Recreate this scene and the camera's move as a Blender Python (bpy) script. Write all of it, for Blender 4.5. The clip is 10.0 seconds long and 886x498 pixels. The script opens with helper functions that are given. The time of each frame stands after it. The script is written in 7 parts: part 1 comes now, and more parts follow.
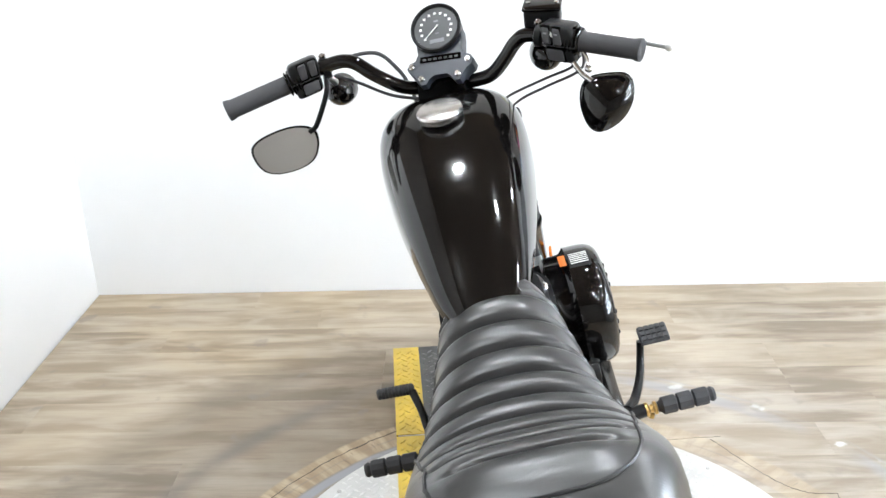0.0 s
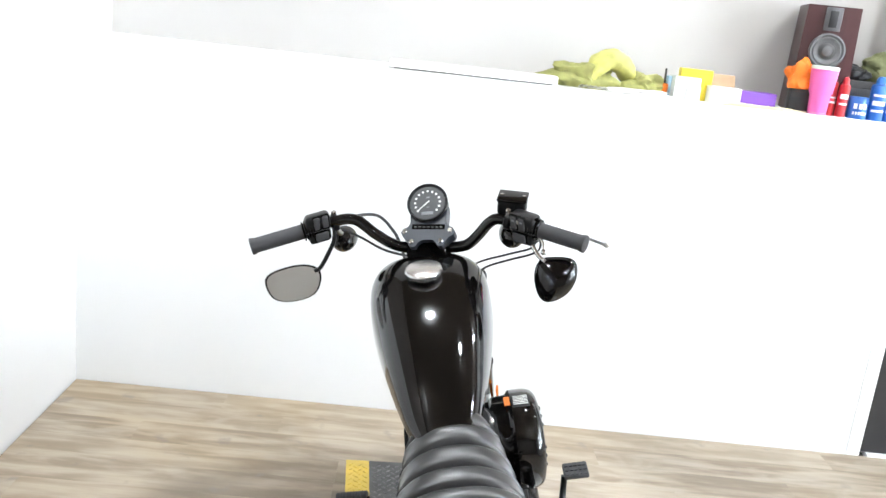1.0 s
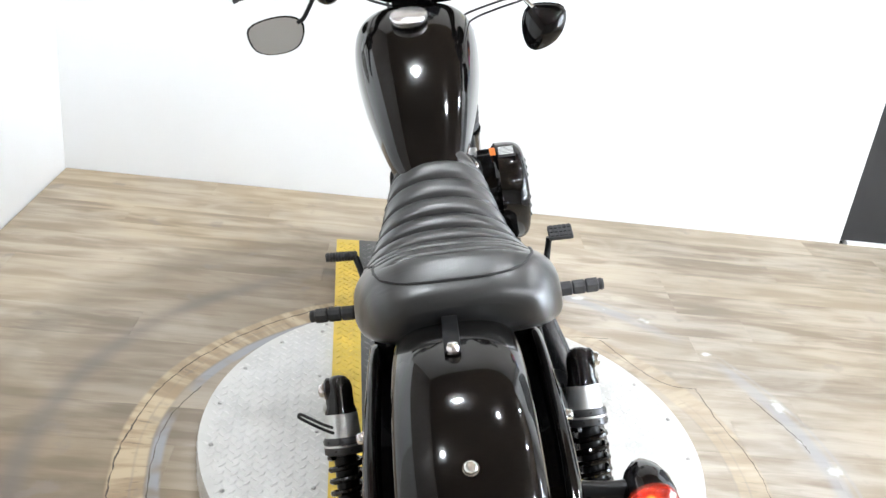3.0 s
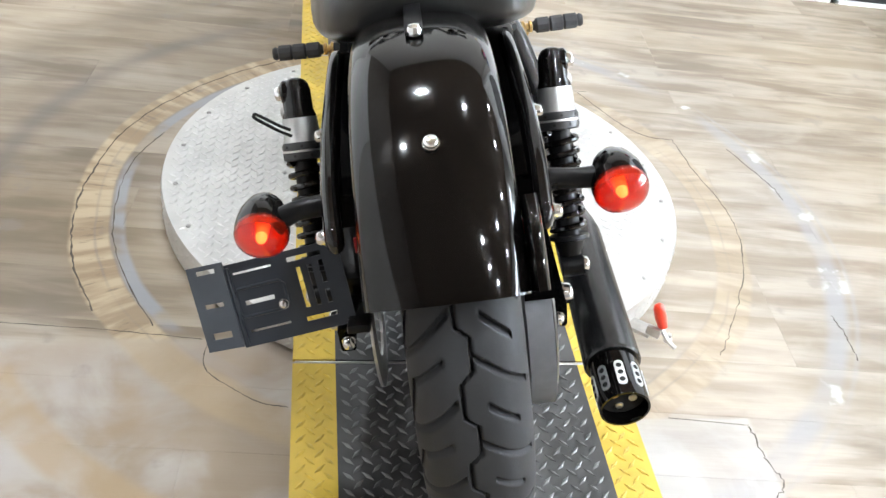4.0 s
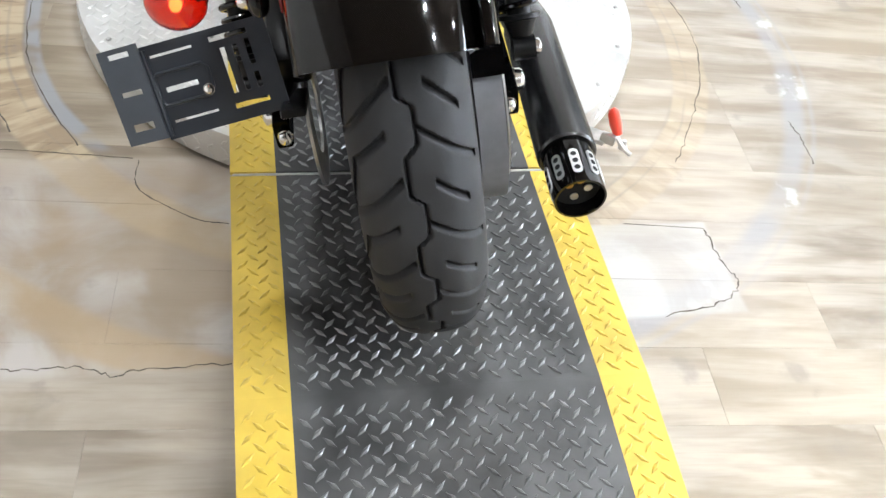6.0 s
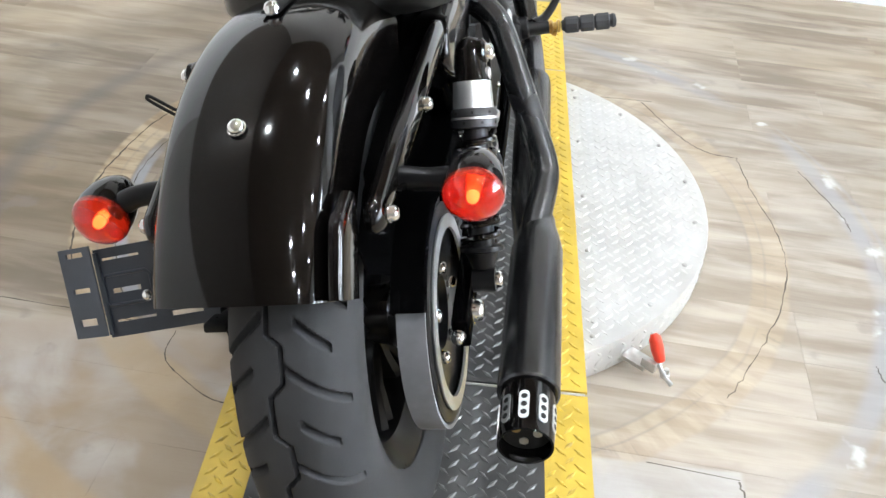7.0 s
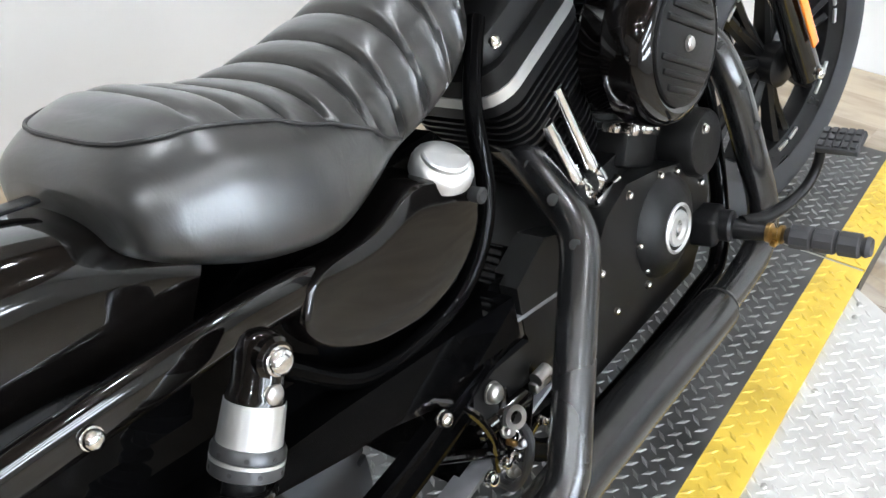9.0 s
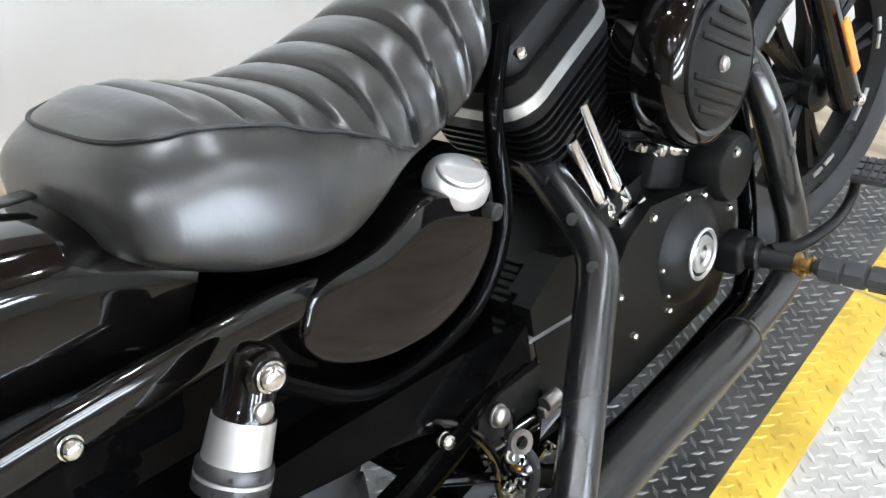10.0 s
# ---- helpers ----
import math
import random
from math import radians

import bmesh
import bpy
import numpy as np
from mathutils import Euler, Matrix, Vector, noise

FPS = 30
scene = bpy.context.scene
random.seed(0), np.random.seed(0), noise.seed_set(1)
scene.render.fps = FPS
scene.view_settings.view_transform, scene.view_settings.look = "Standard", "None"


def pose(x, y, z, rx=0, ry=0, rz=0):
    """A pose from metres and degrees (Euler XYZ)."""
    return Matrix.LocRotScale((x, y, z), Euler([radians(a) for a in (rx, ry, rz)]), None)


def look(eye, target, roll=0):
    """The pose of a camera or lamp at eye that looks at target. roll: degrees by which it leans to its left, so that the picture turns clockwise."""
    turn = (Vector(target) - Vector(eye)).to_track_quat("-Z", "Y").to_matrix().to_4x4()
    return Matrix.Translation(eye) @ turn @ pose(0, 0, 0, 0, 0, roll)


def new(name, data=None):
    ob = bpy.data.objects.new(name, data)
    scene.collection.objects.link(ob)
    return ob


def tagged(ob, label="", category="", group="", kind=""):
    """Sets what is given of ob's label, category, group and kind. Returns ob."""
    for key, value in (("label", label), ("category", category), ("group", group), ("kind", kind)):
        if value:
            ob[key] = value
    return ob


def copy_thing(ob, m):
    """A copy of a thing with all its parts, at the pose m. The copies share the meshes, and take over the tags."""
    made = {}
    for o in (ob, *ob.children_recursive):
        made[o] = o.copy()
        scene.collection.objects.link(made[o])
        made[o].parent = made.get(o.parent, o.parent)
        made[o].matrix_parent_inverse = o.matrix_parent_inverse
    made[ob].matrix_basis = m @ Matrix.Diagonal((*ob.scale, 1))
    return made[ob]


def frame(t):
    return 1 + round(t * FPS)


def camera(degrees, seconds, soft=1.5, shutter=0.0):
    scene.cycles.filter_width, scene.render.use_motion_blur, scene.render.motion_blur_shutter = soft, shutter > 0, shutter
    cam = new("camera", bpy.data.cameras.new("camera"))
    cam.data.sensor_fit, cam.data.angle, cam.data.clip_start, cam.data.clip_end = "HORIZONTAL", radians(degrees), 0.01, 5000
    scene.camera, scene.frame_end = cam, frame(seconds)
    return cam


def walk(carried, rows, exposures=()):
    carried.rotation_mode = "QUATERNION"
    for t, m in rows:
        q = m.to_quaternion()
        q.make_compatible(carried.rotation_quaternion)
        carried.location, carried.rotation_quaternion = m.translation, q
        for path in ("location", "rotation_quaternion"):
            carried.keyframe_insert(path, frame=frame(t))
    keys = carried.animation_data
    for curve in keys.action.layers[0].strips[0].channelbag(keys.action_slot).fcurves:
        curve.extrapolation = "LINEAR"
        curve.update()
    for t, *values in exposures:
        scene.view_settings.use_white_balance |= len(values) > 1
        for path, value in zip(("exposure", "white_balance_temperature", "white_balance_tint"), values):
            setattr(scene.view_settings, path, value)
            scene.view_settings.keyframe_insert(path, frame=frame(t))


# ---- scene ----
cam = camera(52.6, 10.0)
PATH = [
    (0, (-0.29, -0.746, 1.418), (-0.179, 1.098, 0.653), -1.5),
    (0.5, (-0.366, -1.012, 1.552), (-0.108, 0.894, 1.003), 5.4),
    (1, (-0.369, -1.081, 1.583), (-0.152, 0.841, 1.076), 6.4),
    (1.5, (-0.378, -1.105, 1.586), (-0.197, 0.829, 1.109), 6.9),
    (2, (-0.375, -1.121, 1.562), (-0.181, 0.794, 1.019), 7.2),
    (2.2, (-0.379, -1.128, 1.542), (-0.167, 0.771, 0.949), 7.1),
    (3.3, (-0.325, -1.147, 1.378), (-0.055, 0.576, 0.4), 7.5),
    (3.5, (-0.319, -1.155, 1.349), (-0.033, 0.515, 0.288), 8.2),
    (4, (-0.302, -1.153, 1.276), (0.019, 0.391, 0.046), 8.8),
    (4.5, (-0.295, -1.15, 1.214), (0.064, 0.286, -0.132), 10.0),
    (5, (-0.292, -1.158, 1.172), (0.107, 0.203, -0.237), 10.9),
    (5.2, (-0.29, -1.157, 1.154), (0.131, 0.163, -0.289), 11.1),
    (6.3, (-0.259, -1.159, 1.158), (0.164, 0.155, -0.289), 10.9),
    (6.5, (-0.198, -1.142, 1.176), (0.113, 0.227, -0.248), 4.9),
    (6.8, (-0.043, -1.098, 1.207), (0.083, 0.411, -0.099), 2.2),
    (6.9, (0.007, -1.098, 1.216), (0.043, 0.468, -0.027), 4.2),
    (7, (0.054, -1.079, 1.238), (0.023, 0.485, -0.008), 5.1),
    (7.2, (0.124, -1.04, 1.244), (-0.09, 0.509, -0.004), 3.3),
    (7.5, (0.184, -0.887, 1.225), (-0.19, 0.643, -0.007), 4.7),
    (8, (0.249, -0.661, 1.241), (-0.159, 0.799, -0.063), 1.8),
    (8.5, (0.365, -0.471, 1.213), (-0.398, 0.872, -0.057), -0.3),
    (9, (0.463, -0.341, 1.204), (-0.497, 0.921, -0.015), -2.0),
    (9.5, (0.47, -0.284, 1.198), (-0.542, 0.925, -0.032), -1.6),
    (10, (0.455, -0.305, 1.193), (-0.556, 0.925, -0.018), -0.2),
]
walk(cam, [(t, look(eye, target, roll)) for t, eye, target, roll in PATH], [(0, 0.2), (5.0, 0.22), (6.3, 0.18), (7.0, 0.01), (8.0, -0.05), (9.0, 0.06), (10, 0.08)])


# ---- world and lamps ----
world = bpy.data.worlds.new("showroom_world")
scene.world = world
world.use_nodes = True
world.node_tree.nodes["Background"].inputs[0].default_value = (0.9, 0.95, 1.0, 1)
world.node_tree.nodes["Background"].inputs[1].default_value = 0.3


# ---- materials ----
def mat(name, color, rough=0.5, metal=0.0, coat=0.0, var=0.0, scale=8.0, bump=0.0, bump_scale=200.0, rvar=0.0,
        stretch=(1, 1, 1), emit=None, estr=0.0, trans=0.0, ior=1.5, coat_rough=0.03, spec=0.5):
    m = bpy.data.materials.new(name)
    m.use_nodes = True
    nt = m.node_tree
    b = nt.nodes["Principled BSDF"]
    b.inputs["Base Color"].default_value = (*color, 1)
    b.inputs["Roughness"].default_value = rough
    b.inputs["Metallic"].default_value = metal
    b.inputs["Coat Weight"].default_value = coat
    b.inputs["Coat Roughness"].default_value = coat_rough
    b.inputs["Transmission Weight"].default_value = trans
    b.inputs["IOR"].default_value = ior
    b.inputs["Specular IOR Level"].default_value = spec
    if emit:
        b.inputs["Emission Color"].default_value = (*emit, 1)
        b.inputs["Emission Strength"].default_value = estr
    if var or rvar or bump:
        tc = nt.nodes.new("ShaderNodeTexCoord")
        mp = nt.nodes.new("ShaderNodeMapping")
        mp.inputs["Scale"].default_value = stretch
        nt.links.new(tc.outputs["Object"], mp.inputs[0])
        n1 = nt.nodes.new("ShaderNodeTexNoise")
        n1.inputs["Scale"].default_value = scale
        n1.inputs["Detail"].default_value = 6
        nt.links.new(mp.outputs[0], n1.inputs["Vector"])
        if var:
            hsv = nt.nodes.new("ShaderNodeMapRange")
            hsv.inputs[1].default_value, hsv.inputs[2].default_value = 0.3, 0.7
            hsv.inputs[3].default_value, hsv.inputs[4].default_value = 1 - var, 1 + var
            nt.links.new(n1.outputs[0], hsv.inputs[0])
            mul = nt.nodes.new("ShaderNodeMix")
            mul.data_type, mul.blend_type = "RGBA", "MULTIPLY"
            mul.inputs[0].default_value = 1
            mul.inputs[6].default_value = (*color, 1)
            nt.links.new(hsv.outputs[0], mul.inputs[7])
            nt.links.new(mul.outputs[2], b.inputs["Base Color"])
        if rvar:
            mr = nt.nodes.new("ShaderNodeMapRange")
            mr.inputs[1].default_value, mr.inputs[2].default_value = 0.3, 0.7
            mr.inputs[3].default_value, mr.inputs[4].default_value = max(0.02, rough - rvar), rough + rvar
            nt.links.new(n1.outputs[0], mr.inputs[0])
            nt.links.new(mr.outputs[0], b.inputs["Roughness"])
        if bump:
            n2 = nt.nodes.new("ShaderNodeTexNoise")
            n2.inputs["Scale"].default_value = bump_scale
            n2.inputs["Detail"].default_value = 4
            nt.links.new(mp.outputs[0], n2.inputs["Vector"])
            bp = nt.nodes.new("ShaderNodeBump")
            bp.inputs["Strength"].default_value = bump
            bp.inputs["Distance"].default_value = 0.001
            nt.links.new(n2.outputs[0], bp.inputs["Height"])
            nt.links.new(bp.outputs[0], b.inputs["Normal"])
    return m


M_PAINT = mat("gloss_black_paint", (0.0022, 0.0019, 0.0018), 0.075, coat=0.28, coat_rough=0.02, spec=0.3)
M_SATIN = mat("satin_black_enamel", (0.006, 0.006, 0.0065), 0.32, rvar=0.06, scale=12, bump=0.05, bump_scale=400, spec=0.2)
M_WRINKLE = mat("wrinkle_black_powder_coat", (0.0036, 0.0036, 0.0038), 0.40, bump=0.4, bump_scale=900, var=0.2, spec=0.2)
M_DEEP = mat("deep_black_chassis_paint", (0.0013, 0.0013, 0.0014), 0.5, coat=0.10, coat_rough=0.05, spec=0.0)
M_RINGS = mat("dark_grey_anodised", (0.05, 0.05, 0.052), 0.35, metal=0.6)
M_BRACKET = mat("fine_grained_black_casting", (0.016, 0.016, 0.017), 0.5, bump=0.25, bump_scale=700, rvar=0.06, spec=0.4)
M_EXHAUST = mat("ceramic_black_exhaust", (0.006, 0.006, 0.0065), 0.25, var=0.08, scale=3, rvar=0.03, spec=0.85)
M_LEATHER = mat("black_leather", (0.0085, 0.0083, 0.0083), 0.44, var=0.3, scale=10, bump=0.16, bump_scale=420, rvar=0.05, spec=0.45, coat=0.85, coat_rough=0.29)


def add_creases(m, scale, stretch, depth):
    """Soft folds under the fine grain of a material."""
    nt = m.node_tree
    fine = next(n for n in nt.nodes if n.bl_idname == "ShaderNodeBump")
    tc, mp = nt.nodes.new("ShaderNodeTexCoord"), nt.nodes.new("ShaderNodeMapping")
    mp.inputs["Scale"].default_value = stretch
    nt.links.new(tc.outputs["Object"], mp.inputs[0])
    n1 = nt.nodes.new("ShaderNodeTexNoise")
    n1.inputs["Scale"].default_value, n1.inputs["Detail"].default_value, n1.inputs["Distortion"].default_value = scale, 3, 1.2
    nt.links.new(mp.outputs[0], n1.inputs["Vector"])
    bp = nt.nodes.new("ShaderNodeBump")
    bp.inputs["Strength"].default_value, bp.inputs["Distance"].default_value = 0.55, depth
    nt.links.new(n1.outputs[0], bp.inputs["Height"])
    nt.links.new(bp.outputs[0], fine.inputs["Normal"])


add_creases(M_LEATHER, 20.0, (0.7, 1.8, 1.2), 0.0018)
M_PIPING = mat("leather_piping", (0.015, 0.015, 0.016), 0.45)
M_RUBBER = mat("tyre_rubber", (0.031, 0.0315, 0.034), 0.70, var=0.2, scale=14, bump=0.15, bump_scale=300, rvar=0.05, spec=0.3)
M_GRIP = mat("grip_rubber", (0.035, 0.035, 0.038), 0.65, bump=0.3, bump_scale=700)
M_CHROME = mat("chrome", (0.75, 0.74, 0.72), 0.12, metal=1.0, rvar=0.05, scale=30)
M_ALU = mat("brushed_aluminium", (0.66, 0.66, 0.655), 0.38, metal=0.9, var=0.05, scale=40)
M_CAP = mat("satin_fuel_cap", (0.74, 0.71, 0.69), 0.27, metal=1.0, var=0.04, scale=40)
M_STEEL = mat("zinc_steel", (0.5, 0.49, 0.47), 0.32, metal=1.0, var=0.15, scale=40)
M_GOLD = mat("gold_zinc", (0.45, 0.29, 0.11), 0.3, metal=1.0, var=0.2, scale=60)
M_RED = mat("red_lens", (1.0, 0.045, 0.012), 0.03, trans=0.88, ior=1.45, coat=1.0, coat_rough=0.015)
M_REDDARK = mat("dark_red_reflector", (0.22, 0.008, 0.008), 0.15, coat=0.5)
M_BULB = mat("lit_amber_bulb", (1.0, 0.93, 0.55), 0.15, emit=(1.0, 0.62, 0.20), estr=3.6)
M_REFLECTOR = mat("lamp_reflector", (0.72, 0.66, 0.60), 0.22, metal=0.8)
M_SKY = mat("bright_outdoors", (0.8, 0.9, 1.0), 1.0, emit=(0.87, 0.935, 1.0), estr=26.0)
M_ORANGE = mat("amber_reflector", (0.85, 0.22, 0.02), 0.2, coat=0.6)
M_BELT = mat("belt_rubber", (0.17, 0.172, 0.185), 0.6, var=0.15, scale=30)
M_DARK = mat("dark_cavity", (0.008, 0.008, 0.008), 0.8)
M_MIRROR = mat("mirror_glass", (0.86, 0.87, 0.87), 0.015, metal=1.0)
M_GAUGE = mat("gauge_face", (0.03, 0.032, 0.034), 0.4)
M_WHITE = mat("white_print", (0.8, 0.8, 0.78), 0.5)
M_ORANGE_PRINT = mat("orange_print", (0.8, 0.2, 0.03), 0.5)
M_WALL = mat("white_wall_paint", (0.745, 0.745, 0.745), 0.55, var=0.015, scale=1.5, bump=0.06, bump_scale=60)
# wall white with lower brightness put into the colour
M_WALL_UP = mat("dimmed_wall_paint", (0.50, 0.48, 0.46), 0.6, var=0.03, scale=1.5, bump=0.05, bump_scale=60)
# dark tones for unseen walls, chosen for what the bike mirrors
M_WALL_REAR = mat("unseen_rear_wall_tone", (0.22, 0.20, 0.18), 0.6, var=0.03, scale=1.5, bump=0.05, bump_scale=60)
M_WALL_TOP = mat("unseen_top_wall_tone", (0.15, 0.13, 0.115), 0.6, var=0.03, scale=1.5, bump=0.05, bump_scale=60)
M_TRIM = mat("white_trim_paint", (0.86, 0.86, 0.86), 0.4, var=0.02, scale=3)
M_CEIL = mat("warm_ceiling", (0.20, 0.150, 0.112), 0.8, var=0.1, scale=2)
M_DOOR = mat("black_door_skin", (0.02, 0.02, 0.022), 0.3, var=0.3, scale=3)
M_TUBE = mat("lamp_diffuser", (0.9, 0.9, 0.9), 0.4, emit=(0.885, 0.95, 1.0), estr=970.0)
M_FIXTURE = mat("lamp_housing", (0.75, 0.75, 0.75), 0.4)
M_BLACKPLATE = mat("black_diamond_plate", (0.064, 0.0635, 0.063), 0.42, metal=0.3, var=0.45, scale=9, rvar=0.08)
M_YELLOW = mat("yellow_safety_paint", (0.58, 0.40, 0.05), 0.45, var=0.16, scale=14, rvar=0.08)
M_YELLOW_WORN = mat("worn_yellow_tread", (0.56, 0.39, 0.050), 0.42, var=0.28, scale=60, rvar=0.08)
# grey of wear, plus the highlights the raised bars catch, put into the colour
M_LOZENGE = mat("worn_highlit_tread", (0.17, 0.17, 0.169), 0.38, metal=0.4, var=0.4, scale=14, rvar=0.08)
M_TREAD = mat("aluminium_diamond_plate", (0.60, 0.59, 0.57), 0.43, metal=0.65, var=0.10, scale=12, rvar=0.08)
M_TREAD_TOP = mat("polished_aluminium_tread", (0.68, 0.67, 0.65), 0.36, metal=0.7, var=0.10, scale=30, rvar=0.06)
M_REDGRIP = mat("red_vinyl_grip", (0.75, 0.05, 0.02), 0.35)


# ---- mesh helpers ----
def finish(name, bm, material, smooth=True, angle=0.6):
    bmesh.ops.recalc_face_normals(bm, faces=bm.faces)
    for f in bm.faces:
        f.smooth = smooth
    if smooth:
        for e in bm.edges:
            if len(e.link_faces) == 2 and e.calc_face_angle(0) > angle:
                e.smooth = False
    me = bpy.data.meshes.new(name)
    bm.to_mesh(me)
    bm.free()
    me.materials.append(material)
    return me


def part(name, bm, material, parent=None, label="", smooth=True, angle=0.6, kind=""):
    """One mesh object; with a parent it is its child, in the coordinates of the top thing."""
    ob = new(name, finish(name, bm, material, smooth, angle))
    if parent:
        ob.parent = parent
    return tagged(ob, label=label, kind=kind)


def thing(name, m, label, category, group="", kind=""):
    ob = new(name)
    ob.matrix_world = m
    ob.empty_display_size = 0.1
    return tagged(ob, label=label, category=category, group=group, kind=kind)


V = Vector


def smooth_path(pts, n=8):
    """Catmull-Rom through the points."""
    pts = [V(p) for p in pts]
    if len(pts) < 3:
        return pts
    ext = [2 * pts[0] - pts[1]] + pts + [2 * pts[-1] - pts[-2]]
    out = []
    for i in range(1, len(ext) - 2):
        a, b, c, d = ext[i - 1:i + 3]
        for k in range(n):
            t = k / n
            out.append(0.5 * (2 * b + (c - a) * t + (2 * a - 5 * b + 4 * c - d) * t * t + (3 * b - a - 3 * c + d) * t ** 3))
    return out + [pts[-1]]


def rings(bm, loops, cap0=True, cap1=True, closed=False):
    vs = [[bm.verts.new(p) for p in lp] for lp in loops]
    n = len(vs[0])
    pairs = list(zip(vs, vs[1:])) + ([(vs[-1], vs[0])] if closed else [])
    for a, b in pairs:
        for i in range(n):
            bm.faces.new((a[i], a[(i + 1) % n], b[(i + 1) % n], b[i]))
    if not closed:
        if cap0:
            bm.faces.new(vs[0])
        if cap1:
            bm.faces.new(vs[-1])
    return vs


def tube(bm, pts, r, seg=14, n=8, smooth=True, cap=True):
    """A round tube along a path; r a number or a list, one for each given point."""
    given = [V(p) for p in pts]
    path = smooth_path(given, n) if smooth and len(given) > 2 else given
    if isinstance(r, (list, tuple)):
        k = (len(path) - 1) / (len(given) - 1)
        rr = [r[min(int(i / k), len(r) - 2)] * (1 - (i / k - min(int(i / k), len(r) - 2))) + r[min(int(i / k), len(r) - 2) + 1] * (i / k - min(int(i / k), len(r) - 2)) for i in range(len(path))]
    else:
        rr = [r] * len(path)
    up = None
    loops = []
    for i, p in enumerate(path):
        d = (path[min(i + 1, len(path) - 1)] - path[max(i - 1, 0)]).normalized()
        if up is None:
            up = d.orthogonal().normalized()
        up = (up - d * up.dot(d)).normalized()
        s = d.cross(up)
        loops.append([p + (up * math.cos(2 * math.pi * j / seg) + s * math.sin(2 * math.pi * j / seg)) * rr[i] for j in range(seg)])
    rings(bm, loops, cap, cap)


def lathe(bm, origin, axis, profile, seg=24, close=False):
    """Turned body: profile rows of (distance along the axis, radius)."""
    o, d = V(origin), V(axis).normalized()
    u = d.orthogonal().normalized()
    s = d.cross(u)
    loops = [[o + d * h + (u * math.cos(2 * math.pi * j / seg) + s * math.sin(2 * math.pi * j / seg)) * max(r, 1e-5) for j in range(seg)] for h, r in profile]
    rings(bm, loops, not close, not close, closed=close)


def box(bm, c, size, rot=None, bevel=0.0, seg=2):
    m = Matrix.Translation(c) @ (rot.to_4x4() if rot else Matrix.Identity(4)) @ Matrix.Diagonal((*size, 1))
    g = bmesh.ops.create_cube(bm, size=1, matrix=m)
    if bevel:
        es = list({e for v in g["verts"] for e in v.link_edges})
        bmesh.ops.bevel(bm, geom=es, offset=bevel, segments=seg, profile=0.5, affect="EDGES")


def rot(rx=0, ry=0, rz=0):
    return Euler([radians(a) for a in (rx, ry, rz)]).to_matrix()


def prism(bm, outline, axis, a, b, bevel=0.0):
    """A plate: an outline of (u, v) pairs drawn from a to b along an axis (x: u=y, v=z; y: u=x, v=z; z: u=x, v=y)."""
    put = {"x": lambda u, v, w: (w, u, v), "y": lambda u, v, w: (u, w, v), "z": lambda u, v, w: (u, v, w)}[axis]
    vs = rings(bm, [[put(u, v, a) for u, v in outline], [put(u, v, b) for u, v in outline]])
    if bevel:
        es = list({e for lp in vs for v in lp for e in v.link_edges if e.calc_face_angle(0) > 0.5})
        bmesh.ops.bevel(bm, geom=es, offset=bevel, segments=2, profile=0.5, affect="EDGES")


def bolt(bm, c, axis, r=0.007, h=0.007):
    """A domed bolt head on a narrow washer."""
    lathe(bm, c, axis, [(0, r * 1.14), (h * 0.2, r * 1.14)], 16)
    lathe(bm, V(c) + V(axis).normalized() * h * 0.2, axis, [(0, r), (h * 0.45, r * 0.98), (h * 0.7, r * 0.82), (h * 0.85, r * 0.5), (h * 0.88, r * 0.1)], 14)


def interp(rows, y):
    if y <= rows[0][0]:
        return rows[0][1:]
    for a, b in zip(rows, rows[1:]):
        if y <= b[0]:
            t = (y - a[0]) / (b[0] - a[0])
            return tuple(p + (q - p) * t for p, q in zip(a[1:], b[1:]))
    return rows[-1][1:]


def curve_rows(rows, n=6):
    """Rows of numbers made finer by Catmull-Rom."""
    out = []
    ext = [rows[0]] + list(rows) + [rows[-1]]
    for i in range(1, len(ext) - 2):
        a, b, c, d = (np.array(r, float) for r in ext[i - 1:i + 3])
        for k in range(n):
            t = k / n
            out.append(tuple(0.5 * (2 * b + (c - a) * t + (2 * a - 5 * b + 4 * c - d) * t * t + (3 * b - a - 3 * c + d) * t ** 3)))
    return out + [tuple(rows[-1])]


# ---- the room ----
ROOM = pose(-1.405, 2.393, 0, 0, 0, -4.63)       # corner of the two walls: x along the back wall, y away from the bike
FLOOR_C = (-0.001, 0.636)                        # centre of the turntable
ROOM_W, ROOM_D, ROOM_H, LOW_H = 5.6, 7.0, 3.3, 1.36


def slab(name, lo, hi, material, label="", kind="structure", bevel=0.0, parent=None):
    bm = bmesh.new()
    box(bm, [(a + b) / 2 for a, b in zip(lo, hi)], [b - a for a, b in zip(lo, hi)], bevel=bevel)
    bm.transform(ROOM)
    return part(name, bm, material, parent, label, smooth=False, kind=kind)


floor = slab("floor", (-0.2, -ROOM_D - 0.2, -0.12), (ROOM_W + 0.2, 1.2, -0.006), M_DARK, "worn wood-look vinyl plank floor with patched rings")
wall_west = slab("wall_west", (-0.12, -2.05, -0.006), (0, 1.0, 1.75), M_WALL, "smooth white painted side wall")
# out of view; its grey sets what the fender's left side mirrors
slab("wall_west_rear", (-0.12, -ROOM_D, -0.006), (-0.004, -2.054, 1.75), M_WALL_UP, "unseen rear stretch of the side wall, greyed for the fender's reflection")
# unseen part of the wall, darkened to keep bright bands off the paint
slab("wall_west_top", (-0.12, -ROOM_D, 1.75), (-0.006, 1.0, ROOM_H), M_WALL_TOP, "unseen upper side wall, darkened to shape the reflections")
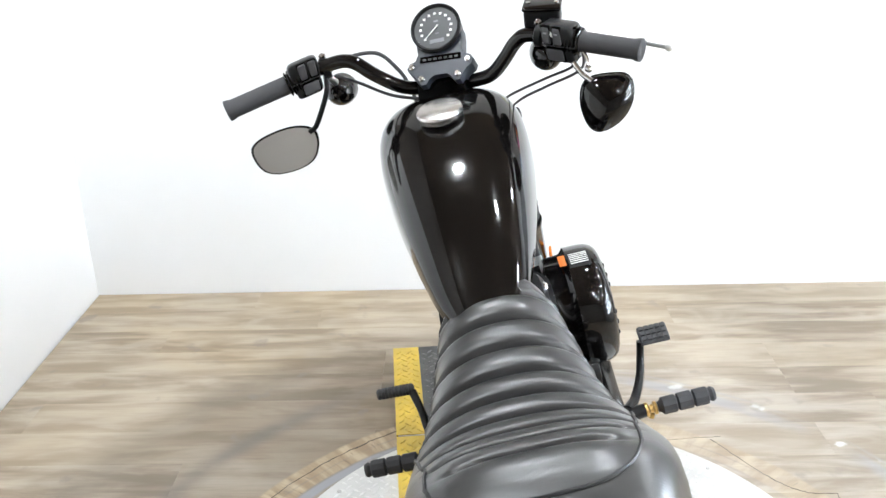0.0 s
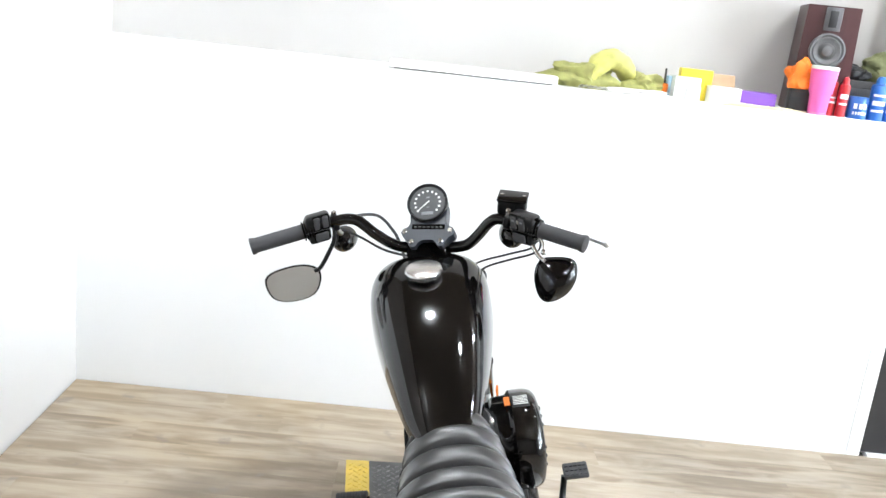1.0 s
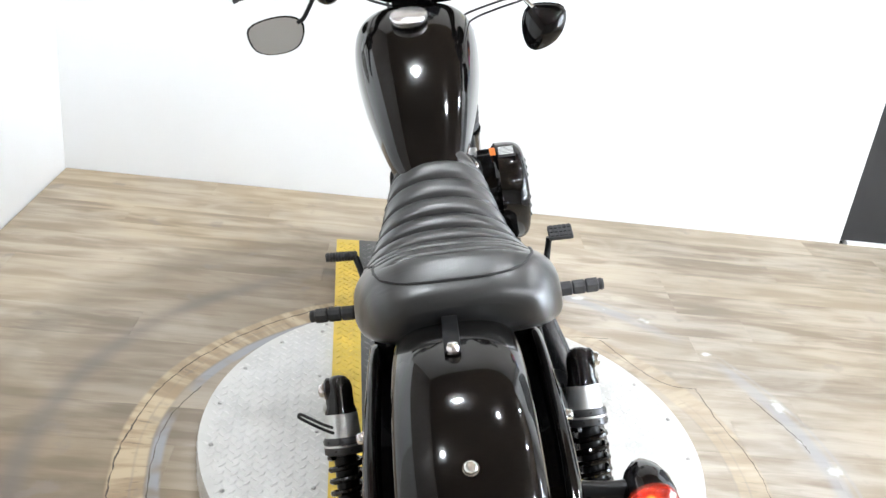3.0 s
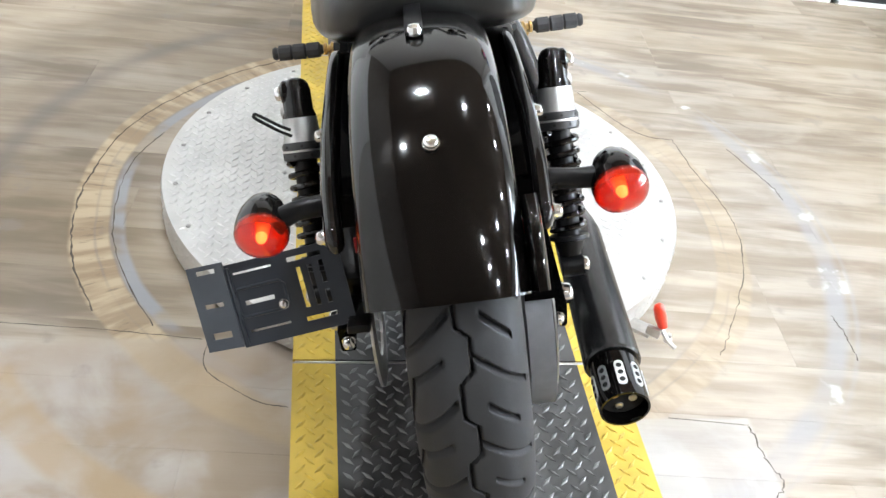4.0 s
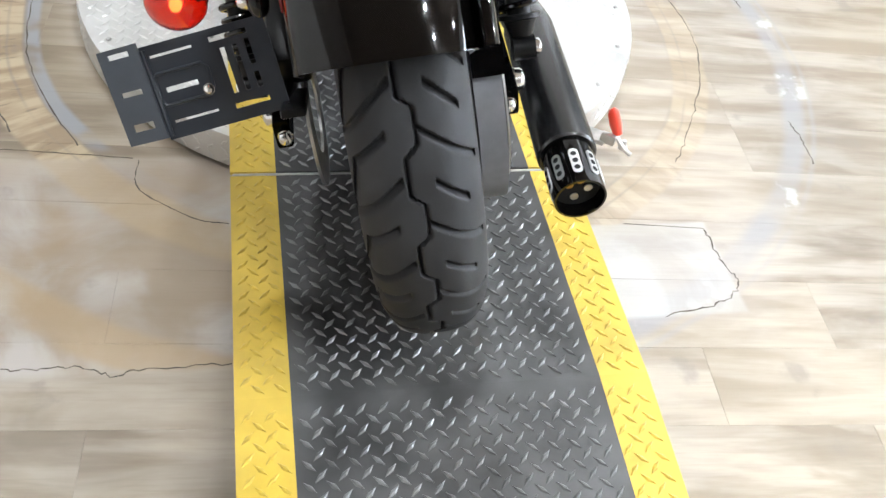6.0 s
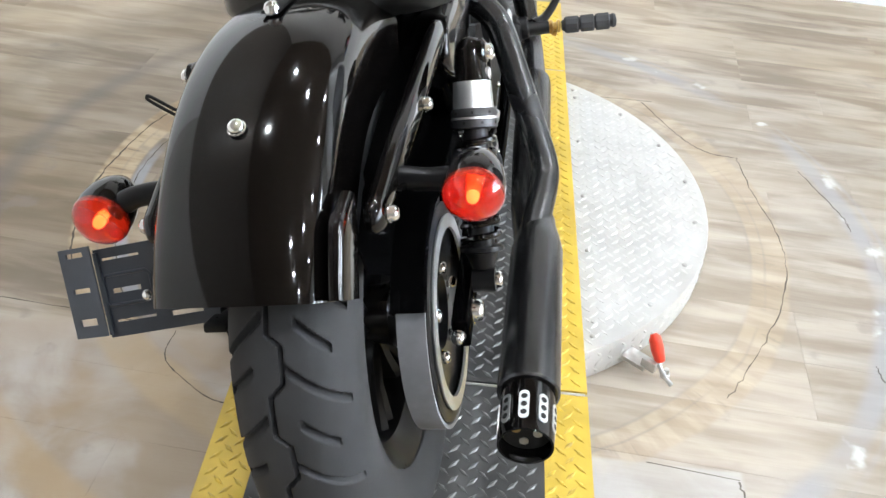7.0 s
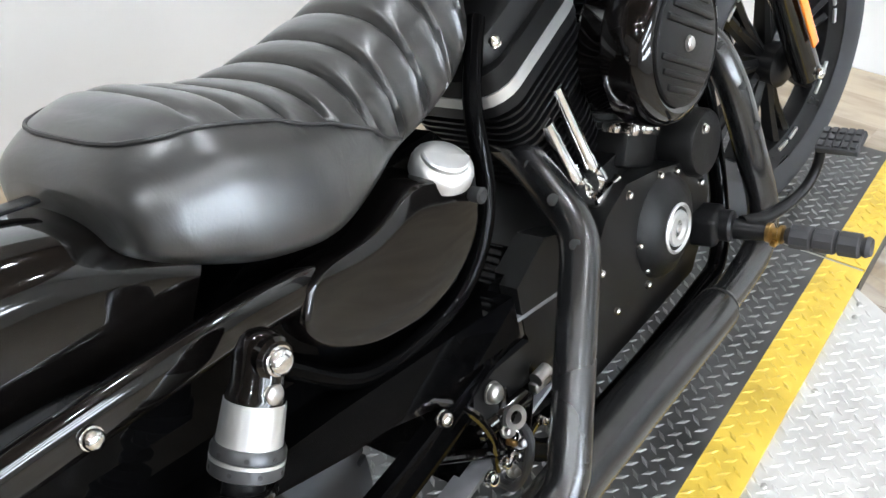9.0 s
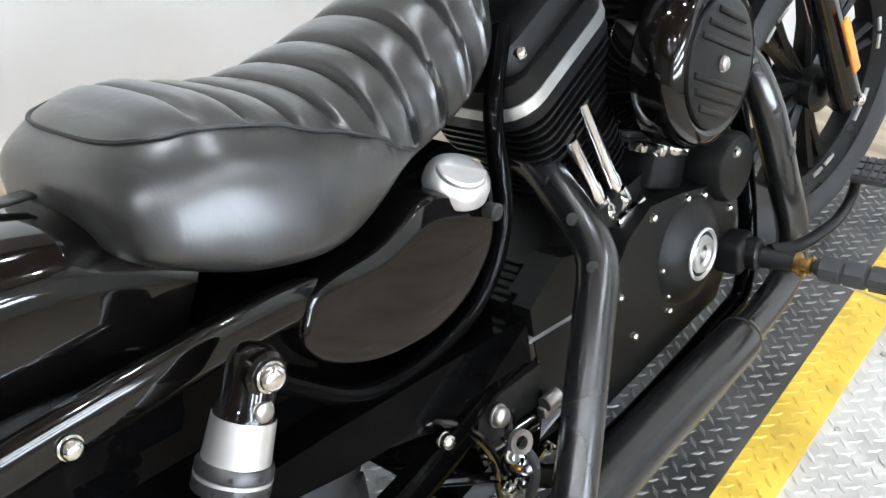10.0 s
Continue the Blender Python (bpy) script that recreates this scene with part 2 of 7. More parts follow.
wall_low = slab("wall_north", (0, 0, -0.006), (3.178, 0.36, LOW_H), M_WALL, "white painted half wall with a deep ledge on top")
wall_cap = slab("trim", (0, -0.004, LOW_H - 0.085), (3.178, 0.36, LOW_H + 0.004), M_TRIM, "white board along the top of the half wall", parent=None)
# dimmed by colour so that the brighter ledge stands out against it
wall_up = slab("wall_north_upper", (0, 0.36, -0.006), (ROOM_W, 0.5, ROOM_H), M_WALL_UP, "upper wall set back behind the ledge, dimmed in its colour")
WY0, WY1, WZ0, WZ1 = -4.2, -0.9, 0.80, 2.80
wall_east = slab("wall_east", (ROOM_W, -ROOM_D, -0.006), (ROOM_W + 0.14, 0.5, WZ0), M_WALL, "white side wall under the window")
slab("wall_east_top", (ROOM_W, -ROOM_D, WZ1), (ROOM_W + 0.14, 0.5, ROOM_H), M_WALL, "white side wall over the window")
slab("wall_east_front", (ROOM_W, WY1, WZ0), (ROOM_W + 0.14, 0.5, WZ1), M_WALL, "white side wall beside the window")
slab("wall_east_rear", (ROOM_W, -ROOM_D, WZ0), (ROOM_W + 0.14, WY0, WZ1), M_WALL, "white side wall behind the window")
window = slab("window_1", (ROOM_W + 0.02, WY0 + 0.002, WZ0 + 0.002), (ROOM_W + 0.10, WY1 - 0.002, WZ0 + 0.05), M_TRIM, "wide shop window in a white frame")
slab("window_frame", (ROOM_W + 0.02, WY0 + 0.002, WZ1 - 0.05), (ROOM_W + 0.10, WY1 - 0.002, WZ1 - 0.002), M_TRIM, kind="", parent=window)
for wy, ww in ((WY0 + 0.025, 0.023), ((WY0 * 2 + WY1) / 3, 0.06), ((WY0 + WY1 * 2) / 3, 0.06), (WY1 - 0.025, 0.023)):
    slab("mullion", (ROOM_W + 0.022, wy - ww, WZ0 + 0.05), (ROOM_W + 0.098, wy + ww, WZ1 - 0.05), M_TRIM, kind="", parent=window)
for tz0, tz1 in ((WZ0 + 0.052, 0.95), (1.24, 1.62), (1.91, 2.29), (2.58, WZ1 - 0.052)):
    slab("transom", (ROOM_W + 0.026, WY0 + 0.05, tz0), (ROOM_W + 0.094, WY1 - 0.05, tz1), M_TRIM, kind="", parent=window)
slab("backdrop", (ROOM_W + 0.6, WY0 - 1.2, WZ0 - 0.6), (ROOM_W + 0.62, WY1 + 1.2, WZ1 + 0.8), M_SKY, "plain bright daylight outside the window")
# unseen wall behind the camera, kept dark for the seat's reflections
wall_south = slab("wall_south", (-0.12, -ROOM_D - 0.12, -0.006), (ROOM_W + 0.12, -ROOM_D, ROOM_H), M_WALL_REAR, "plain unseen rear wall, dark to keep the seat's sheen low")
ceiling = slab("ceiling", (-0.12, -ROOM_D - 0.12, ROOM_H), (ROOM_W + 0.12, 0.5, ROOM_H + 0.1), M_CEIL, "plain warm beige ceiling")
casing = slab("door_casing", (3.178, -0.004, -0.006), (3.232, 0.36, ROOM_H), M_TRIM, "white door casing board")
door = slab("door_1", (3.234, 0.012, 0.012), (4.3, 0.055, 2.05), M_DOOR, "closed glossy black door")
sill = slab("door_sill", (3.266, -0.01, -0.006), (4.3, 0.36, 0.01), M_TRIM, "white door threshold strip")
wall_r = slab("wall_north_end", (4.304, 0, -0.006), (ROOM_W, 0.36, ROOM_H), M_WALL, "white wall beside the black door")
wall_over = slab("wall_over_door", (3.266, 0.0, 2.054), (4.3, 0.36, ROOM_H), M_WALL, "white wall over the black door")

# ---- ceiling lamps ----
def ceiling_lamp(m):
    lamp = thing("ceiling_lamp", m, "round white ceiling lamp with a bright diffuser", "ceiling lamp", "ceiling lamps")
    bm = bmesh.new()
    lathe(bm, (0, 0, 0), (0, 0, -1), [(0, 0.085), (0.03, 0.085), (0.05, 0.072), (0.055, 0.061)], 32)
    part("housing", bm, M_FIXTURE, lamp)
    bm = bmesh.new()
    lathe(bm, (0, 0, -0.054), (0, 0, -1), [(0, 0.048), (0.010, 0.046), (0.016, 0.036), (0.019, 0.018), (0.020, 0.001)], 32)
    part("diffuser", bm, M_TUBE, lamp)
    return lamp


def ceiling_at(x, y):
    return pose(x, y, ROOM_H, 0, 0, -4.63)


first = ceiling_lamp(ceiling_at(-0.7, 1.3))
# all out of view; the one at x -1.2 is added to brighten the west side
for lx, ly in ((0.15, 0.75), (1.9, 1.5), (2.1, 0.6), (-1.2, 0.05), (2.3, -0.5), (1.45, -1.4), (2.7, -1.8), (1.5, -3.0), (0.40, -1.95), (0.80, -2.6)):
    copy_thing(first, ceiling_at(lx, ly))

# ---- turntable and its track ----
DECK = 0.088


def lozenges(keep, top, pitch=0.031, length=0.0265, width=0.0078, height=0.0021, frame_m=Matrix.Identity(4), span=(-0.7, 0.7, -0.1, 1.4)):
    """Raised bars of a diamond plate, laid on a plane: one joined mesh."""
    verts, faces = [], []
    x0, x1, y0, y1 = span
    pitch = pitch / 2
    nx, ny = int((x1 - x0) / pitch), int((y1 - y0) / pitch)
    for i in range(nx):
        for j in range(ny):
            if (i + j) % 2:
                continue
            x, y = x0 + i * pitch, y0 + j * pitch
            a = radians(48 if i % 2 else -42)
            if not keep(x, y):
                continue
            c, s = math.cos(a), math.sin(a)
            k = len(verts)
            for u, v, w in ((-1, 0, 0), (0, -1, 0), (1, 0, 0), (0, 1, 0), (-0.62, 0, 1), (0, -0.35, 1), (0.62, 0, 1), (0, 0.35, 1)):
                p = frame_m @ V((x + c * u * length / 2 - s * v * width / 2, y + s * u * length / 2 + c * v * width / 2, top + w * height))
                verts.append(p)
            faces += [(k, k + 1, k + 5, k + 4), (k + 1, k + 2, k + 6, k + 5), (k + 2, k + 3, k + 7, k + 6), (k + 3, k, k + 4, k + 7), (k + 4, k + 5, k + 6, k + 7)]
    me = bpy.data.meshes.new("tread")
    me.from_pydata(verts, [], faces)
    return me


def tread_part(me, material, parent, label=""):
    me.materials.append(material)
    for p in me.polygons:
        p.use_smooth = False
    ob = new("tread_pattern", me)
    ob.parent = parent
    return tagged(ob, label=label, kind="stuff")


turntable = thing("turntable", pose(*FLOOR_C, 0), "round raised turntable with a silver diamond-plate deck on the floor", "turntable")
TT_R, TT_TOP = 0.615, 0.082
bm = bmesh.new()
lathe(bm, (0, 0, 0.012), (0, 0, 1), [(0, TT_R - 0.004), (TT_TOP - 0.018, TT_R - 0.004), (TT_TOP - 0.0125, TT_R - 0.006)], 128)
part("deck", bm, M_TREAD, turntable)
bm = bmesh.new()
lathe(bm, (0, 0, 0.0), (0, 0, 1), [(0, TT_R - 0.05), (0.011, TT_R - 0.05)], 96)
part("base_ring", bm, M_DARK, turntable)
tread_part(lozenges(lambda x, y: math.hypot(x, y) < TT_R - 0.02 and abs(x) > 0.31, TT_TOP - 0.0002, pitch=0.03, length=0.0255, width=0.0078, height=0.0013, span=(-0.615, 0.615, -0.615, 0.615)), M_TREAD_TOP, turntable)
# tread on the rim
verts, faces = [], []
for i in range(128):
    for j in range(3):
        a0 = 2 * math.pi * i / 128
        zc = 0.022 + j * 0.021
        tilt = 1 if (i + j) % 2 else -1
        k = len(verts)
        for u, v, w in ((-1, 0, 0), (0, -1, 0), (1, 0, 0), (0, 1, 0), (-0.6, 0, 1), (0, -0.3, 1), (0.6, 0, 1), (0, 0.3, 1)):
            s1, s2 = u * 0.011 * 0.7 - v * 0.004 * 0.7 * tilt, tilt * u * 0.011 * 0.7 + v * 0.004 * 0.7
            r = TT_R - 0.0042 + w * 0.002
            a = a0 + s1 / TT_R
            verts.append((r * math.cos(a), r * math.sin(a), zc + s2))
        faces += [(k, k + 1, k + 5, k + 4), (k + 1, k + 2, k + 6, k + 5), (k + 2, k + 3, k + 7, k + 6), (k + 3, k, k + 4, k + 7), (k + 4, k + 5, k + 6, k + 7)]
me = bpy.data.meshes.new("rim_tread")
me.from_pydata(verts, [], faces)
tread_part(me, M_TREAD, turntable)
for ang, rr in [(a, TT_R - 0.035) for a in range(-56, 57, 16)] + [(a, TT_R - 0.035) for a in range(124, 237, 16)]:
    bm = bmesh.new()
    bolt(bm, (rr * math.cos(radians(ang)), rr * math.sin(radians(ang)), TT_TOP), (0, 0, 1), 0.005, 0.004)
    part("deck_screw", bm, M_STEEL, turntable)
for sy in (-0.44, -0.22, -0.02, 0.216, 0.44):
    for sx in (-0.335, 0.328):
        bm = bmesh.new()
        bolt(bm, (sx, sy, TT_TOP), (0, 0, 1), 0.005, 0.004)
        part("deck_screw", bm, M_STEEL, turntable)
# locking lever with the red grip
bm = bmesh.new()
box(bm, (0.418, -0.478, 0.034), (0.05, 0.036, 0.010), rot(0, 0, -38), 0.002)
box(bm, (0.436, -0.502, 0.046), (0.030, 0.012, 0.022), rot(0, 0, -38), 0.002)
tube(bm, [(0.45, -0.50, 0.055), (0.463, -0.522, 0.040), (0.478, -0.535, 0.030)], 0.005, 8)
lathe(bm, (0.468, -0.512, 0.028), (0, 0, 1), [(0, 0.009), (0.008, 0.009), (0.010, 0.006), (0.020, 0.005)], 12)
part("lock_bracket", bm, M_STEEL, turntable, "zinc-plated lock bracket")
bm = bmesh.new()
tube(bm, [(0.434, -0.480, 0.104), (0.438, -0.486, 0.098), (0.446, -0.492, 0.078), (0.455, -0.499, 0.056)], [0.006, 0.0115, 0.0125, 0.010], 14)
part("lever_grip", bm, M_REDGRIP, turntable, "red vinyl lever grip")

track = thing("wheel_track", pose(0, 0, 0), "black diamond-plate motorcycle track with yellow painted edges over the turntable", "wheel track")
HALF, STRIP = 0.305, 0.077


def deck_panel(y0, y1, slope=None):
    """One panel: a black middle and two yellow edges, with folded sides."""
    a0, a1 = (0, 0) if slope is None else slope
    mid = bmesh.new()
    prism(mid, [(y0, DECK + a0 - 0.006), (y1, DECK + a1 - 0.006), (y1, DECK + a1), (y0, DECK + a0)], "x", -HALF + STRIP, HALF - STRIP)
    panel = part("panel", mid, M_BLACKPLATE, track, "black diamond-plate panel", smooth=False)
    for sgn in (-1, 1):
        bm = bmesh.new()
        xa, xb = sgn * (HALF - STRIP), sgn * HALF
        prism(bm, [(y0, DECK + a0 - 0.006), (y1, DECK + a1 - 0.006), (y1, DECK + a1), (y0, DECK + a0)], "x", min(xa, xb), max(xa, xb))
        edge = part("yellow_edge", bm, M_YELLOW, panel, "yellow painted edge", smooth=False)
    # side skirts down to the ground
        if slope is not None or y0 > 1.2 or y1 < 0.02:
            bm = bmesh.new()
            xs = sgn * (HALF - 0.004)
            prism(bm, [(y0, 0.002), (y1, 0.002), (y1, DECK + a1 - 0.006), (y0, DECK + a0 - 0.006)], "x", xs - 0.002, xs + 0.002)
            part("skirt", bm, M_BLACKPLATE, panel, smooth=False)
    return panel


deck_panel(0.006, 1.212)
deck_panel(1.220, 1.685)
deck_panel(-0.455, -0.004)
deck_panel(-1.35, -0.455, (-0.08, 0.0))


def on_track(x, y, strip):
    inside = abs(x) < HALF - STRIP - 0.008 if not strip else HALF - STRIP + 0.008 < abs(x) < HALF - 0.008
    return inside and not (-0.016 < y < 0.018) and not (1.2 < y < 1.232)


flat_span, ramp_m = (-0.304, 0.31, -0.44, 1.67), Matrix.Translation((0, -0.455, DECK)) @ rot(math.degrees(math.atan2(0.08, 0.895)), 0, 0).to_4x4()
tread_part(lozenges(lambda x, y: on_track(x, y, False), DECK, span=flat_span), M_LOZENGE, track)
tread_part(lozenges(lambda x, y: on_track(x, y, True), DECK, span=flat_span), M_YELLOW_WORN, track)
tread_part(lozenges(lambda x, y: abs(x) < HALF - STRIP - 0.008, 0, frame_m=ramp_m, span=(-0.304, 0.31, -0.88, -0.01)), M_LOZENGE, track)
tread_part(lozenges(lambda x, y: HALF - STRIP + 0.008 < abs(x) < HALF - 0.008, 0, frame_m=ramp_m, span=(-0.304, 0.31, -0.88, -0.01)), M_YELLOW_WORN, track)
for hy in (0.001, 1.216):
    bm = bmesh.new()
    lathe(bm, (-HALF + 0.004, hy, DECK - 0.003), (1, 0, 0), [(0, 0.003), (2 * HALF - 0.008, 0.003)], 10)
    part("hinge_pin", bm, M_STEEL, track, "steel hinge rod between two panels")

# ---- the motorcycle ----
bike = thing("motorcycle", pose(-0.007, -0.194, DECK - 0.002, 0, -12.5, -2.5), "black cruiser motorcycle with a ribbed solo seat, leaning on the track", "motorcycle")


def p(name, bm, material, parent=None, label="", smooth=True, angle=0.6):
    return part(name, bm, material, parent or bike, label, smooth, angle)


RW, FW = V((0, 0, 0.324)), V((0, 1.515, 0.331))


def tyre(bm, c, R, half, tread_depth, nseg, ncross, groove, rim_r):
    """A tyre with its tread cut in: around the x axis through c."""
    prof = []
    for k in range(ncross + 1):
        a = math.pi * (k / ncross)
        x = -math.cos(a) * half
        rr = rim_r + (R - rim_r) * (1 - abs(x / half) ** 3.0) ** (1 / 2.3) if abs(x) < half else rim_r
        # the sidewall tucks in towards the bead
        low = max(0.0, 1 - (rr - rim_r) / (0.62 * (R - rim_r)))
        prof.append((x * (1 - 0.28 * low ** 1.3), rr))
    loops = []
    for i in range(nseg):
        th = 2 * math.pi * i / nseg
        lp = []
        for x, r in prof:
            d = tread_depth * groove(x / half, th) if r > rim_r + (R - rim_r) * 0.55 else 0
            lp.append((c[0] + x, c[1] + math.cos(th) * (r - d), c[2] + math.sin(th) * (r - d)))
        loops.append(lp)
    vs = [[bm.verts.new(q) for q in lp] for lp in loops]
    for a, b in zip(vs, vs[1:] + vs[:1]):
        for i in range(ncross):
            bm.faces.new((a[i], a[i + 1], b[i + 1], b[i]))


def dip(d, tol):
    """Depth of a groove with sloped flanks, at a distance from its middle line."""
    return min(1.0, max(0.0, (1.4 * tol - abs(d)) / (0.8 * tol)))


def within(u, a, b, soft=0.02):
    return min(1.0, max(0.0, (u - a) / soft)) * min(1.0, max(0.0, (b - u) / soft))


def groove_rear(x, th):
    ph = ((th - 2.415) * 19 / (2 * math.pi)) % 1.0

    def near(want, tol):
        return dip((ph - want + 0.5) % 1.0 - 0.5, tol)

    low, high = 0.045, 0.215
    if ph < 0.18 or ph > 0.79:
        zig = low
    elif ph < 0.29:
        zig = low + (high - low) * (ph - 0.18) / 0.11
    elif ph < 0.66:
        zig = high
    else:
        zig = high + (low - high) * (ph - 0.66) / 0.13
    depth = [dip(x - zig, 0.024)]
    u = abs(x)
    if x < 0:
        depth += [within(u, 0.02, 0.92) * near((u - 0.02) * 0.737, 0.040), within(u, 0.15, 0.62) * near(0.53 + (u - 0.16) * 0.64, 0.040)]
        after = (ph - 0.78) % 1.0
        if after < 0.64:
            depth.append(dip(u - 0.578 - 0.145 * after, 0.024))
    else:
        depth += [within(u, 0.22, 0.94) * near(0.49 + (u - 0.23) * 0.6, 0.032), within(u, 0.37, 0.79) * near(0.06 + (u - 0.38) * 0.68, 0.036)]
    return max(depth)


def wheel(c, R, half, rim_r, nspoke, name, nseg, groove, ncross):
    bm = bmesh.new()
    w = half * 0.72
    lathe(bm, V(c) - V((w, 0, 0)), (1, 0, 0), [(0, rim_r + 0.006), (0.006, rim_r + 0.008), (0.012, rim_r - 0.006), (w * 0.5, rim_r - 0.022), (w, rim_r - 0.026), (w * 1.5, rim_r - 0.022), (2 * w - 0.012, rim_r - 0.006), (2 * w - 0.006, rim_r + 0.008), (2 * w, rim_r + 0.006),
          (2 * w - 0.006, rim_r - 0.012), (w * 1.5, rim_r - 0.034), (w, rim_r - 0.038), (w * 0.5, rim_r - 0.034), (0.006, rim_r - 0.012)], 72, close=True)
    rim = p("wheel", bm, M_SATIN, label="black cast " + name + " wheel rim")
    bm = bmesh.new()
    tyre(bm, c, R, half, 0.010, nseg, ncross, groove, rim_r)
    p("tyre", bm, M_RUBBER, rim, "grooved black rubber tyre", angle=0.9)
    bm = bmesh.new()
    lathe(bm, V(c) - V((0.055, 0, 0)), (1, 0, 0), [(0, 0.03), (0.01, 0.045), (0.03, 0.04), (0.08, 0.04), (0.10, 0.045), (0.11, 0.03)], 28)
    p("hub", bm, M_SATIN, rim)
    for i in range(nspoke):
        for da in (-0.09, 0.09):
            a = 2 * math.pi * i / nspoke + 0.2
            bm = bmesh.new()
            e0 = V(c) + V((0, math.cos(a), math.sin(a))) * 0.035
            e1 = V(c) + V((0, math.cos(a + da), math.sin(a + da))) * (rim_r - 0.02)
            d = (e1 - e0).normalized()
            sd = d.cross(V((1, 0, 0)))
            loops = []
            for t, wv, hv in ((0, 0.012, 0.018), (0.5, 0.008, 0.013), (1, 0.010, 0.02)):
                q = e0 + (e1 - e0) * t
                loops.append([q + sd * wv + V((hv, 0, 0)) * 0.6, q + V((hv, 0, 0)), q - sd * wv + V((hv, 0, 0)) * 0.6, q - sd * wv - V((hv, 0, 0)), q + sd * wv - V((hv, 0, 0))])
            rings(bm, loops)
            p("spoke", bm, M_SATIN, rim)
            bm = bmesh.new()
            tip = e1 + V((0.026, 0, 0)) - d * 0.004
            box(bm, tip, (0.005, 0.030, 0.008), Matrix(((1, 0, 0), sd, d)).transposed(), 0.0008)
            p("machined_edge", bm, M_ALU, rim, "bright machined spoke end")
    return rim


wheel(RW + V((0.0135, 0, 0)), 0.325, 0.0795, 0.205, 9, "rear", 900, lambda x, th: groove_rear((x * 0.0795 + 0.0135) / 0.084, th), 140)

# ---- fuel tank ----
TANK = curve_rows([(0.555, 0.045, 0.795, 0.765), (0.60, 0.066, 0.825, 0.755), (0.66, 0.083, 0.868, 0.755), (0.73, 0.099, 0.912, 0.76), (0.80, 0.113, 0.950, 0.765), (0.87, 0.124, 0.980, 0.775),
                   (0.93, 0.131, 0.998, 0.785), (0.98, 0.131, 1.006, 0.80), (1.02, 0.119, 1.002, 0.815), (1.05, 0.094, 0.984, 0.835), (1.062, 0.06, 0.96, 0.86)], 4)
bm = bmesh.new()
loops = []
for y, w, zt, zb in TANK:
    zc = zb + (zt - zb) * 0.42
    lp = []
    for k in range(64):
        a = 2 * math.pi * k / 64
        c, s = math.cos(a), math.sin(a)
        e = 2 / 3.1
        x = -0.012 + w * math.copysign(abs(c) ** e, c)
        z = zc + ((zt - zc) if s > 0 else (zc - zb)) * math.copysign(abs(s) ** (2 / 3.1 if s > 0 else 1.0), s)
        lp.append((x, y, z))
    loops.append(lp)
rings(bm, loops)
tank = p("fuel_tank", bm, M_PAINT, label="gloss black peanut fuel tank", angle=1.2)
bm = bmesh.new()
lathe(bm, (-0.018, 0.902, 0.990), (0, -0.22, 1), [(0, 0.034), (0.004, 0.0385), (0.013, 0.0395), (0.0165, 0.0375), (0.0175, 0.034), (0.0195, 0.026), (0.0208, 0.012), (0.021, 0.001)], 40)
p("filler_cap", bm, M_CAP, tank, "brushed aluminium fuel cap")

# ---- solo seat ----
SEAT = curve_rows([(0.135, 0.092, 0.746, 0.705), (0.139, 0.110, 0.757, 0.697), (0.147, 0.123, 0.767, 0.689), (0.165, 0.136, 0.777, 0.677), (0.19, 0.147, 0.786, 0.663), (0.22, 0.157, 0.788, 0.650), (0.27, 0.164, 0.772, 0.636), (0.31, 0.159, 0.757, 0.632),
                   (0.36, 0.145, 0.749, 0.634), (0.42, 0.126, 0.757, 0.641), (0.48, 0.113, 0.771, 0.645), (0.54, 0.102, 0.789, 0.66), (0.585, 0.090, 0.807, 0.69), (0.605, 0.075, 0.812, 0.73), (0.612, 0.05, 0.80, 0.76)], 8)
GROOVES = [0.575, 0.53, 0.480, 0.432, 0.390, 0.349, 0.310, 0.270, 0.230]


SEAM = [(0.16, 0.86), (0.18, 0.88), (0.225, 0.87), (0.28, 0.80), (0.332, 0.68), (0.37, 0.45), (0.395, 0.05), (0.43, -0.55)]


def seam_angle(y):
    """Where the piping runs round the section: from its height above the widest line."""
    k = interp(SEAM, y)[0]
    return math.copysign(math.asin(abs(k) ** 1.5), k)


def seat_point(y, w, zt, zb, a, lift=0.0, rolls=True):
    c, s = math.cos(a), math.sin(a)
    zc = zb + (zt - zb) * 0.38
    rear = min(1, max(0, (0.42 - y) / 0.22))
    rear = rear * rear * (3 - 2 * rear)
    n = 2.5 + 0.9 * rear
    x = w * math.copysign(abs(c) ** (2 / n), c)
    z = zc + ((zt - zc) if s > 0 else (zc - zb)) * math.copysign(abs(s) ** (2 / (n if s > 0 else n + 1.2 * rear)), s)
    h = max(0, (z - zb) / (zt - zb))
    x *= 1 - 0.13 * rear * h * h
    x += 0.014 * rear
    if rolls and y > 0.13:
        lim = math.sin(seam_angle(y))
        if s > lim:
            d = min(abs(y + 0.9 * x * x - 0.004 - g) for g in GROOVES)
            fade = min(1, (s - lim) / 0.12) * min(1, max(0, (y - 0.19)) / 0.06)
            k = 0.012 * fade * math.exp(-(d / 0.0042) ** 2) - 0.006 * fade * math.sin(min(1, d / 0.021) * math.pi / 2)
            z -= k * max(s, 0.2)
            x -= math.copysign(k * abs(c), c)
    return V((x, y, z + lift))


bm = bmesh.new()
fine = []
for a, b in zip(SEAT, SEAT[1:]):
    steps = max(1, int((b[0] - a[0]) / 0.0022))
    fine += [tuple(np.array(a) + (np.array(b) - np.array(a)) * k / steps) for k in range(steps)]
fine.append(SEAT[-1])
rings(bm, [[seat_point(*row, 2 * math.pi * k / 56) for k in range(56)] for row in fine])
